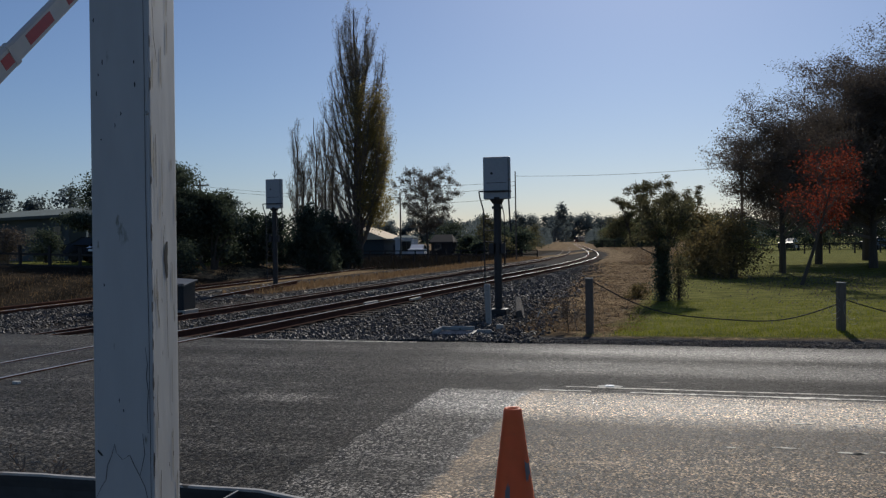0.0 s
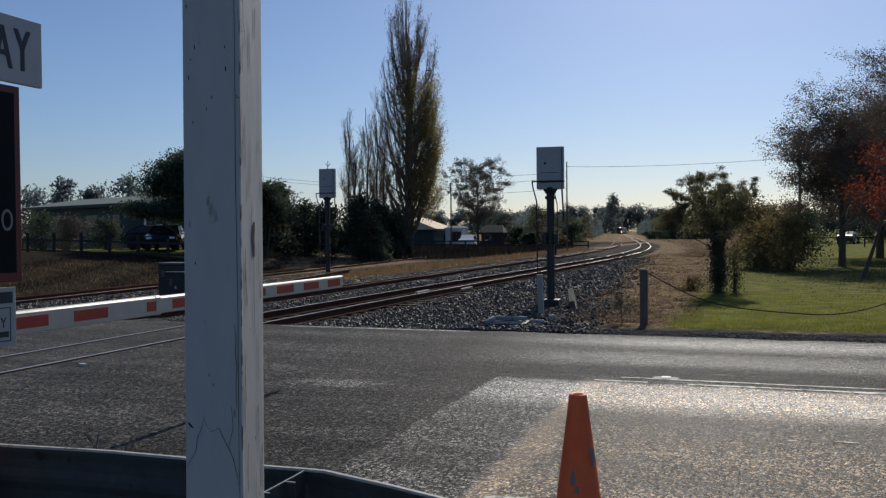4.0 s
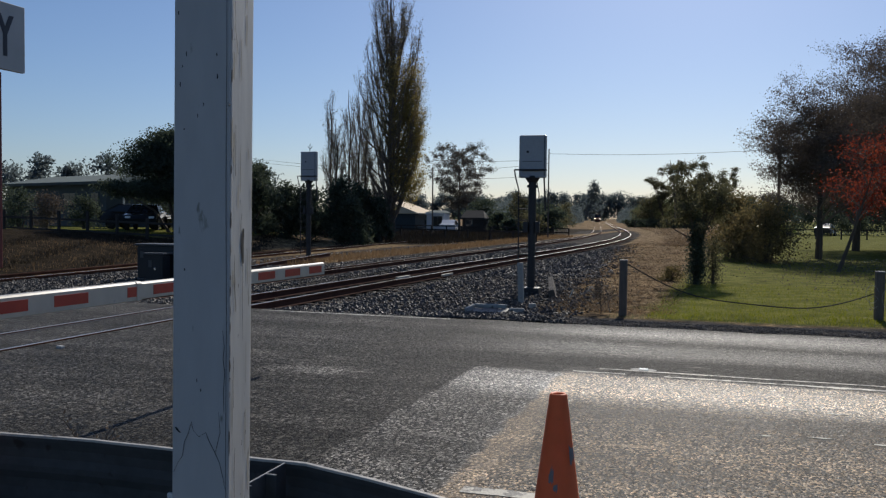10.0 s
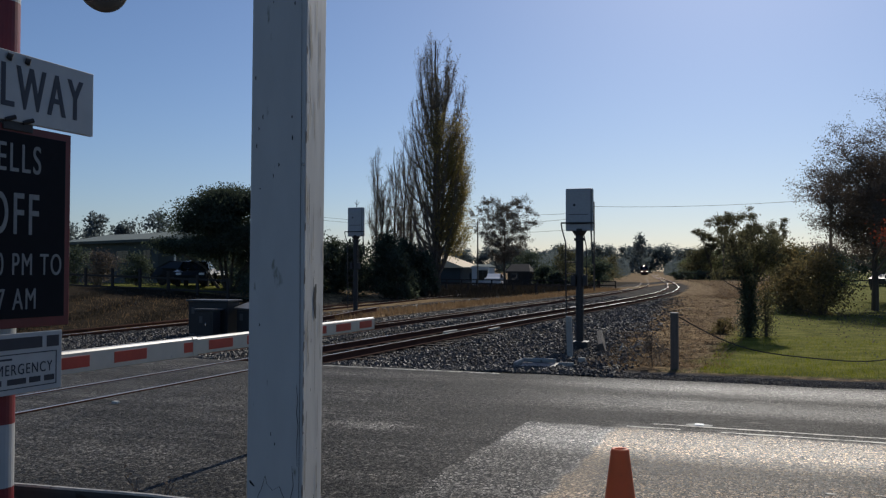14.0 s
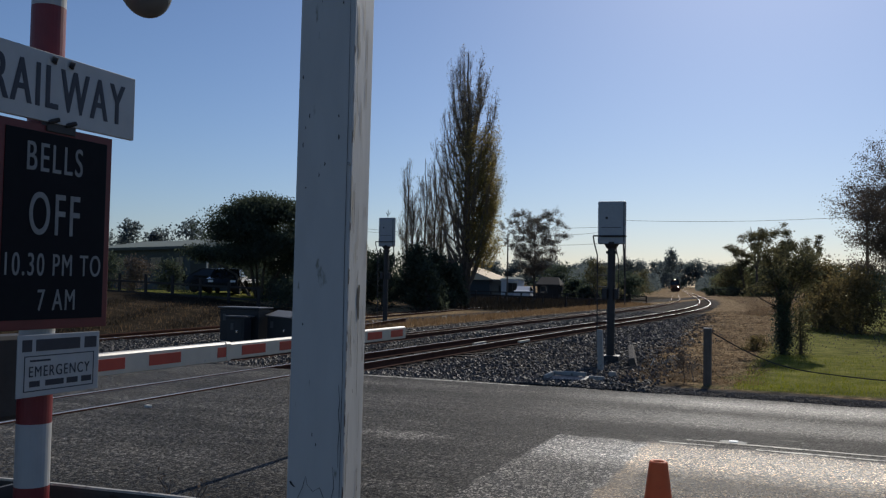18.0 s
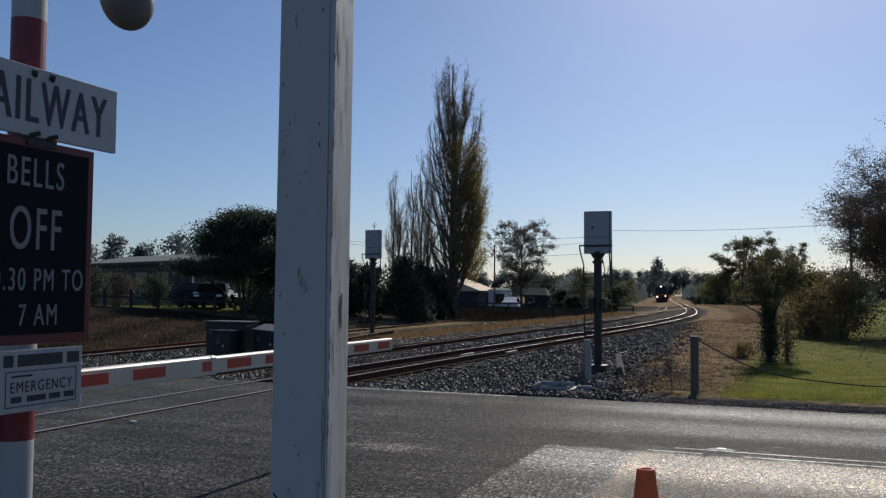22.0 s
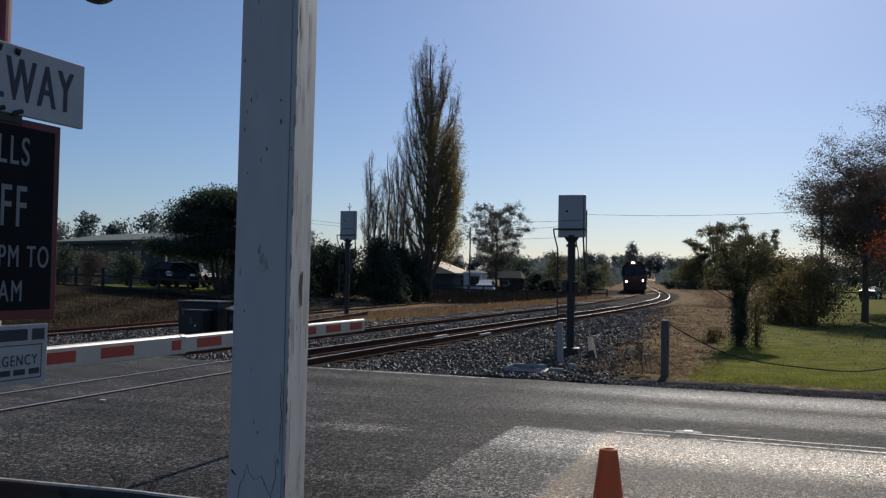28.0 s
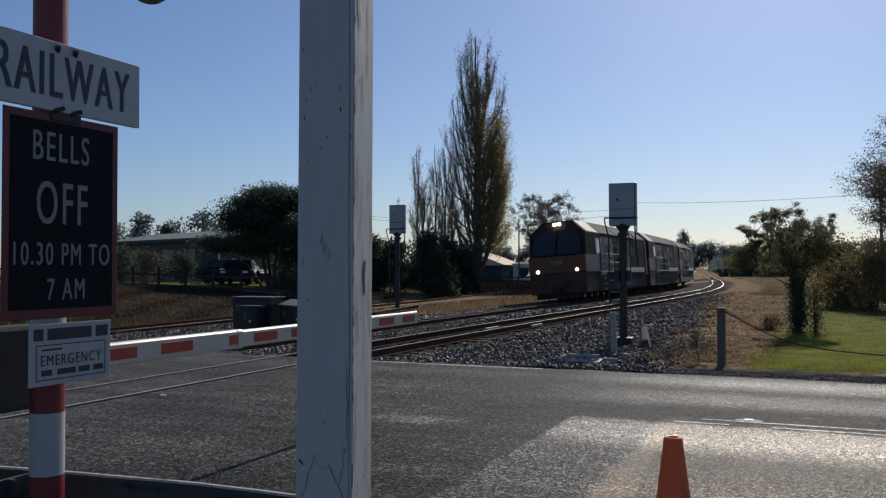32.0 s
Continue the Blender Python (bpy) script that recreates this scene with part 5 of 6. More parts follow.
def signal_post(x, y, top_z, base_z, yaw, width, height, label, whip):
    top = empty("signal_post", pose(x, y, base_z, 0, 0, yaw), label=label, category="railway signal", group="signals seen from behind")
    h = top_z - base_z
    part("pole", cyl(B(), (0, 0, -0.1), (0, 0, h - height + 0.05), 0.088, n=18), "dark_steel", top, smooth=False)
    b = B()
    cyl(b, (0, 0, h - height - 0.10), (0, 0, h - height), 0.11, 0.17, 16)
    cyl(b, (0, 0, h - height - 0.22), (0, 0, h - height - 0.16), 0.125, n=16)
    part("collar", b, "dark_steel", top)
    hb = part("head_board", box(B(), -width / 2, width / 2, -0.06, 0.10, h - height, h, 0.03), "grey_metal", top, "grey sheet-metal signal housing")
    part("keyhole", cyl(B(), (-0.11, -0.068, h - 0.38), (-0.11, -0.055, h - 0.38), 0.03, n=12), "dark_steel", hb)
    part("hinge_strip", box(B(), width / 2 - 0.045, width / 2 - 0.03, -0.066, -0.055, h - height + 0.04, h - 0.04), "dark_steel", hb)
    for z in (h - height * 0.62, h - height * 0.84):
        part("louvre", box(B(), -width / 2 + 0.08, width / 2 - 0.1, -0.066, -0.058, z, z + 0.012), "dark_steel", hb)
    V, F = tube([(-width / 2 - 0.09, -0.12, h - height + 0.18), (width / 2, -0.12, h - height + 0.18), (width / 2, 0.05, h - height + 0.18)], 0.018)
    link_mesh("hoop_rail", V, F, "dark_steel", top)
    part("junction_box", box(B(), -0.19, -0.08, -0.12, 0.02, h - height - 1.24, h - height - 1.0, 0.01), "dark_steel", top)
    part("junction_box", box(B(), 0.08, 0.18, -0.10, 0.04, h - height - 1.24, h - height - 1.0, 0.01), "dark_steel", top)
    V, F = tube([(-width / 2 - 0.09, -0.12, h - height + 0.18), (-width / 2 - 0.07, -0.12, h - height + 0.04), (-0.30, -0.12, h - height - 0.26), (-0.285, -0.1, 0.3)], 0.017)
    link_mesh("ladder_stile", V, F, "dark_steel", top)
    V, F = tube([(0.10, 0.0, h - height - 0.1), (0.16, -0.05, h - height - 0.35), (0.17, -0.05, h - height - 1.1)], 0.012)
    link_mesh("conduit", V, F, "cable", top)
    V, F = tube([(width / 2 - 0.06, 0.06, h - height + 0.1), (width / 2 - 0.02, 0.1, h - height - 0.75)], 0.02)
    link_mesh("stay", V, F, "dark_steel", top)
    z = h - height - 0.45
    while z > 0.5:
        part("rung", cyl(B(), (-0.285, -0.11, z), (-0.08, -0.06, z), 0.011, n=6), "dark_steel", top)
        z -= 0.26
    base = B()
    box(base, -0.17, 0.2, -0.2, 0.22, -0.2, 0.14, 0.03)
    part("footing", base, "dark_steel", top, "dark square footing")
    if whip:
        w = part("whip", cyl(B(), (0.02, 0.02, h - 0.02), (0.03, 0.02, h + 0.30), 0.012, n=5), "cable", top)
        for u in (-0.09, 0.11):
            part("whip_prong", cyl(B(), (0.025, 0.02, h + 0.08), (0.025 + u, 0.02, h + 0.2), 0.009, n=5), "cable", w)
    return top


def track_side():
    signal_post(-4.24, 19.5, 3.52, -0.09, 4, 0.62, 0.97, "signal on a dark pole with a grey back housing and ladder", False)
    signal_post(-14.94, 29.5, 4.03, -0.12, -4, 0.66, 1.10, "grey signal housing on a slender pole between tracks", True)
    # splayed concrete beside the footing
    b = B()
    box(b, -0.06, 0.06, -0.4, 0.4, -0.12, 0.20, 0.02)
    w = part("concrete_slab", b, "bare_wood")
    w.matrix_basis = pose(-3.62, 18.9, 0.02, 18, -14, 8)
    tagged(w, "leaning weathered concrete slab beside the signal", "slab")
    b = B()
    box(b, -0.055, 0.055, -0.05, 0.05, -0.2, 0.72, 0.01)
    p = part("marker_post", b, "concrete")
    p.matrix_basis = pose(-3.98, 17.35, 0.0, 0, -2, 0)
    tagged(p, "short pale concrete marker post in the ballast", "post")
    lid = empty("cable_pit", pose(-4.0, 15.35, -0.10, 0, 0, 6), label="pale broken concrete cable pit lid in gravel", category="pit lid")
    part("rim", box(B(), -0.46, 0.16, 0.36, 0.43, 0.0, 0.115, 0.02), "concrete", lid, "pale rim")
    part("rim", box(B(), -0.50, -0.44, -0.40, 0.38, 0.0, 0.11, 0.02), "concrete", lid, "pale rim")
    part("rim", box(B(), 0.24, 0.52, 0.06, 0.11, 0.0, 0.085, 0.02), "concrete", lid, "pale rim")
    part("rim", box(B(), 0.52, 0.66, 0.75, 0.82, 0.0, 0.11, 0.02), "concrete", lid, "loose pale piece")
    part("cover", box(B(), -0.44, 0.22, -0.38, 0.36, 0.0, 0.045, 0.01), "dark_steel", lid)
    # equipment cabinets between the tracks
    for x, y, w, d, h, lid_tilt, lab in ((-14.27, 19.7, 1.2, 0.6, 0.89, 0, "dark grey trackside equipment cabinet with a flat lid"), (-13.08, 20.0, 0.95, 0.6, 0.72, 12, "lower dark equipment cabinet with a sloping pale lid"), (-14.0, 19.08, 0.5, 0.36, 0.68, 0, "small dark equipment box before the larger cabinet")):
        c = empty("equipment_cabinet", pose(x, y, -0.10, 0, 0, 3), label=lab, category="cabinet", group="trackside cabinets")
        part("body", box(B(), -w / 2, w / 2, -d / 2, d / 2, 0.0, h, 0.015), "cabinet_blue", c)
        lo = part("lid", box(B(), -w / 2 - 0.05, w / 2 + 0.05, -d / 2 - 0.06, d / 2 + 0.06, -0.02, 0.025, 0.01), "cabinet_lid", c, "dull sheet lid")
        lo.matrix_basis = pose(0, 0, h + 0.03, 0 if not lid_tilt else 10, lid_tilt * 0.3, 0)
        dr = part("door", box(B(), -w / 2 + 0.06, w / 2 - 0.06, -d / 2 - 0.012, -d / 2 - 0.002, 0.08, h - 0.08, 0.004), "cabinet_blue", c)
        part("label_plate", box(B(), -w / 2 + 0.10, -w / 2 + 0.19, -d / 2 - 0.018, -d / 2 - 0.0125, h - 0.32, h - 0.14), "cabinet_lid", dr)
        part("padlock", box(B(), 0.02, 0.07, -d / 2 - 0.03, -d / 2 - 0.0125, h * 0.42, h * 0.42 + 0.07, 0.008), "chrome", dr)
        part("plinth", box(B(), -w / 2 - 0.06, w / 2 + 0.06, -d / 2 - 0.05, d / 2 + 0.05, -0.15, 0.03, 0.01), "concrete", c)


def bollards():
    for x, y, h, lean, turn in ((-1.74, 15.67, 0.90, 0.0, 0), (2.47, 16.2, 0.79, 0.5, 8), (6.7, 16.5, 0.82, 3.0, 8)):
        p = empty("timber_bollard", pose(x, y, 0, 0, lean, turn), label="weathered square timber bollard at the lawn edge", category="bollard", group="bollards along the lawn")
        part("shaft", box(B(), -0.066, 0.066, -0.066, 0.066, -0.3, h, 0.012), "bollard_wood", p)
        part("cap", box(B(), -0.07, 0.07, -0.07, 0.07, h - 0.004, h + 0.012, 0.005), "concrete", p, "pale weathered cap")
    for (x0, y0, z0), (x1, y1, z1) in (((-1.67, 15.67, 0.84), (2.40, 16.2, 0.42)), ((2.54, 16.2, 0.5), (6.63, 16.5, 0.7))):
        pts = []
        for k in range(25):
            f = k / 24
            low = 0.10 if x0 < 0 else 0.16
            z = (z0 * (1 - f) + z1 * f) - 4 * f * (1 - f) * ((z0 + z1) / 2 - low) * (0.92 + 0.08 * math.sin(f * 9))
            pts.append((x0 + (x1 - x0) * f, y0 + (y1 - y0) * f, z))
        c = link_mesh("slack_cable", *tube(pts, 0.011, 5), "cable")
        tagged(c, "slack dark cable hanging between two timber bollards", "cable", "cables between bollards")
    # loose coils of wire round the second bollard
    for k, (dx, r) in enumerate(((-0.13, 0.10), (0.14, 0.12), (-0.1, 0.07), (0.17, 0.09))):
        pts = [(2.47 + dx + r * math.cos(a), 16.04, 0.42 - 0.13 * k / 2 + r * 1.5 * math.sin(a)) for a in np.linspace(0.3, 5.6, 14)]
        c = link_mesh("wire_coil", *tube(pts, 0.004, 4), "galvanised")
        tagged(c, "loose coil of wire hooked on the bollard", "wire", "wire coils")
    pts = [(-1.93, 15.4, -0.02), (-1.98, 15.42, 0.2), (-1.9, 15.45, 0.42)]
    tagged(link_mesh("dry_stalk", *tube(pts, [0.009, 0.006, 0.003], 5), "twig"), "dry stalk standing beside the bollard", "stalk")
    tree("dead_weed", -2.15, 15.9, 0.62, "dead dry weed beside the timber bollard", category="weed", spread=0.9, levels=2, kids=(9, 4), upright=0.4, r0=0.010, first=0.3, leaves=3, leaf=0.02, scatter=0.05, leaf_kind="leaf_brown", seed=61, twig="twig")
    rng = random.Random(8)
    for k in range(9):
        x, y = rng.uniform(-3.2, -2.2), rng.uniform(16.2, 19.5)
        a = rng.uniform(0, 3.14)
        pts = [(x, y, -0.03), (x + 0.14 * math.cos(a), y + 0.14 * math.sin(a), 0.05 + 0.1 * rng.random()), (x + 0.3 * math.cos(a), y + 0.3 * math.sin(a), 0.0)]
        tagged(link_mesh("dead_stick", *tube(pts, [0.014, 0.012, 0.008], 5), "wall_cream" if k % 3 == 0 else "twig"), "dead pale stick lying on the gravel edge", "stick", "dead sticks")


# ---- the neighbourhood ----
def house(name, x, y, w, d, eave, ridge, base, yaw, wall, roof, label, windows, hip=1.2, over=0.45):
    top = empty(name, pose(x, y, base, 0, 0, yaw), label=label, category="house")
    part("wall", box(B(), -w / 2, w / 2, -d / 2, d / 2, -0.4, eave), wall, top)
    V, F = [], []
    for s in (0.0, 0.10):
        V += [(-w / 2 - over, -d / 2 - over, eave - 0.05 + s), (w / 2 + over, -d / 2 - over, eave - 0.05 + s), (w / 2 + over, d / 2 + over, eave - 0.05 + s), (-w / 2 - over, d / 2 + over, eave - 0.05 + s), (-w / 2 + hip - over, 0, ridge + s), (w / 2 - hip + over, 0, ridge + s)]
    for k in (0, 6):
        fs = [(k, k + 1, k + 5, k + 4), (k + 2, k + 3, k + 4, k + 5), (k + 1, k + 2, k + 5), (k + 3, k, k + 4)]
        F += fs if k else [f[::-1] for f in fs]
    F += [(0, 6, 7, 1)[::-1], (1, 7, 8, 2)[::-1], (2, 8, 9, 3)[::-1], (3, 9, 6, 0)[::-1]]
    link_mesh("roof", V, F, roof, top)
    part("fascia", box(B(), -w / 2 - over, w / 2 + over, -d / 2 - over - 0.03, -d / 2 - over, eave - 0.16, eave + 0.02), wall, top)
    for u, z0, ww, hh in windows:
        wd = part("window", box(B(), u - ww / 2 - 0.06, u + ww / 2 + 0.06, -d / 2 - 0.05, -d / 2 + 0.02, z0 - 0.06, z0 + hh + 0.06), "house_dark", top)
        for k in (-1, 1):
            part("pane", box(B(), u + (k - 1) * ww / 4 + 0.02, u + (k + 1) * ww / 4 - 0.02, -d / 2 - 0.06, -d / 2 - 0.045, z0, z0 + hh), "glass", wd)
    return top


def car(x, y, yaw, paint, label, z):
    top = empty("parked_car", pose(x, y, z, 0, 0, yaw), label=label, category="car")
    prof = [(-2.1, 0.35), (2.1, 0.35), (2.15, 0.62), (2.0, 0.82), (1.05, 0.93), (0.45, 1.38), (-0.9, 1.44), (-1.75, 1.05), (-2.12, 0.95)]
    V = [(a, s * (0.84 if b < 1.0 else 0.66), b) for s in (-1, 1) for a, b in prof]
    n = len(prof)
    F = [tuple(range(n - 1, -1, -1)), tuple(range(n, 2 * n))] + [(i, (i + 1) % n, n + (i + 1) % n, n + i) for i in range(n)]
    link_mesh("body", V, F, paint, top)
    for s in (-1, 1):
        V = [(0.9, s * 0.80, 0.96), (0.42, s * 0.672, 1.33), (-0.85, s * 0.672, 1.37), (-1.5, s * 0.80, 1.0)]
        link_mesh("side_window", V, [(0, 1, 2, 3)], "glass", top)
        for a in (-1.3, 1.3):
            wh = part("wheel", cyl(B(), (a, s * 0.68, 0.31), (a, s * 0.86, 0.31), 0.31, n=20), "tyre", top)
            part("rim", cyl(B(), (a, s * 0.861, 0.31), (a, s * 0.868, 0.31), 0.19, n=14), "dark_steel", wh)
    link_mesh("windscreen", [(1.07, -0.74, 0.95), (1.07, 0.74, 0.95), (0.48, 0.63, 1.36), (0.48, -0.63, 1.36)], [(0, 1, 2, 3)], "glass", top)
    for s in (-1, 1):
        part("headlight", box(B(), 2.03, 2.13, s * 0.6 - 0.14, s * 0.6 + 0.14, 0.62, 0.76, 0.02), "reflector", top)
    return top


def rails_fence(x0, y0, x1, y1, n, h, label, material="fence_wood", z=None, boards=(0.45, 0.85)):
    top = empty("fence", None, label=label, category="fence")
    for k in range(n):
        f = k / (n - 1)
        x, y = x0 + (x1 - x0) * f, y0 + (y1 - y0) * f
        zz = ground_z(x, y) if z is None else z
        part("fence_post", box(B(), x - 0.06, x + 0.06, y - 0.06, y + 0.06, zz - 0.2, zz + h, 0.01), material, top)
    zz0 = ground_z(x0, y0) if z is None else z
    zz1 = ground_z(x1, y1) if z is None else z
    for b in boards:
        d = Vector((x1 - x0, y1 - y0, 0)).normalized()
        nrm = Vector((-d.y, d.x, 0)) * 0.02
        V = []
        for (x, y, z_) in ((x0, y0, zz0 + b * h), (x1, y1, zz1 + b * h)):
            for u, v in ((-1, -0.05), (1, -0.05), (1, 0.05), (-1, 0.05)):
                V.append((x + nrm.x * u, y + nrm.y * u, z_ + v))
        link_mesh("rail_board", V, [(0, 1, 5, 4), (1, 2, 6, 5), (2, 3, 7, 6), (3, 0, 4, 7), (3, 2, 1, 0), (4, 5, 6, 7)], material, top)


def power_lines():
    def pole(x, y, h, z=0.0, arm=True, r=0.12):
        top = empty("power_pole", pose(x, y, z, 0, 0, 12), label="slender timber power pole with a cross arm", category="power pole", group="power poles")
        part("shaft", cyl(B(), (0, 0, -0.3), (0, 0, h), r, r * 0.7, 10), "bollard_wood", top)
        if arm:
            part("cross_arm", box(B(), -0.9, 0.9, -0.05, 0.05, h - 0.5, h - 0.38), "bollard_wood", top)
            for u in (-0.8, -0.4, 0.4, 0.8):
                part("insulator", cyl(B(), (u, 0, h - 0.38), (u, 0, h - 0.25), 0.035, n=8), "reflector", top)
    pole(-10.7, 206.0, 15.3, 0, False, 0.16)
    pole(-24.6, 72.5, 6.0, 0, False, 0.075)
    pole(-14.4, 73.0, 7.5, 0, False, 0.07)
    pole(3.5, 66.0, 6.9)
    pole(-46.0, 75.0, 7.9)

    def wire(a, b, sag):
        pts = []
        for k in range(17):
            f = k / 16
            pts.append((a[0] + (b[0] - a[0]) * f, a[1] + (b[1] - a[1]) * f, a[2] + (b[2] - a[2]) * f - 4 * sag * f * (1 - f)))
        c = link_mesh("overhead_wire", *tube(pts, 0.016, 4), "cable")
        tagged(c, "thin dark overhead wire between poles", "wire", "overhead wires")
    for dz in (0.0, 0.35):
        wire((-46, 75, 7.4 - dz), (-24.6, 72.5, 5.7 - dz * 0.4), 0.3)
        wire((-24.6, 72.5, 5.7 + dz * 2.5), (-14.4, 73, 6.3 + dz), 0.15)
    wire((-14.4, 73, 7.1), (3.5, 66, 6.7), 0.22)
    wire((-24.6, 72.5, 5.0), (-14.4, 73, 5.3), 0.15)


def neighbourhood():
    house("weatherboard_house", -44.2, 53.4, 13.6, 7.0, 2.70, 3.35, 1.0, -20, "house_dark", "roof_green", "low dark green house with a pale metal roof", [(2.3, 1.15, 1.5, 0.85), (5.5, 1.1, 0.9, 0.9), (-3.0, 1.15, 1.6, 0.85)], hip=0.7)
    pipe = part("drain_pipe", cyl(B(), (-36.2, 46.0, 0.6), (-36.2, 46.0, 3.4), 0.06, n=8), "wall_white")
    tagged(pipe, "pale pipe standing beside the house wall", "pipe")
    car(-30.5, 40.6, -62, "car_dark", "dark parked station wagon on the lawn", ground_z(-30.5, 40.6))
    car(-32.4, 42.5, 10, "car_dark", "dark parked hatchback under the tree", ground_z(-32.4, 42.5))
    rails_fence(-44.0, 35.6, -24.5, 35.0, 12, 1.0, "low dark post and rail fence along the lawn", boards=(0.35, 0.9))
    # bungalow wall uses the dark colour to imitate its shadowed face
    house("bungalow", -36.0, 93.5, 7.0, 6.4, 2.05, 3.35, -0.05, 93, "house_dark", "roof_pale", "small bungalow with a pale sunlit hipped roof", [(0.8, 0.6, 1.2, 0.8)], hip=0.4)
    house("white_shed", -29.7, 89.5, 1.9, 2.6, 2.1, 2.3, -0.05, 4, "wall_white", "roof_green", "small white shed under trees", [(0.3, 0.8, 0.9, 0.9)], hip=0.3, over=0.1)
    house("garden_shed", -26.4, 92.5, 2.3, 2.6, 1.6, 2.35, -0.05, 5, "fence_wood", "fence_wood", "small low brown shed behind the fence", [(-0.4, 0.7, 0.7, 0.7)], hip=0.4, over=0.2)
    car(-27.4, 86.5, 100, "car_white", "white parked car beside the shed", -0.08)
    rails_fence(-33.5, 80.0, -14.5, 84.0, 14, 0.85, "low white-topped fence beside the sheds", boards=(0.5, 0.95))
    rails_fence(-29.0, 62.0, -13.5, 64.0, 10, 0.8, "low dark fence along the railway", boards=(0.9,))
    car(5.1, 104.0, 12, "car_yellow", "yellow car parked beyond the park", -0.05)
    car(10.6, 106.0, 75, "car_dark", "dark car parked beyond the park", -0.05)
    car(19.5, 106.0, 60, "car_dark", "dark car parked beyond the park", -0.05)
    rails_fence(1.5, 88.0, 34.0, 88.0, 16, 1.0, "low pale fence at the far side of the park", boards=(0.85,))
    rails_fence(-17.5, 178.0, -8.0, 181.0, 5, 1.5, "short dark fence across the dry grass", boards=(0.9,))


def planting():
    poplar("poplar", -22.45, 57.0, 18.0, 2.42, "tall half-bare poplar with thinning yellowish leaves", 105, 27, 2, "leaf_poplar", 11, 0.36, gold=True, bare=0.1)
    for k, (x, y, h, r) in enumerate(((-28.5, 60, 10.7, 0.75), (-27.2, 60.5, 11.0, 0.8), (-26.2, 60, 11.1, 1.0), (-27.8, 59.5, 8.4, 0.7), (-25.3, 59.2, 9.8, 0.9))):
        poplar("young_poplar", x, y, h, r, "thin half-bare young poplar", 24, 15, 1, "leaf_poplar", 31 + k, 0.11, group="young poplars", bare=0.3)
    airy_tree("broadleaf_tree", -22.0, 72.0, 7.9, 3.05, "rounded broadleaf tree with thin autumn leaves", 41)
    tree("small_tree", -18.5, 80.0, 3.6, "small bare tree behind the fence", spread=0.8, levels=3, kids=(12, 6, 3), upright=0.7, r0=0.1, first=0.2, leaves=2, leaf=0.09, scatter=0.2, leaf_kind="leaf_olive", seed=42, twig="twig")
    # dense evergreen tree beside the house
    shrub("evergreen_tree", -28.2, 40.5, 4.7, 3.2, 5.8, "broad dark evergreen tree with a dense domed crown", n=80000, leaf=0.065, seed=51, clumps=110, category="tree", lift=1.5, dome=True, loose=0.48)
    shrub("evergreen_tree", -24.8, 41.5, 2.4, 2.2, 4.3, "dark evergreen tree with glossy leaves", n=9000, leaf=0.10, seed=52, clumps=30, category="tree", lift=0.2, dome=True, loose=0.6)
    # dark hedge of conifers
    hedge = [(-28.6, 47, 1.9, 3.5), (-26.9, 46.5, 1.3, 4.3), (-25.2, 47, 1.7, 3.2), (-23.4, 46, 1.6, 3.1), (-21.7, 47, 1.3, 3.9), (-20.7, 46.5, 1.2, 2.7), (-22.6, 52.0, 1.3, 3.5), (-21.5, 52.5, 0.9, 2.9)]
    for k, (x, y, r, h) in enumerate(hedge):
        shrub("conifer", x, y, r, 1.3, h + 0.15, "dark conifer in a tall hedge row", n=5200, leaf=0.085, seed=60 + k, clumps=22, group="hedge row", category="conifer", loose=0.75)
    for k, (x, y, r, h) in enumerate(((-38.6, 40.0, 1.2, 2.3), (-36.4, 39.6, 1.5, 2.1), (-34.0, 39.8, 1.1, 1.9), (-40.9, 40.5, 1.5, 2.6), (-24.0, 37.2, 1.4, 1.6), (-31.9, 44.5, 2.2, 3.0), (-27.0, 43.0, 2.6, 3.2), (-26.2, 40.2, 1.5, 2.6), (-28.0, 41.5, 1.3, 2.2))):
        shrub("garden_bush", x, y, r, r, h, "leafy garden bush in front of the house", n=3000, leaf=0.06, leaf_kind="leaf_brown" if k == 1 else "leaf_dark", seed=80 + k, clumps=18, group="garden bushes", loose=0.9)
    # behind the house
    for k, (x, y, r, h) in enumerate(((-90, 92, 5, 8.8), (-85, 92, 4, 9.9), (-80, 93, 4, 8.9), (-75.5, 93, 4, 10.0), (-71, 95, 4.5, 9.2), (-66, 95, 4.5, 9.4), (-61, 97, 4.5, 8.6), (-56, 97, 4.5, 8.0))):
        shrub("distant_tree", x, y, r, r, h, "rounded tree rising behind the house", n=2600, leaf=0.22, leaf_kind="leaf_far_haze", seed=90 + k, clumps=18, group="trees behind the house", category="tree", loose=0.6, dome=True)
    # mid-distance dark bushes left of the line
    mids = [(-23.6, 93, 1.7, 2.3, "leaf_dark"), (-21.6, 90, 1.3, 1.7, "leaf_dark"), (-26.5, 97, 3.4, 4.2, "leaf_dark"), (-22.5, 101, 3.2, 3.4, "leaf_dark"), (-20.2, 94, 2.0, 2.2, "leaf_olive"), (-19.8, 104, 2.4, 3.0, "leaf_dark"), (-34.5, 76, 3.2, 4.2, "leaf_dark"), (-38.5, 78, 3.5, 4.6, "leaf_dark"), (-27, 130, 4, 4.4, "leaf_dark"), (-34, 140, 5, 5.0, "leaf_far_haze"), (-39, 165, 5, 6.5, "leaf_far_haze"), (-47, 170, 5, 7.0, "leaf_far_haze"), (-50, 205, 5, 6.0, "leaf_far_haze")]
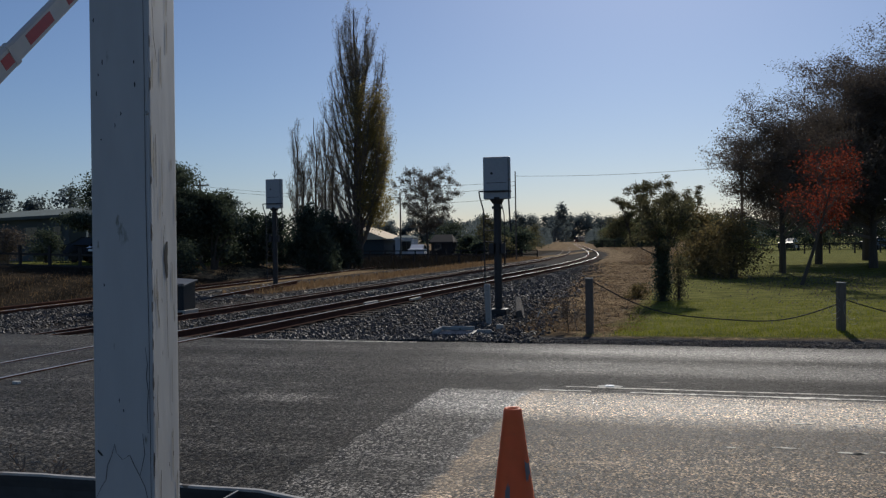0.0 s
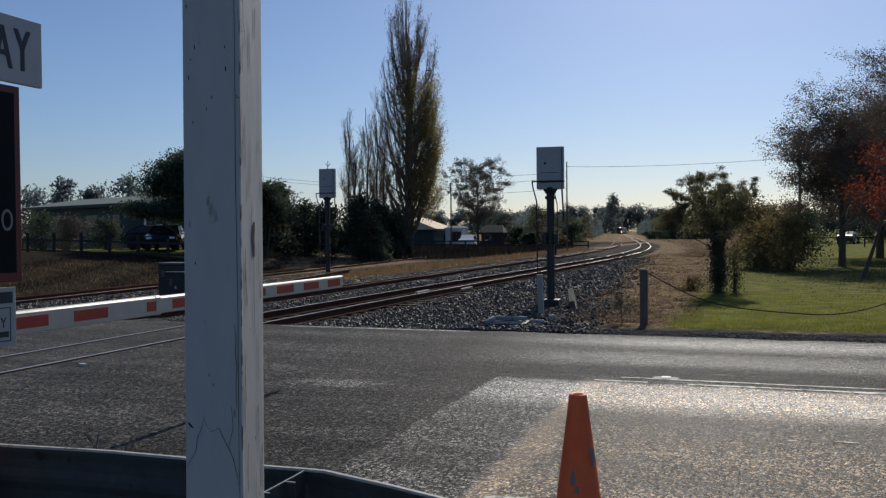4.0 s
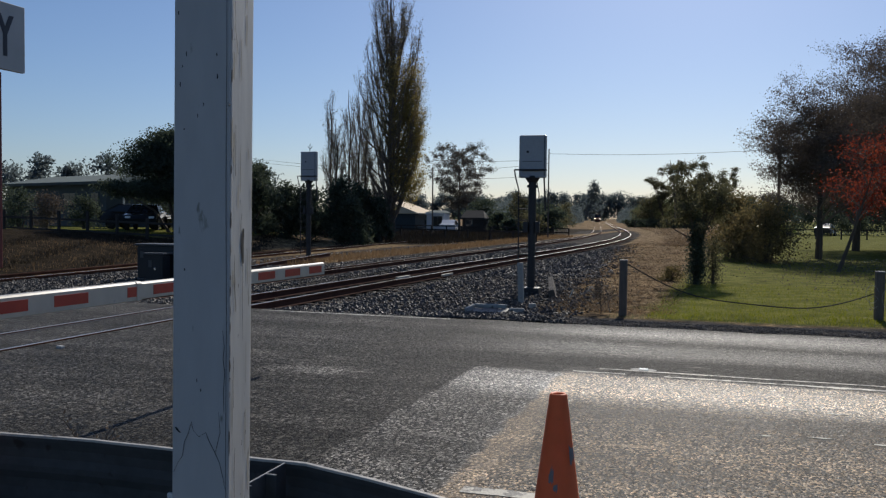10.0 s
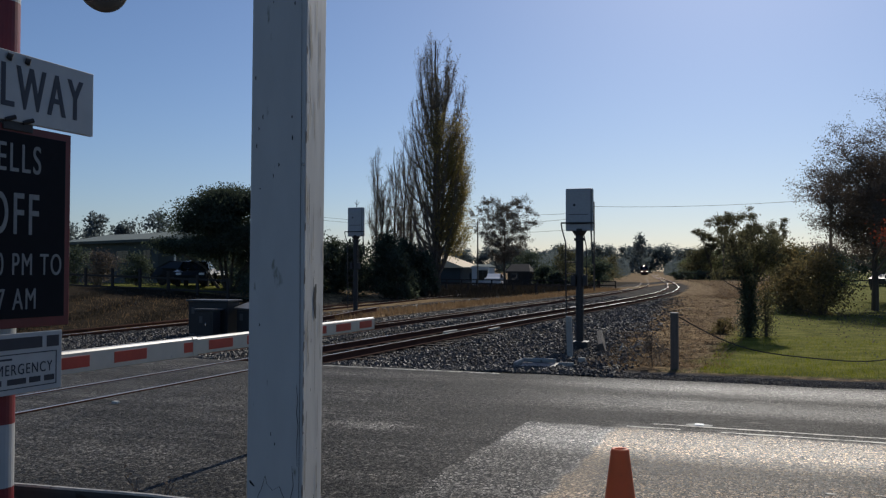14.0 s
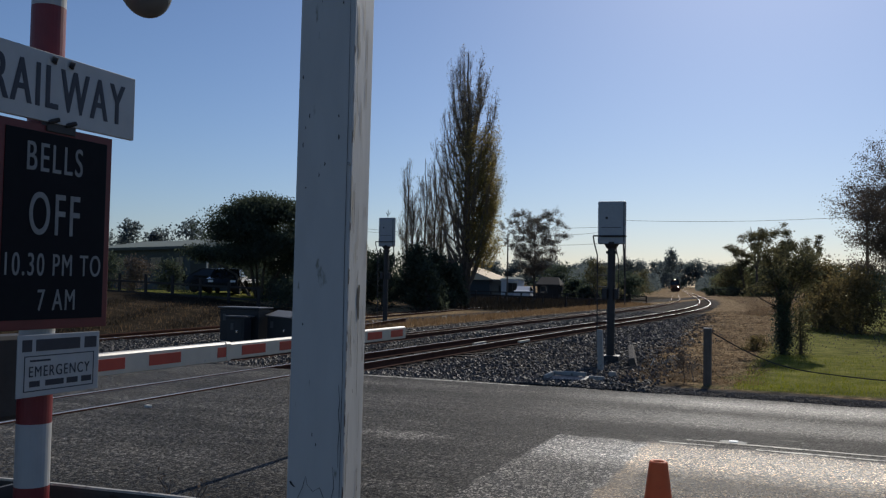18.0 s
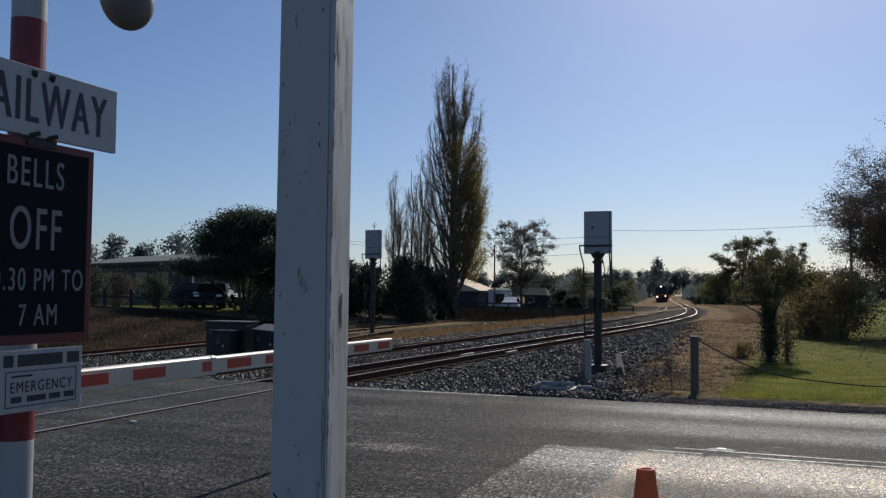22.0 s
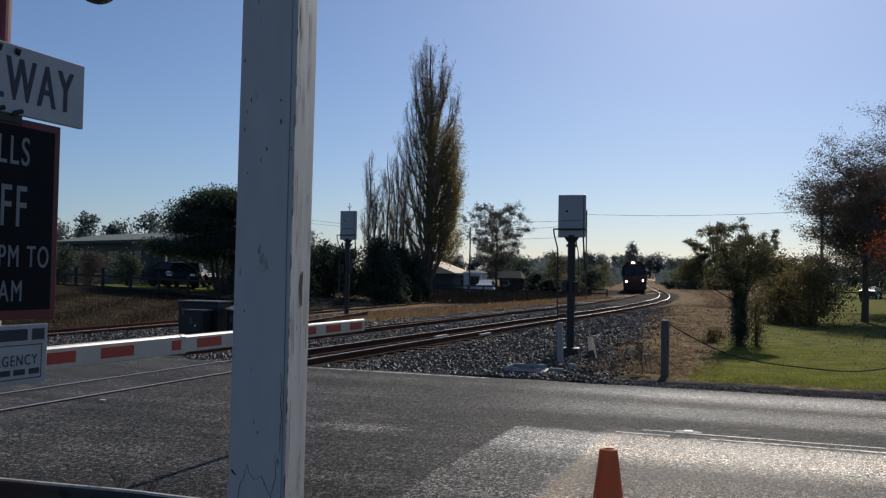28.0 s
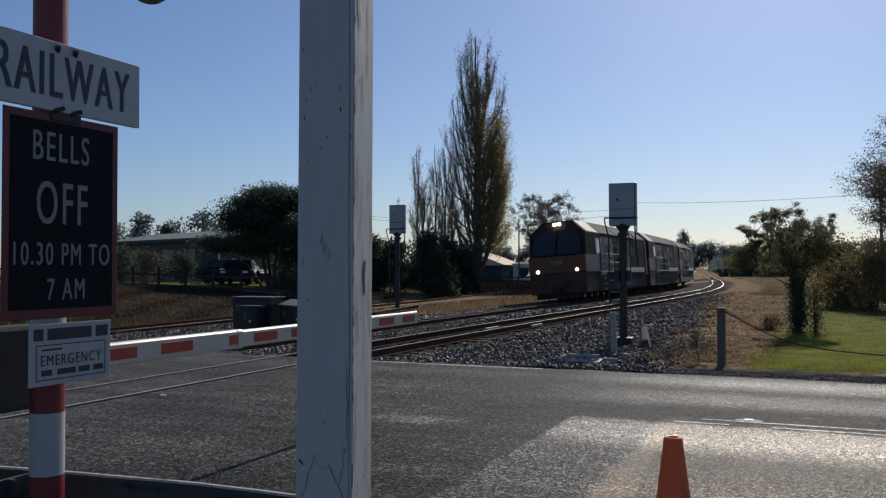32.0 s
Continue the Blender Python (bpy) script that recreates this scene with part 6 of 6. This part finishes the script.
    for k, (x, y, r, h, kind) in enumerate(mids):
        shrub("bush", x, y, r, r * 0.8, h, "dark bush beside the railway fence", n=2600, leaf=0.14, leaf_kind=kind, seed=100 + k, clumps=16, group="bushes by the fence", loose=0.75, dome=True)
    # far woods along the horizon
    # these trees carry their haze in the leaf colour
    rng = random.Random(5)
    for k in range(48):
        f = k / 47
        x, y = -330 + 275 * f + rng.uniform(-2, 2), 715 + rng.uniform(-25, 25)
        shrub("distant_tree", x, y, rng.uniform(9.0, 12.5), 8.0, rng.uniform(18.5, 25.0), "distant dark tree in a line of woodland", n=2200, leaf=0.75, leaf_kind="leaf_far_haze", seed=120 + k, clumps=14, group="far woodland", category="tree", stem=False, dome=True, loose=0.7)
    shrub("distant_tree", -96.5, 667, 10, 10, 31, "tall distant tree standing above the woodland", n=2200, leaf=0.8, leaf_kind="leaf_far_haze", seed=170, clumps=22, group="far woodland", category="tree", stem=False, loose=0.7)
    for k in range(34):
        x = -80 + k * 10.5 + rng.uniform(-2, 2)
        shrub("distant_tree", x, 750 + rng.uniform(-25, 25), 11, 8.5, rng.uniform(13.5, 20.0), "distant dark tree beyond the bend", n=1500, leaf=0.9, leaf_kind="leaf_far_haze", seed=180 + k, clumps=12, group="woodland beyond the bend", category="tree", stem=False, dome=True, loose=0.7)
    # thicket right of the line
    thicket = [(-17.0, 203, 4.0, 5.3, "leaf_green"), (-14.8, 197, 4.8, 7.3, "leaf_olive"), (-9.4, 201, 4.8, 8.4, "leaf_green"), (-4.7, 199, 4.8, 8.6, "leaf_olive"), (-0.6, 191, 4.4, 8.0, "leaf_green"), (2.9, 182, 4.4, 6.9, "leaf_olive"), (-17.6, 221, 4.6, 5.7, "leaf_olive"), (-17.2, 250, 5.6, 8.2, "leaf_green"), (-19, 262, 5, 7.0, "leaf_far_haze"), (-10, 250, 6, 8.0, "leaf_far_haze")]
    for j, (x, y, r, h, kind) in enumerate(thicket):
        shrub("thicket_bush", x, y, r, r, h, "bushy green thicket beyond the dry grass", n=8000, leaf=0.16, leaf_kind=kind, seed=210 + j, clumps=36, group="thicket", loose=0.8, dome=True)
    for j, (x, y, h, w) in enumerate(((-10.2, 189.0, 14.7, 4.5), (-5.3, 193.0, 14.5, 4.7), (-1.2, 189.0, 13.2, 4.1), (-13.6, 195.0, 11.0, 3.7))):
        tuft_tree("thicket_tree", x, y, h, w, "open-crowned tree with separate leaf tufts above the thicket", 230 + j, "thicket trees", limbs_n=12, leaf=0.15)
    for j in range(10):
        shrub("low_hedge", -19.5 + 1.6 * j, 184 + (j % 3), 1.5, 1.2, 1.7 + 0.4 * math.modf(j * 0.618)[0], "low dark hedge closing the dry grass", n=1600, leaf=0.10, leaf_kind="leaf_dark", seed=250 + j, clumps=14, group="low hedge", stem=False, dome=True, loose=0.8)
    for j in range(30):
        s = 138 + 11 * j
        for side in (-1, 1) if s > 200 else (-1,):
            off = -(3.6 + 0.012 * s) if side < 0 else span_at(s) + 3.0 + 0.010 * s
            x, y, _ = line_at(s, off + side * rng.uniform(0, 2.5))
            shrub("lineside_bush", x, y, rng.uniform(1.9, 2.9), 2.2, 2.0 + 0.008 * s + rng.uniform(0, 1.8), "hazy bush at the side of the line", n=1500, leaf=0.16, leaf_kind="leaf_far_haze" if s > 190 else "leaf_olive", seed=400 + 2 * j + (side > 0), clumps=16, group="lineside bushes", stem=False, dome=True, loose=0.85)
    # near shrub with a dark trunk-like base
    shrub("ivy_column", -0.74, 23.6, 0.23, 0.2, 1.95, "dark trunk thickly clad in ivy at the lawn corner", n=6500, leaf=0.03, leaf_kind="leaf_dark", seed=240, clumps=34, loose=1.25, dome=True)
    shrub("dark_shrub", -0.32, 24.0, 0.26, 0.3, 1.25, "lower dark shrub beside the ivy-clad trunk", n=1500, leaf=0.03, leaf_kind="leaf_olive", seed=241, clumps=30, loose=1.4, stem=True)
    tuft_tree("corner_tree", -0.72, 23.8, 2.7, 0.98, "loose leafy tree rising from the ivy-clad trunk", 246, leaf_kind="leaf_olive", limbs_n=26, leaf=0.03, per=130)
    shrub("dead_shrub", -1.45, 25.0, 0.4, 0.4, 0.4, "small dead brown shrub in the dry grass", n=600, leaf=0.035, leaf_kind="leaf_autumn", seed=248, clumps=10, loose=1.0)
    shrub("lawn_shrub", 0.75, 38.0, 1.1, 1.0, 2.1, "loose green-brown shrub on the lawn edge", n=6500, leaf=0.05, leaf_kind="leaf_autumn", seed=242, clumps=28, loose=1.05)
    shrub("lawn_shrub", 1.5, 36.4, 1.15, 1.0, 2.5, "loose brown-green shrub on the lawn edge", n=7000, leaf=0.05, leaf_kind="leaf_autumn", seed=243, clumps=36, loose=1.2)
    shrub("lawn_shrub", 0.3, 41.0, 1.1, 1.0, 2.9, "tall leafy shrub behind the rounded ones", n=7000, leaf=0.06, leaf_kind="leaf_autumn", seed=244, clumps=26, loose=1.05)
    # park trees
    park = dict(spread=1.05, levels=3, upright=0.15, twig="twig", group="park trees", reach=(0.66, 0.28))
    tree("park_tree", 3.9, 41.6, 5.7, "half-bare park tree with brown thinning leaves", kids=(26, 10, 5), r0=0.16, first=0.27, leaves=13, leaf=0.037, scatter=0.15, leaf_kind="leaf_brown", seed=301, **park)
    tree("red_maple", 3.5, 31.2, 3.75, "young maple with bright red-orange autumn leaves", spread=0.85, levels=3, kids=(15, 6, 4), upright=0.35, r0=0.07, first=0.40, leaves=3, leaf=0.04, scatter=0.2, leaf_kind="leaf_red", seed=303, twig="twig", reach=(0.44, 0.22), lean=0.36)
    for j, (x, y, h, r) in enumerate(((11.0, 62, 10.8, 0.36), (14.8, 58, 11.2, 0.38), (7.0, 54, 6.6, 0.22), (11.5, 47, 9.2, 0.3), (8.6, 47, 7.0, 0.22))):
        tree("park_tree", x, y, h, "large dark park tree with a dense brown crown", kids=(30, 12, 5), r0=r, first=0.2, leaves=14, leaf=0.05, scatter=0.22, leaf_kind="leaf_brown", seed=310 + j, **park)
    for j in range(20):
        shrub("park_hedge", 2.5 + 2.5 * j, 112 + (j % 3) * 3, 2.4, 2, 4.2 + 1.7 * math.modf(j * 0.618)[0], "dark bushes closing the far side of the park", n=2600, leaf=0.13, leaf_kind="leaf_dark", seed=330 + j, clumps=20, group="park hedge", stem=False, dome=True, loose=0.75)


def grasses():
    blades("lawn_grass", 16000, lambda g: (g.uniform(-1.3, 9.0), 15.3 + 8.5 * g.random() ** 2), 0.06, "blade_green", "short green lawn grass", 1)
    tufts("dry_tufts", 1500, 9, lambda g: ((lambda y: (ballast_right(y) - 0.1 + g.random() * (abs(ballast_right(y)) - 0.9), y))(16 + 50 * g.random() ** 1.2)), 0.065, 0.09, "blade_dry", "clumps of dry brown grass beside the ballast", 21)
    tufts("brown_tufts", 900, 9, lambda g: ((lambda y: (ballast_right(y) - 0.1 + g.random() * (abs(ballast_right(y)) - 0.9), y))(16 + 50 * g.random() ** 1.2)), 0.08, 0.12, "blade_brown", "clumps of dark dead grass in the dry strip", 22)
    def field(g):
        y = 58 + 122 * g.random() ** 1.3
        left = line_at(y)[0] + span_at(y) + 4.0
        return left + g.random() * (-1.0 - left), y
    tufts("field_tufts", 1700, 8, field, 0.17, 0.28, "blade_dry", "clumps of tall dry grass in the far field", 23)
    tufts("field_scrub", 700, 8, field, 0.15, 0.3, "blade_brown", "dark dead clumps in the far field", 24)
    blades("dry_grass", 3000, lambda g: ((lambda y: (ballast_right(y) + 0.2 + g.random() * (abs(ballast_right(y)) - 1.0), y))(16 + 60 * g.random() ** 1.5)), 0.075, "blade_dry", "dry brown grass beside the ballast", 2)
    blades("bank_grass", 9000, lambda g: (lambda x, y: (x + g.normal(0, 0.16), y + g.normal(0, 0.16)))(*[(-29 + 9.4 * math.modf(k * 0.618)[0], 17 + 30 * math.modf(k * 0.7548)[0]) for k in (int(g.integers(0, 420)),)][0]), 0.15, "blade_brown", "rough dry grass on the bank", 3)
    blades("strip_grass", 7000, lambda g: (g.uniform(-15.9, -13.9), g.uniform(27, 85)), 0.22, "blade_dry", "tall dry brown grass between the tracks", 4)
    rng = np.random.default_rng(77)
    pts = np.stack([rng.uniform(1.2, 12.0, 5200), 17 + 26 * rng.random(5200) ** 0.9, np.zeros(5200)], 1)
    pts = np.concatenate([pts, np.stack([rng.normal(4.5, 2.2, 4200), rng.normal(33, 5, 4200), np.zeros(4200)], 1)])
    pts = pts[pts[:, 1] > 15.2]
    pts[:, 2] = [ground_z(p[0], p[1]) + 0.03 for p in pts]
    drift = np.stack([rng.normal(5.2, 2.4, 2600), rng.normal(33.5, 5, 2600), np.zeros(2600)], 1)
    drift[:, 2] = [ground_z(p[0], p[1]) + 0.02 for p in drift]
    tagged(leaf_cloud("leaf_drift", drift, 0.03, "leaf_brown", None, 79), "brown leaf litter under the park trees", "leaf litter", kind="stuff")
    tagged(leaf_cloud("fallen_leaves", pts[::3], 0.026, "leaf_pale", None, 78), "dead brown leaves scattered over the lawn", "leaf litter", kind="stuff")
    blades("edge_tufts", 2600, lambda g: (g.uniform(-2.0, 10.0), 15.15 + abs(g.normal(0, 0.22))), 0.065, "leaf_green", "ragged grass tufts along the road edge", 8)
    blades("bank_straw", 2600, lambda g: (g.uniform(-26.5, -19.3), 17 + 17 * g.random()), 0.11, "blade_dry", "pale dead straw lying on the bank", 9)
    blades("scrub_grass", 9000, lambda g: (g.uniform(-31, -16.8), 52 + 38 * g.random()), 0.42, "blade_brown", "dark rough scrub beside the railway", 6)
    blades("verge_weeds", 260, lambda g: (g.uniform(-3.6, -2.3), g.uniform(3.66, 3.8)), 0.16, "blade_dry", "dry weeds growing along the guard rail", 5)


# ---- the train ----
def locomotive(label):
    """A diesel locomotive; its front faces -y, its origin lies on the rails under the front."""
    top = empty("locomotive", None, label=label, category="locomotive", group="locomotives")
    L, W, Z0, Z1, CH = 16.2, 1.45, 1.15, 4.05, 0.68
    sec = [(-W, Z0), (W, Z0), (W, Z1 - CH * 0.95), (W - CH, Z1), (-W + CH, Z1), (-W, Z1 - CH * 0.95)]

    def hull(name, y0, y1, material, lab="", shrink=0.0, rake=0.0):
        V = []
        for y, k in ((y0, 1), (y1, 0)):
            for a, z in sec:
                yy = y + (rake * max(0.0, z - 2.25) if k else 0)
                V.append((a * (1 - shrink), yy, z - shrink * 0.4 * (z > 2)))
        n = 6
        F = [tuple(range(n)), tuple(range(2 * n - 1, n - 1, -1))] + [(i, n + i, n + (i + 1) % n, (i + 1) % n) for i in range(n)]
        return link_mesh(name, V, F, material, top, lab)
    hull("front_cab", 0.0, 3.3, "loco_grey", "dark cab with a sloping windscreen", 0.0, 0.34)
    hull("engine_body", 3.3, L - 2.9, "loco_grey", "grey side panels", 0.03)
    hull("rear_cab", L - 2.9, L - 0.1, "loco_grey", "grey rear cab")
    nose = B()
    box(nose, -W - 0.005, W + 0.005, -0.06, 0.02, 1.42, 2.28, 0.04)
    np_ = part("nose_panel", nose, "loco_yellow", top, "dull yellow-orange nose panel")
    part("lower_nose", box(B(), -W + 0.02, W - 0.02, -0.03, 0.04, 0.42, 1.4185, 0.03), "loco_rust", top, "dirty red-brown lower nose")
    num = B()
    for k in range(4):
        box(num, -0.30 + 0.16 * k, -0.18 + 0.16 * k, -0.068, -0.06, 1.86, 2.06)
    part("number_bars", num, "loco_pale", np_)
    for k in (-1, 1):
        V = [(k * 0.06, 0.035 + 0.0, 2.36), (k * 1.2, 0.035, 2.36), (k * 1.2, 0.33, 3.22), (k * 0.9, 0.45, 3.56), (k * 0.06, 0.45, 3.56)]
        V = [(a, b - 0.03, c) for a, b, c in V]
        link_mesh("windscreen", V, [(0, 1, 2, 3, 4) if k > 0 else (4, 3, 2, 1, 0)], "glass", top)
        part("ditch_light", cyl(B(), (k * 1.0, -0.075, 1.56), (k * 1.0, -0.055, 1.56), 0.07, n=14), "headlight", np_, "bright ditch light")
        part("headlight", cyl(B(), (k * 0.12, 0.47, 3.9), (k * 0.12, 0.6, 3.9), 0.07, n=14), "headlight", top, "bright roof headlight")
        part("cab_window", box(B(), k * (W + 0.007) - 0.006, k * (W + 0.007) + 0.006, 2.4, 3.05, 2.4, 3.05), "glass", top)
        part("cab_door", box(B(), k * (W + 0.004) - 0.008, k * (W + 0.004) + 0.008, 3.45, 4.05, 1.2, 3.2), "loco_pale", top)
        part("side_sill", box(B(), k * (W + 0.02) - 0.02, k * (W + 0.02) + 0.02, 9.4, 14.9, 1.34, 1.62), "loco_white", top, "white sill stripe")
        part("side_sill", box(B(), k * (W + 0.02) - 0.015, k * (W + 0.02) + 0.015, 3.0, 9.3, 1.38, 1.46), "loco_white", top, "thin white sill stripe")
        for y in (3.1, 4.3, 5.5, 6.7, 7.9, 9.1):
            part("stanchion", cyl(B(), (k * (W + 0.03), y, 1.4), (k * (W + 0.03), y, 2.35), 0.022, n=6), "loco_pale", top)
        for z in (1.9, 2.35):
            part("walkway_rail", cyl(B(), (k * (W + 0.03), 3.1, z), (k * (W + 0.03), 9.1, z), 0.022, n=6), "loco_pale", top)
        part("window_frame", box(B(), k * (W + 0.002) - 0.004, k * (W + 0.002) + 0.004, 2.3, 3.15, 2.3, 3.15), "loco_white", top, "pale window frame")
        part("nose_side", box(B(), k * (W + 0.003) - 0.005, k * (W + 0.003) + 0.005, 0.03, 3.0, 1.42, 2.28, 0.002), "loco_yellow", top, "dull orange band round the cab side")
        part("lower_cab_side", box(B(), k * (W - 0.03) - 0.01, k * (W - 0.03) + 0.01, 0.05, 2.2, 0.42, 1.15, 0.002), "loco_rust", top, "dirty red-brown lower cab side")
        # added dark sheet over the bogies, in place of the shade underneath
        part("skirt", box(B(), k * (W - 0.06) - 0.012, k * (W - 0.06) + 0.012, 0.4, L - 0.4, 0.40, 1.16), "running_gear", top, "dark panel added to keep the bogies in gloom")
        part("mirror", box(B(), k * (W + 0.14) - 0.02, k * (W + 0.14) + 0.02, 0.72, 0.8, 2.5, 2.95, 0.01), "dark_steel", top)
        part("cab_stripe", box(B(), k * (W + 0.008) - 0.006, k * (W + 0.008) + 0.006, 3.04, 3.28, 1.17, 2.28), "loco_yellow", top, "yellow corner stripe")
        part("rear_stripe", box(B(), k * (W + 0.008) - 0.006, k * (W + 0.008) + 0.006, L - 0.45, L - 0.12, 1.17, 3.3), "loco_yellow", top, "yellow corner stripe")
        for j in range(9):
            y = 3.2 + j * 1.10
            part("side_panel", box(B(), k * (W - 0.03) - 0.012, k * (W - 0.03) + 0.012, y, y + 1.0, 1.45, 3.25, 0.01), "loco_pale" if j in (0, 1, 2, 6) else "loco_grey", top)
        for j in range(3):
            y = 4.0 + j * 3.2
            g = part("grille", box(B(), k * (W - 0.02) - 0.014, k * (W - 0.02) + 0.014, y, y + 1.6, 2.35, 2.85), "dark_steel", top)
            for s in range(5):
                part("slat", box(B(), k * (W - 0.003) - 0.008, k * (W - 0.003) + 0.008, y + 0.05, y + 1.55, 2.39 + 0.09 * s, 2.42 + 0.09 * s), "loco_roof", g)
        V, F = tube([(k * (W + 0.03), 3.35, 1.25), (k * (W + 0.03), 3.35, 3.1), ], 0.02, 5)
        link_mesh("hand_rail", V, F, "loco_white", top)
        V, F = tube([(k * (W + 0.03), 4.15, 1.25), (k * (W + 0.03), 4.15, 3.1), ], 0.02, 5)
        link_mesh("hand_rail", V, F, "loco_white", top)
    for k in (-1, 1):
        for y0, y1 in ((0.75, 3.2), (3.4, 7.4), (7.6, 12.9), (13.4, 16.0)):
            V = [(k * (W - 0.02), y0, Z1 - CH * 0.95 + 0.03), (k * (W - 0.02), y1, Z1 - CH * 0.95 + 0.03), (k * (W - CH), y1, Z1 + 0.02), (k * (W - CH), y0, Z1 + 0.02)]
            V += [(a, b, c + 0.02) for a, b, c in V]
            link_mesh("roof_panel", V, [(3, 2, 1, 0), (4, 5, 6, 7), (0, 1, 5, 4), (1, 2, 6, 5), (2, 3, 7, 6), (3, 0, 4, 7)], "loco_cap" if y0 < 1 else "loco_roof", top, "sloping roof panel")
        for j in range(6):
            part("step_rung", box(B(), k * (W + 0.03) - 0.015, k * (W + 0.03) + 0.015, 3.5, 4.0, 0.45 + 0.3 * j, 0.475 + 0.3 * j), "loco_white", top)
    part("roof_walk", box(B(), -0.5, 0.5, 3.2, L - 3.2, Z1 - 0.08, Z1 + 0.02), "loco_roof", top)
    for y in (5.0, 8.0, 11.0):
        part("roof_hatch", box(B(), -0.62, 0.62, y, y + 1.7, Z1 - 0.05, Z1 + 0.09, 0.03), "loco_roof", top)
    part("exhaust", box(B(), -0.25, 0.25, 7.2, 7.7, Z1, Z1 + 0.16, 0.03), "dark_steel", top)
    pil = B()
    box(pil, -1.2, 1.2, 0.05, 0.3, 0.18, 1.0, 0.05)
    part("pilot", pil, "running_gear", top, "dirty dark pilot plate")
    part("coupler", box(B(), -0.13, 0.13, -0.45, 0.1, 0.55, 0.82, 0.04), "dark_steel", top)
    part("underframe", box(B(), -1.3, 1.3, 0.2, L - 0.3, 0.85, 1.18), "running_gear", top)
    part("fuel_tank", box(B(), -1.2, 1.2, 6.0, 10.2, 0.28, 0.95, 0.12), "running_gear", top)
    for yb in (3.6, L - 3.6):
        bg = part("bogie", box(B(), -0.95, 0.95, yb - 1.9, yb + 1.9, 0.35, 0.8, 0.06), "running_gear", top)
        for a in (-1.45, 0.0, 1.45):
            for k in (-1, 1):
                part("wheel", cyl(B(), (k * 0.5, yb + a, 0.455), (k * 0.62, yb + a, 0.455), 0.455, n=20), "running_gear", bg)
            part("axle_box", box(B(), -1.08, 1.08, yb + a - 0.14, yb + a + 0.14, 0.36, 0.62, 0.03), "running_gear", bg)
    return top


M["loco_cap"] = mat("loco_cap", (0.14, 0.135, 0.13), 0.6, 0.0, vary=0.25, grain=8, patch=0.8, bump=0.05)
M["loco_rust"] = mat("loco_rust", (0.075, 0.034, 0.02), 0.8, 0.0, vary=0.35, grain=10, patch=0.5, bump=0.1, stain=(0.045, 0.025, 0.017), stain_at=0.5)
M["loco_pale"] = mat("loco_pale", (0.16, 0.145, 0.135), 0.6, 0.0, vary=0.3, grain=8, patch=1.5, bump=0.1, stain=(0.07, 0.065, 0.06), stain_at=0.55)
M["running_gear"] = mat("running_gear", (0.018, 0.016, 0.015), 0.9, 0.0, vary=0.3, grain=16, patch=2, bump=0.3, stain=(0.035, 0.026, 0.02), stain_at=0.6)
M["headlight_off"] = glass_mat("headlight_off", (0.3, 0.3, 0.3))
M["print_ink"] = mat("print_ink", (0.02, 0.023, 0.038), 0.5, vary=0.2, bump=0)
M["cabinet_lid"] = mat("cabinet_lid", (0.08, 0.083, 0.086), 0.5, 0.3, vary=0.25, grain=14, patch=2, bump=0.1)
M["cabinet_blue"] = mat("cabinet_blue", (0.015, 0.018, 0.022), 0.5, 0.1, vary=0.2, grain=20, patch=2, bump=0.1)

ground()
road()
tracks()
near_post()
mast()
ARM = gate()
guard_rail()
rail_weeds()
cone()
track_side()
bollards()
neighbourhood()
power_lines()
planting()
grasses()
stones()
LOCO = locomotive("dark diesel locomotive with a yellow-orange nose and lit headlights")
TRAIN = [LOCO, copy_thing(LOCO, Matrix.Identity(4)), copy_thing(LOCO, Matrix.Identity(4))]
for k in (1, 2):
    for o in TRAIN[k].children_recursive:
        if o.name.startswith(("headlight", "ditch_light")):
            o.data = o.data.copy()
            o.data.materials[0] = M["headlight_off"]
            o["label"] = "unlit lamp"
    TRAIN[k]["label"] = "grey diesel locomotive coupled behind the leading one"


def motions():
    # the barrier comes down in the first seconds and then rests
    rows = []
    for t, a in ((0.0, 43.2), (0.5, 36.1), (1.0, 28.8), (1.5, 22.5), (2.0, 15.9), (2.5, 10.2), (3.0, 4.6), (3.4, 0.9), (3.7, -0.15), (4.0, -0.35), (18.0, -0.35), (32.0, -0.35)):
        rows.append((t, pose(0, 0, 1.018, a + 0.4, 0, 0)))
    walk(ARM, rows)
    # the train runs down the canted line at an even speed
    for k, loco in enumerate(TRAIN):
        rows = []
        for i in range(33):
            s = 41.8 + 17.4 * (32 - i) + 16.95 * k
            x0, y0, h0 = line_at(s + 3.6)
            x1, y1, h1 = line_at(s + 12.6)
            h = math.atan2(-(x1 - x0), y1 - y0)
            d = Vector((x1 - x0, y1 - y0)).normalized()
            rows.append((float(i), pose(x0 - d.x * 3.6, y0 - d.y * 3.6, -0.07, 0, -4.5, math.degrees(h))))
        walk(loco, rows)


motions()
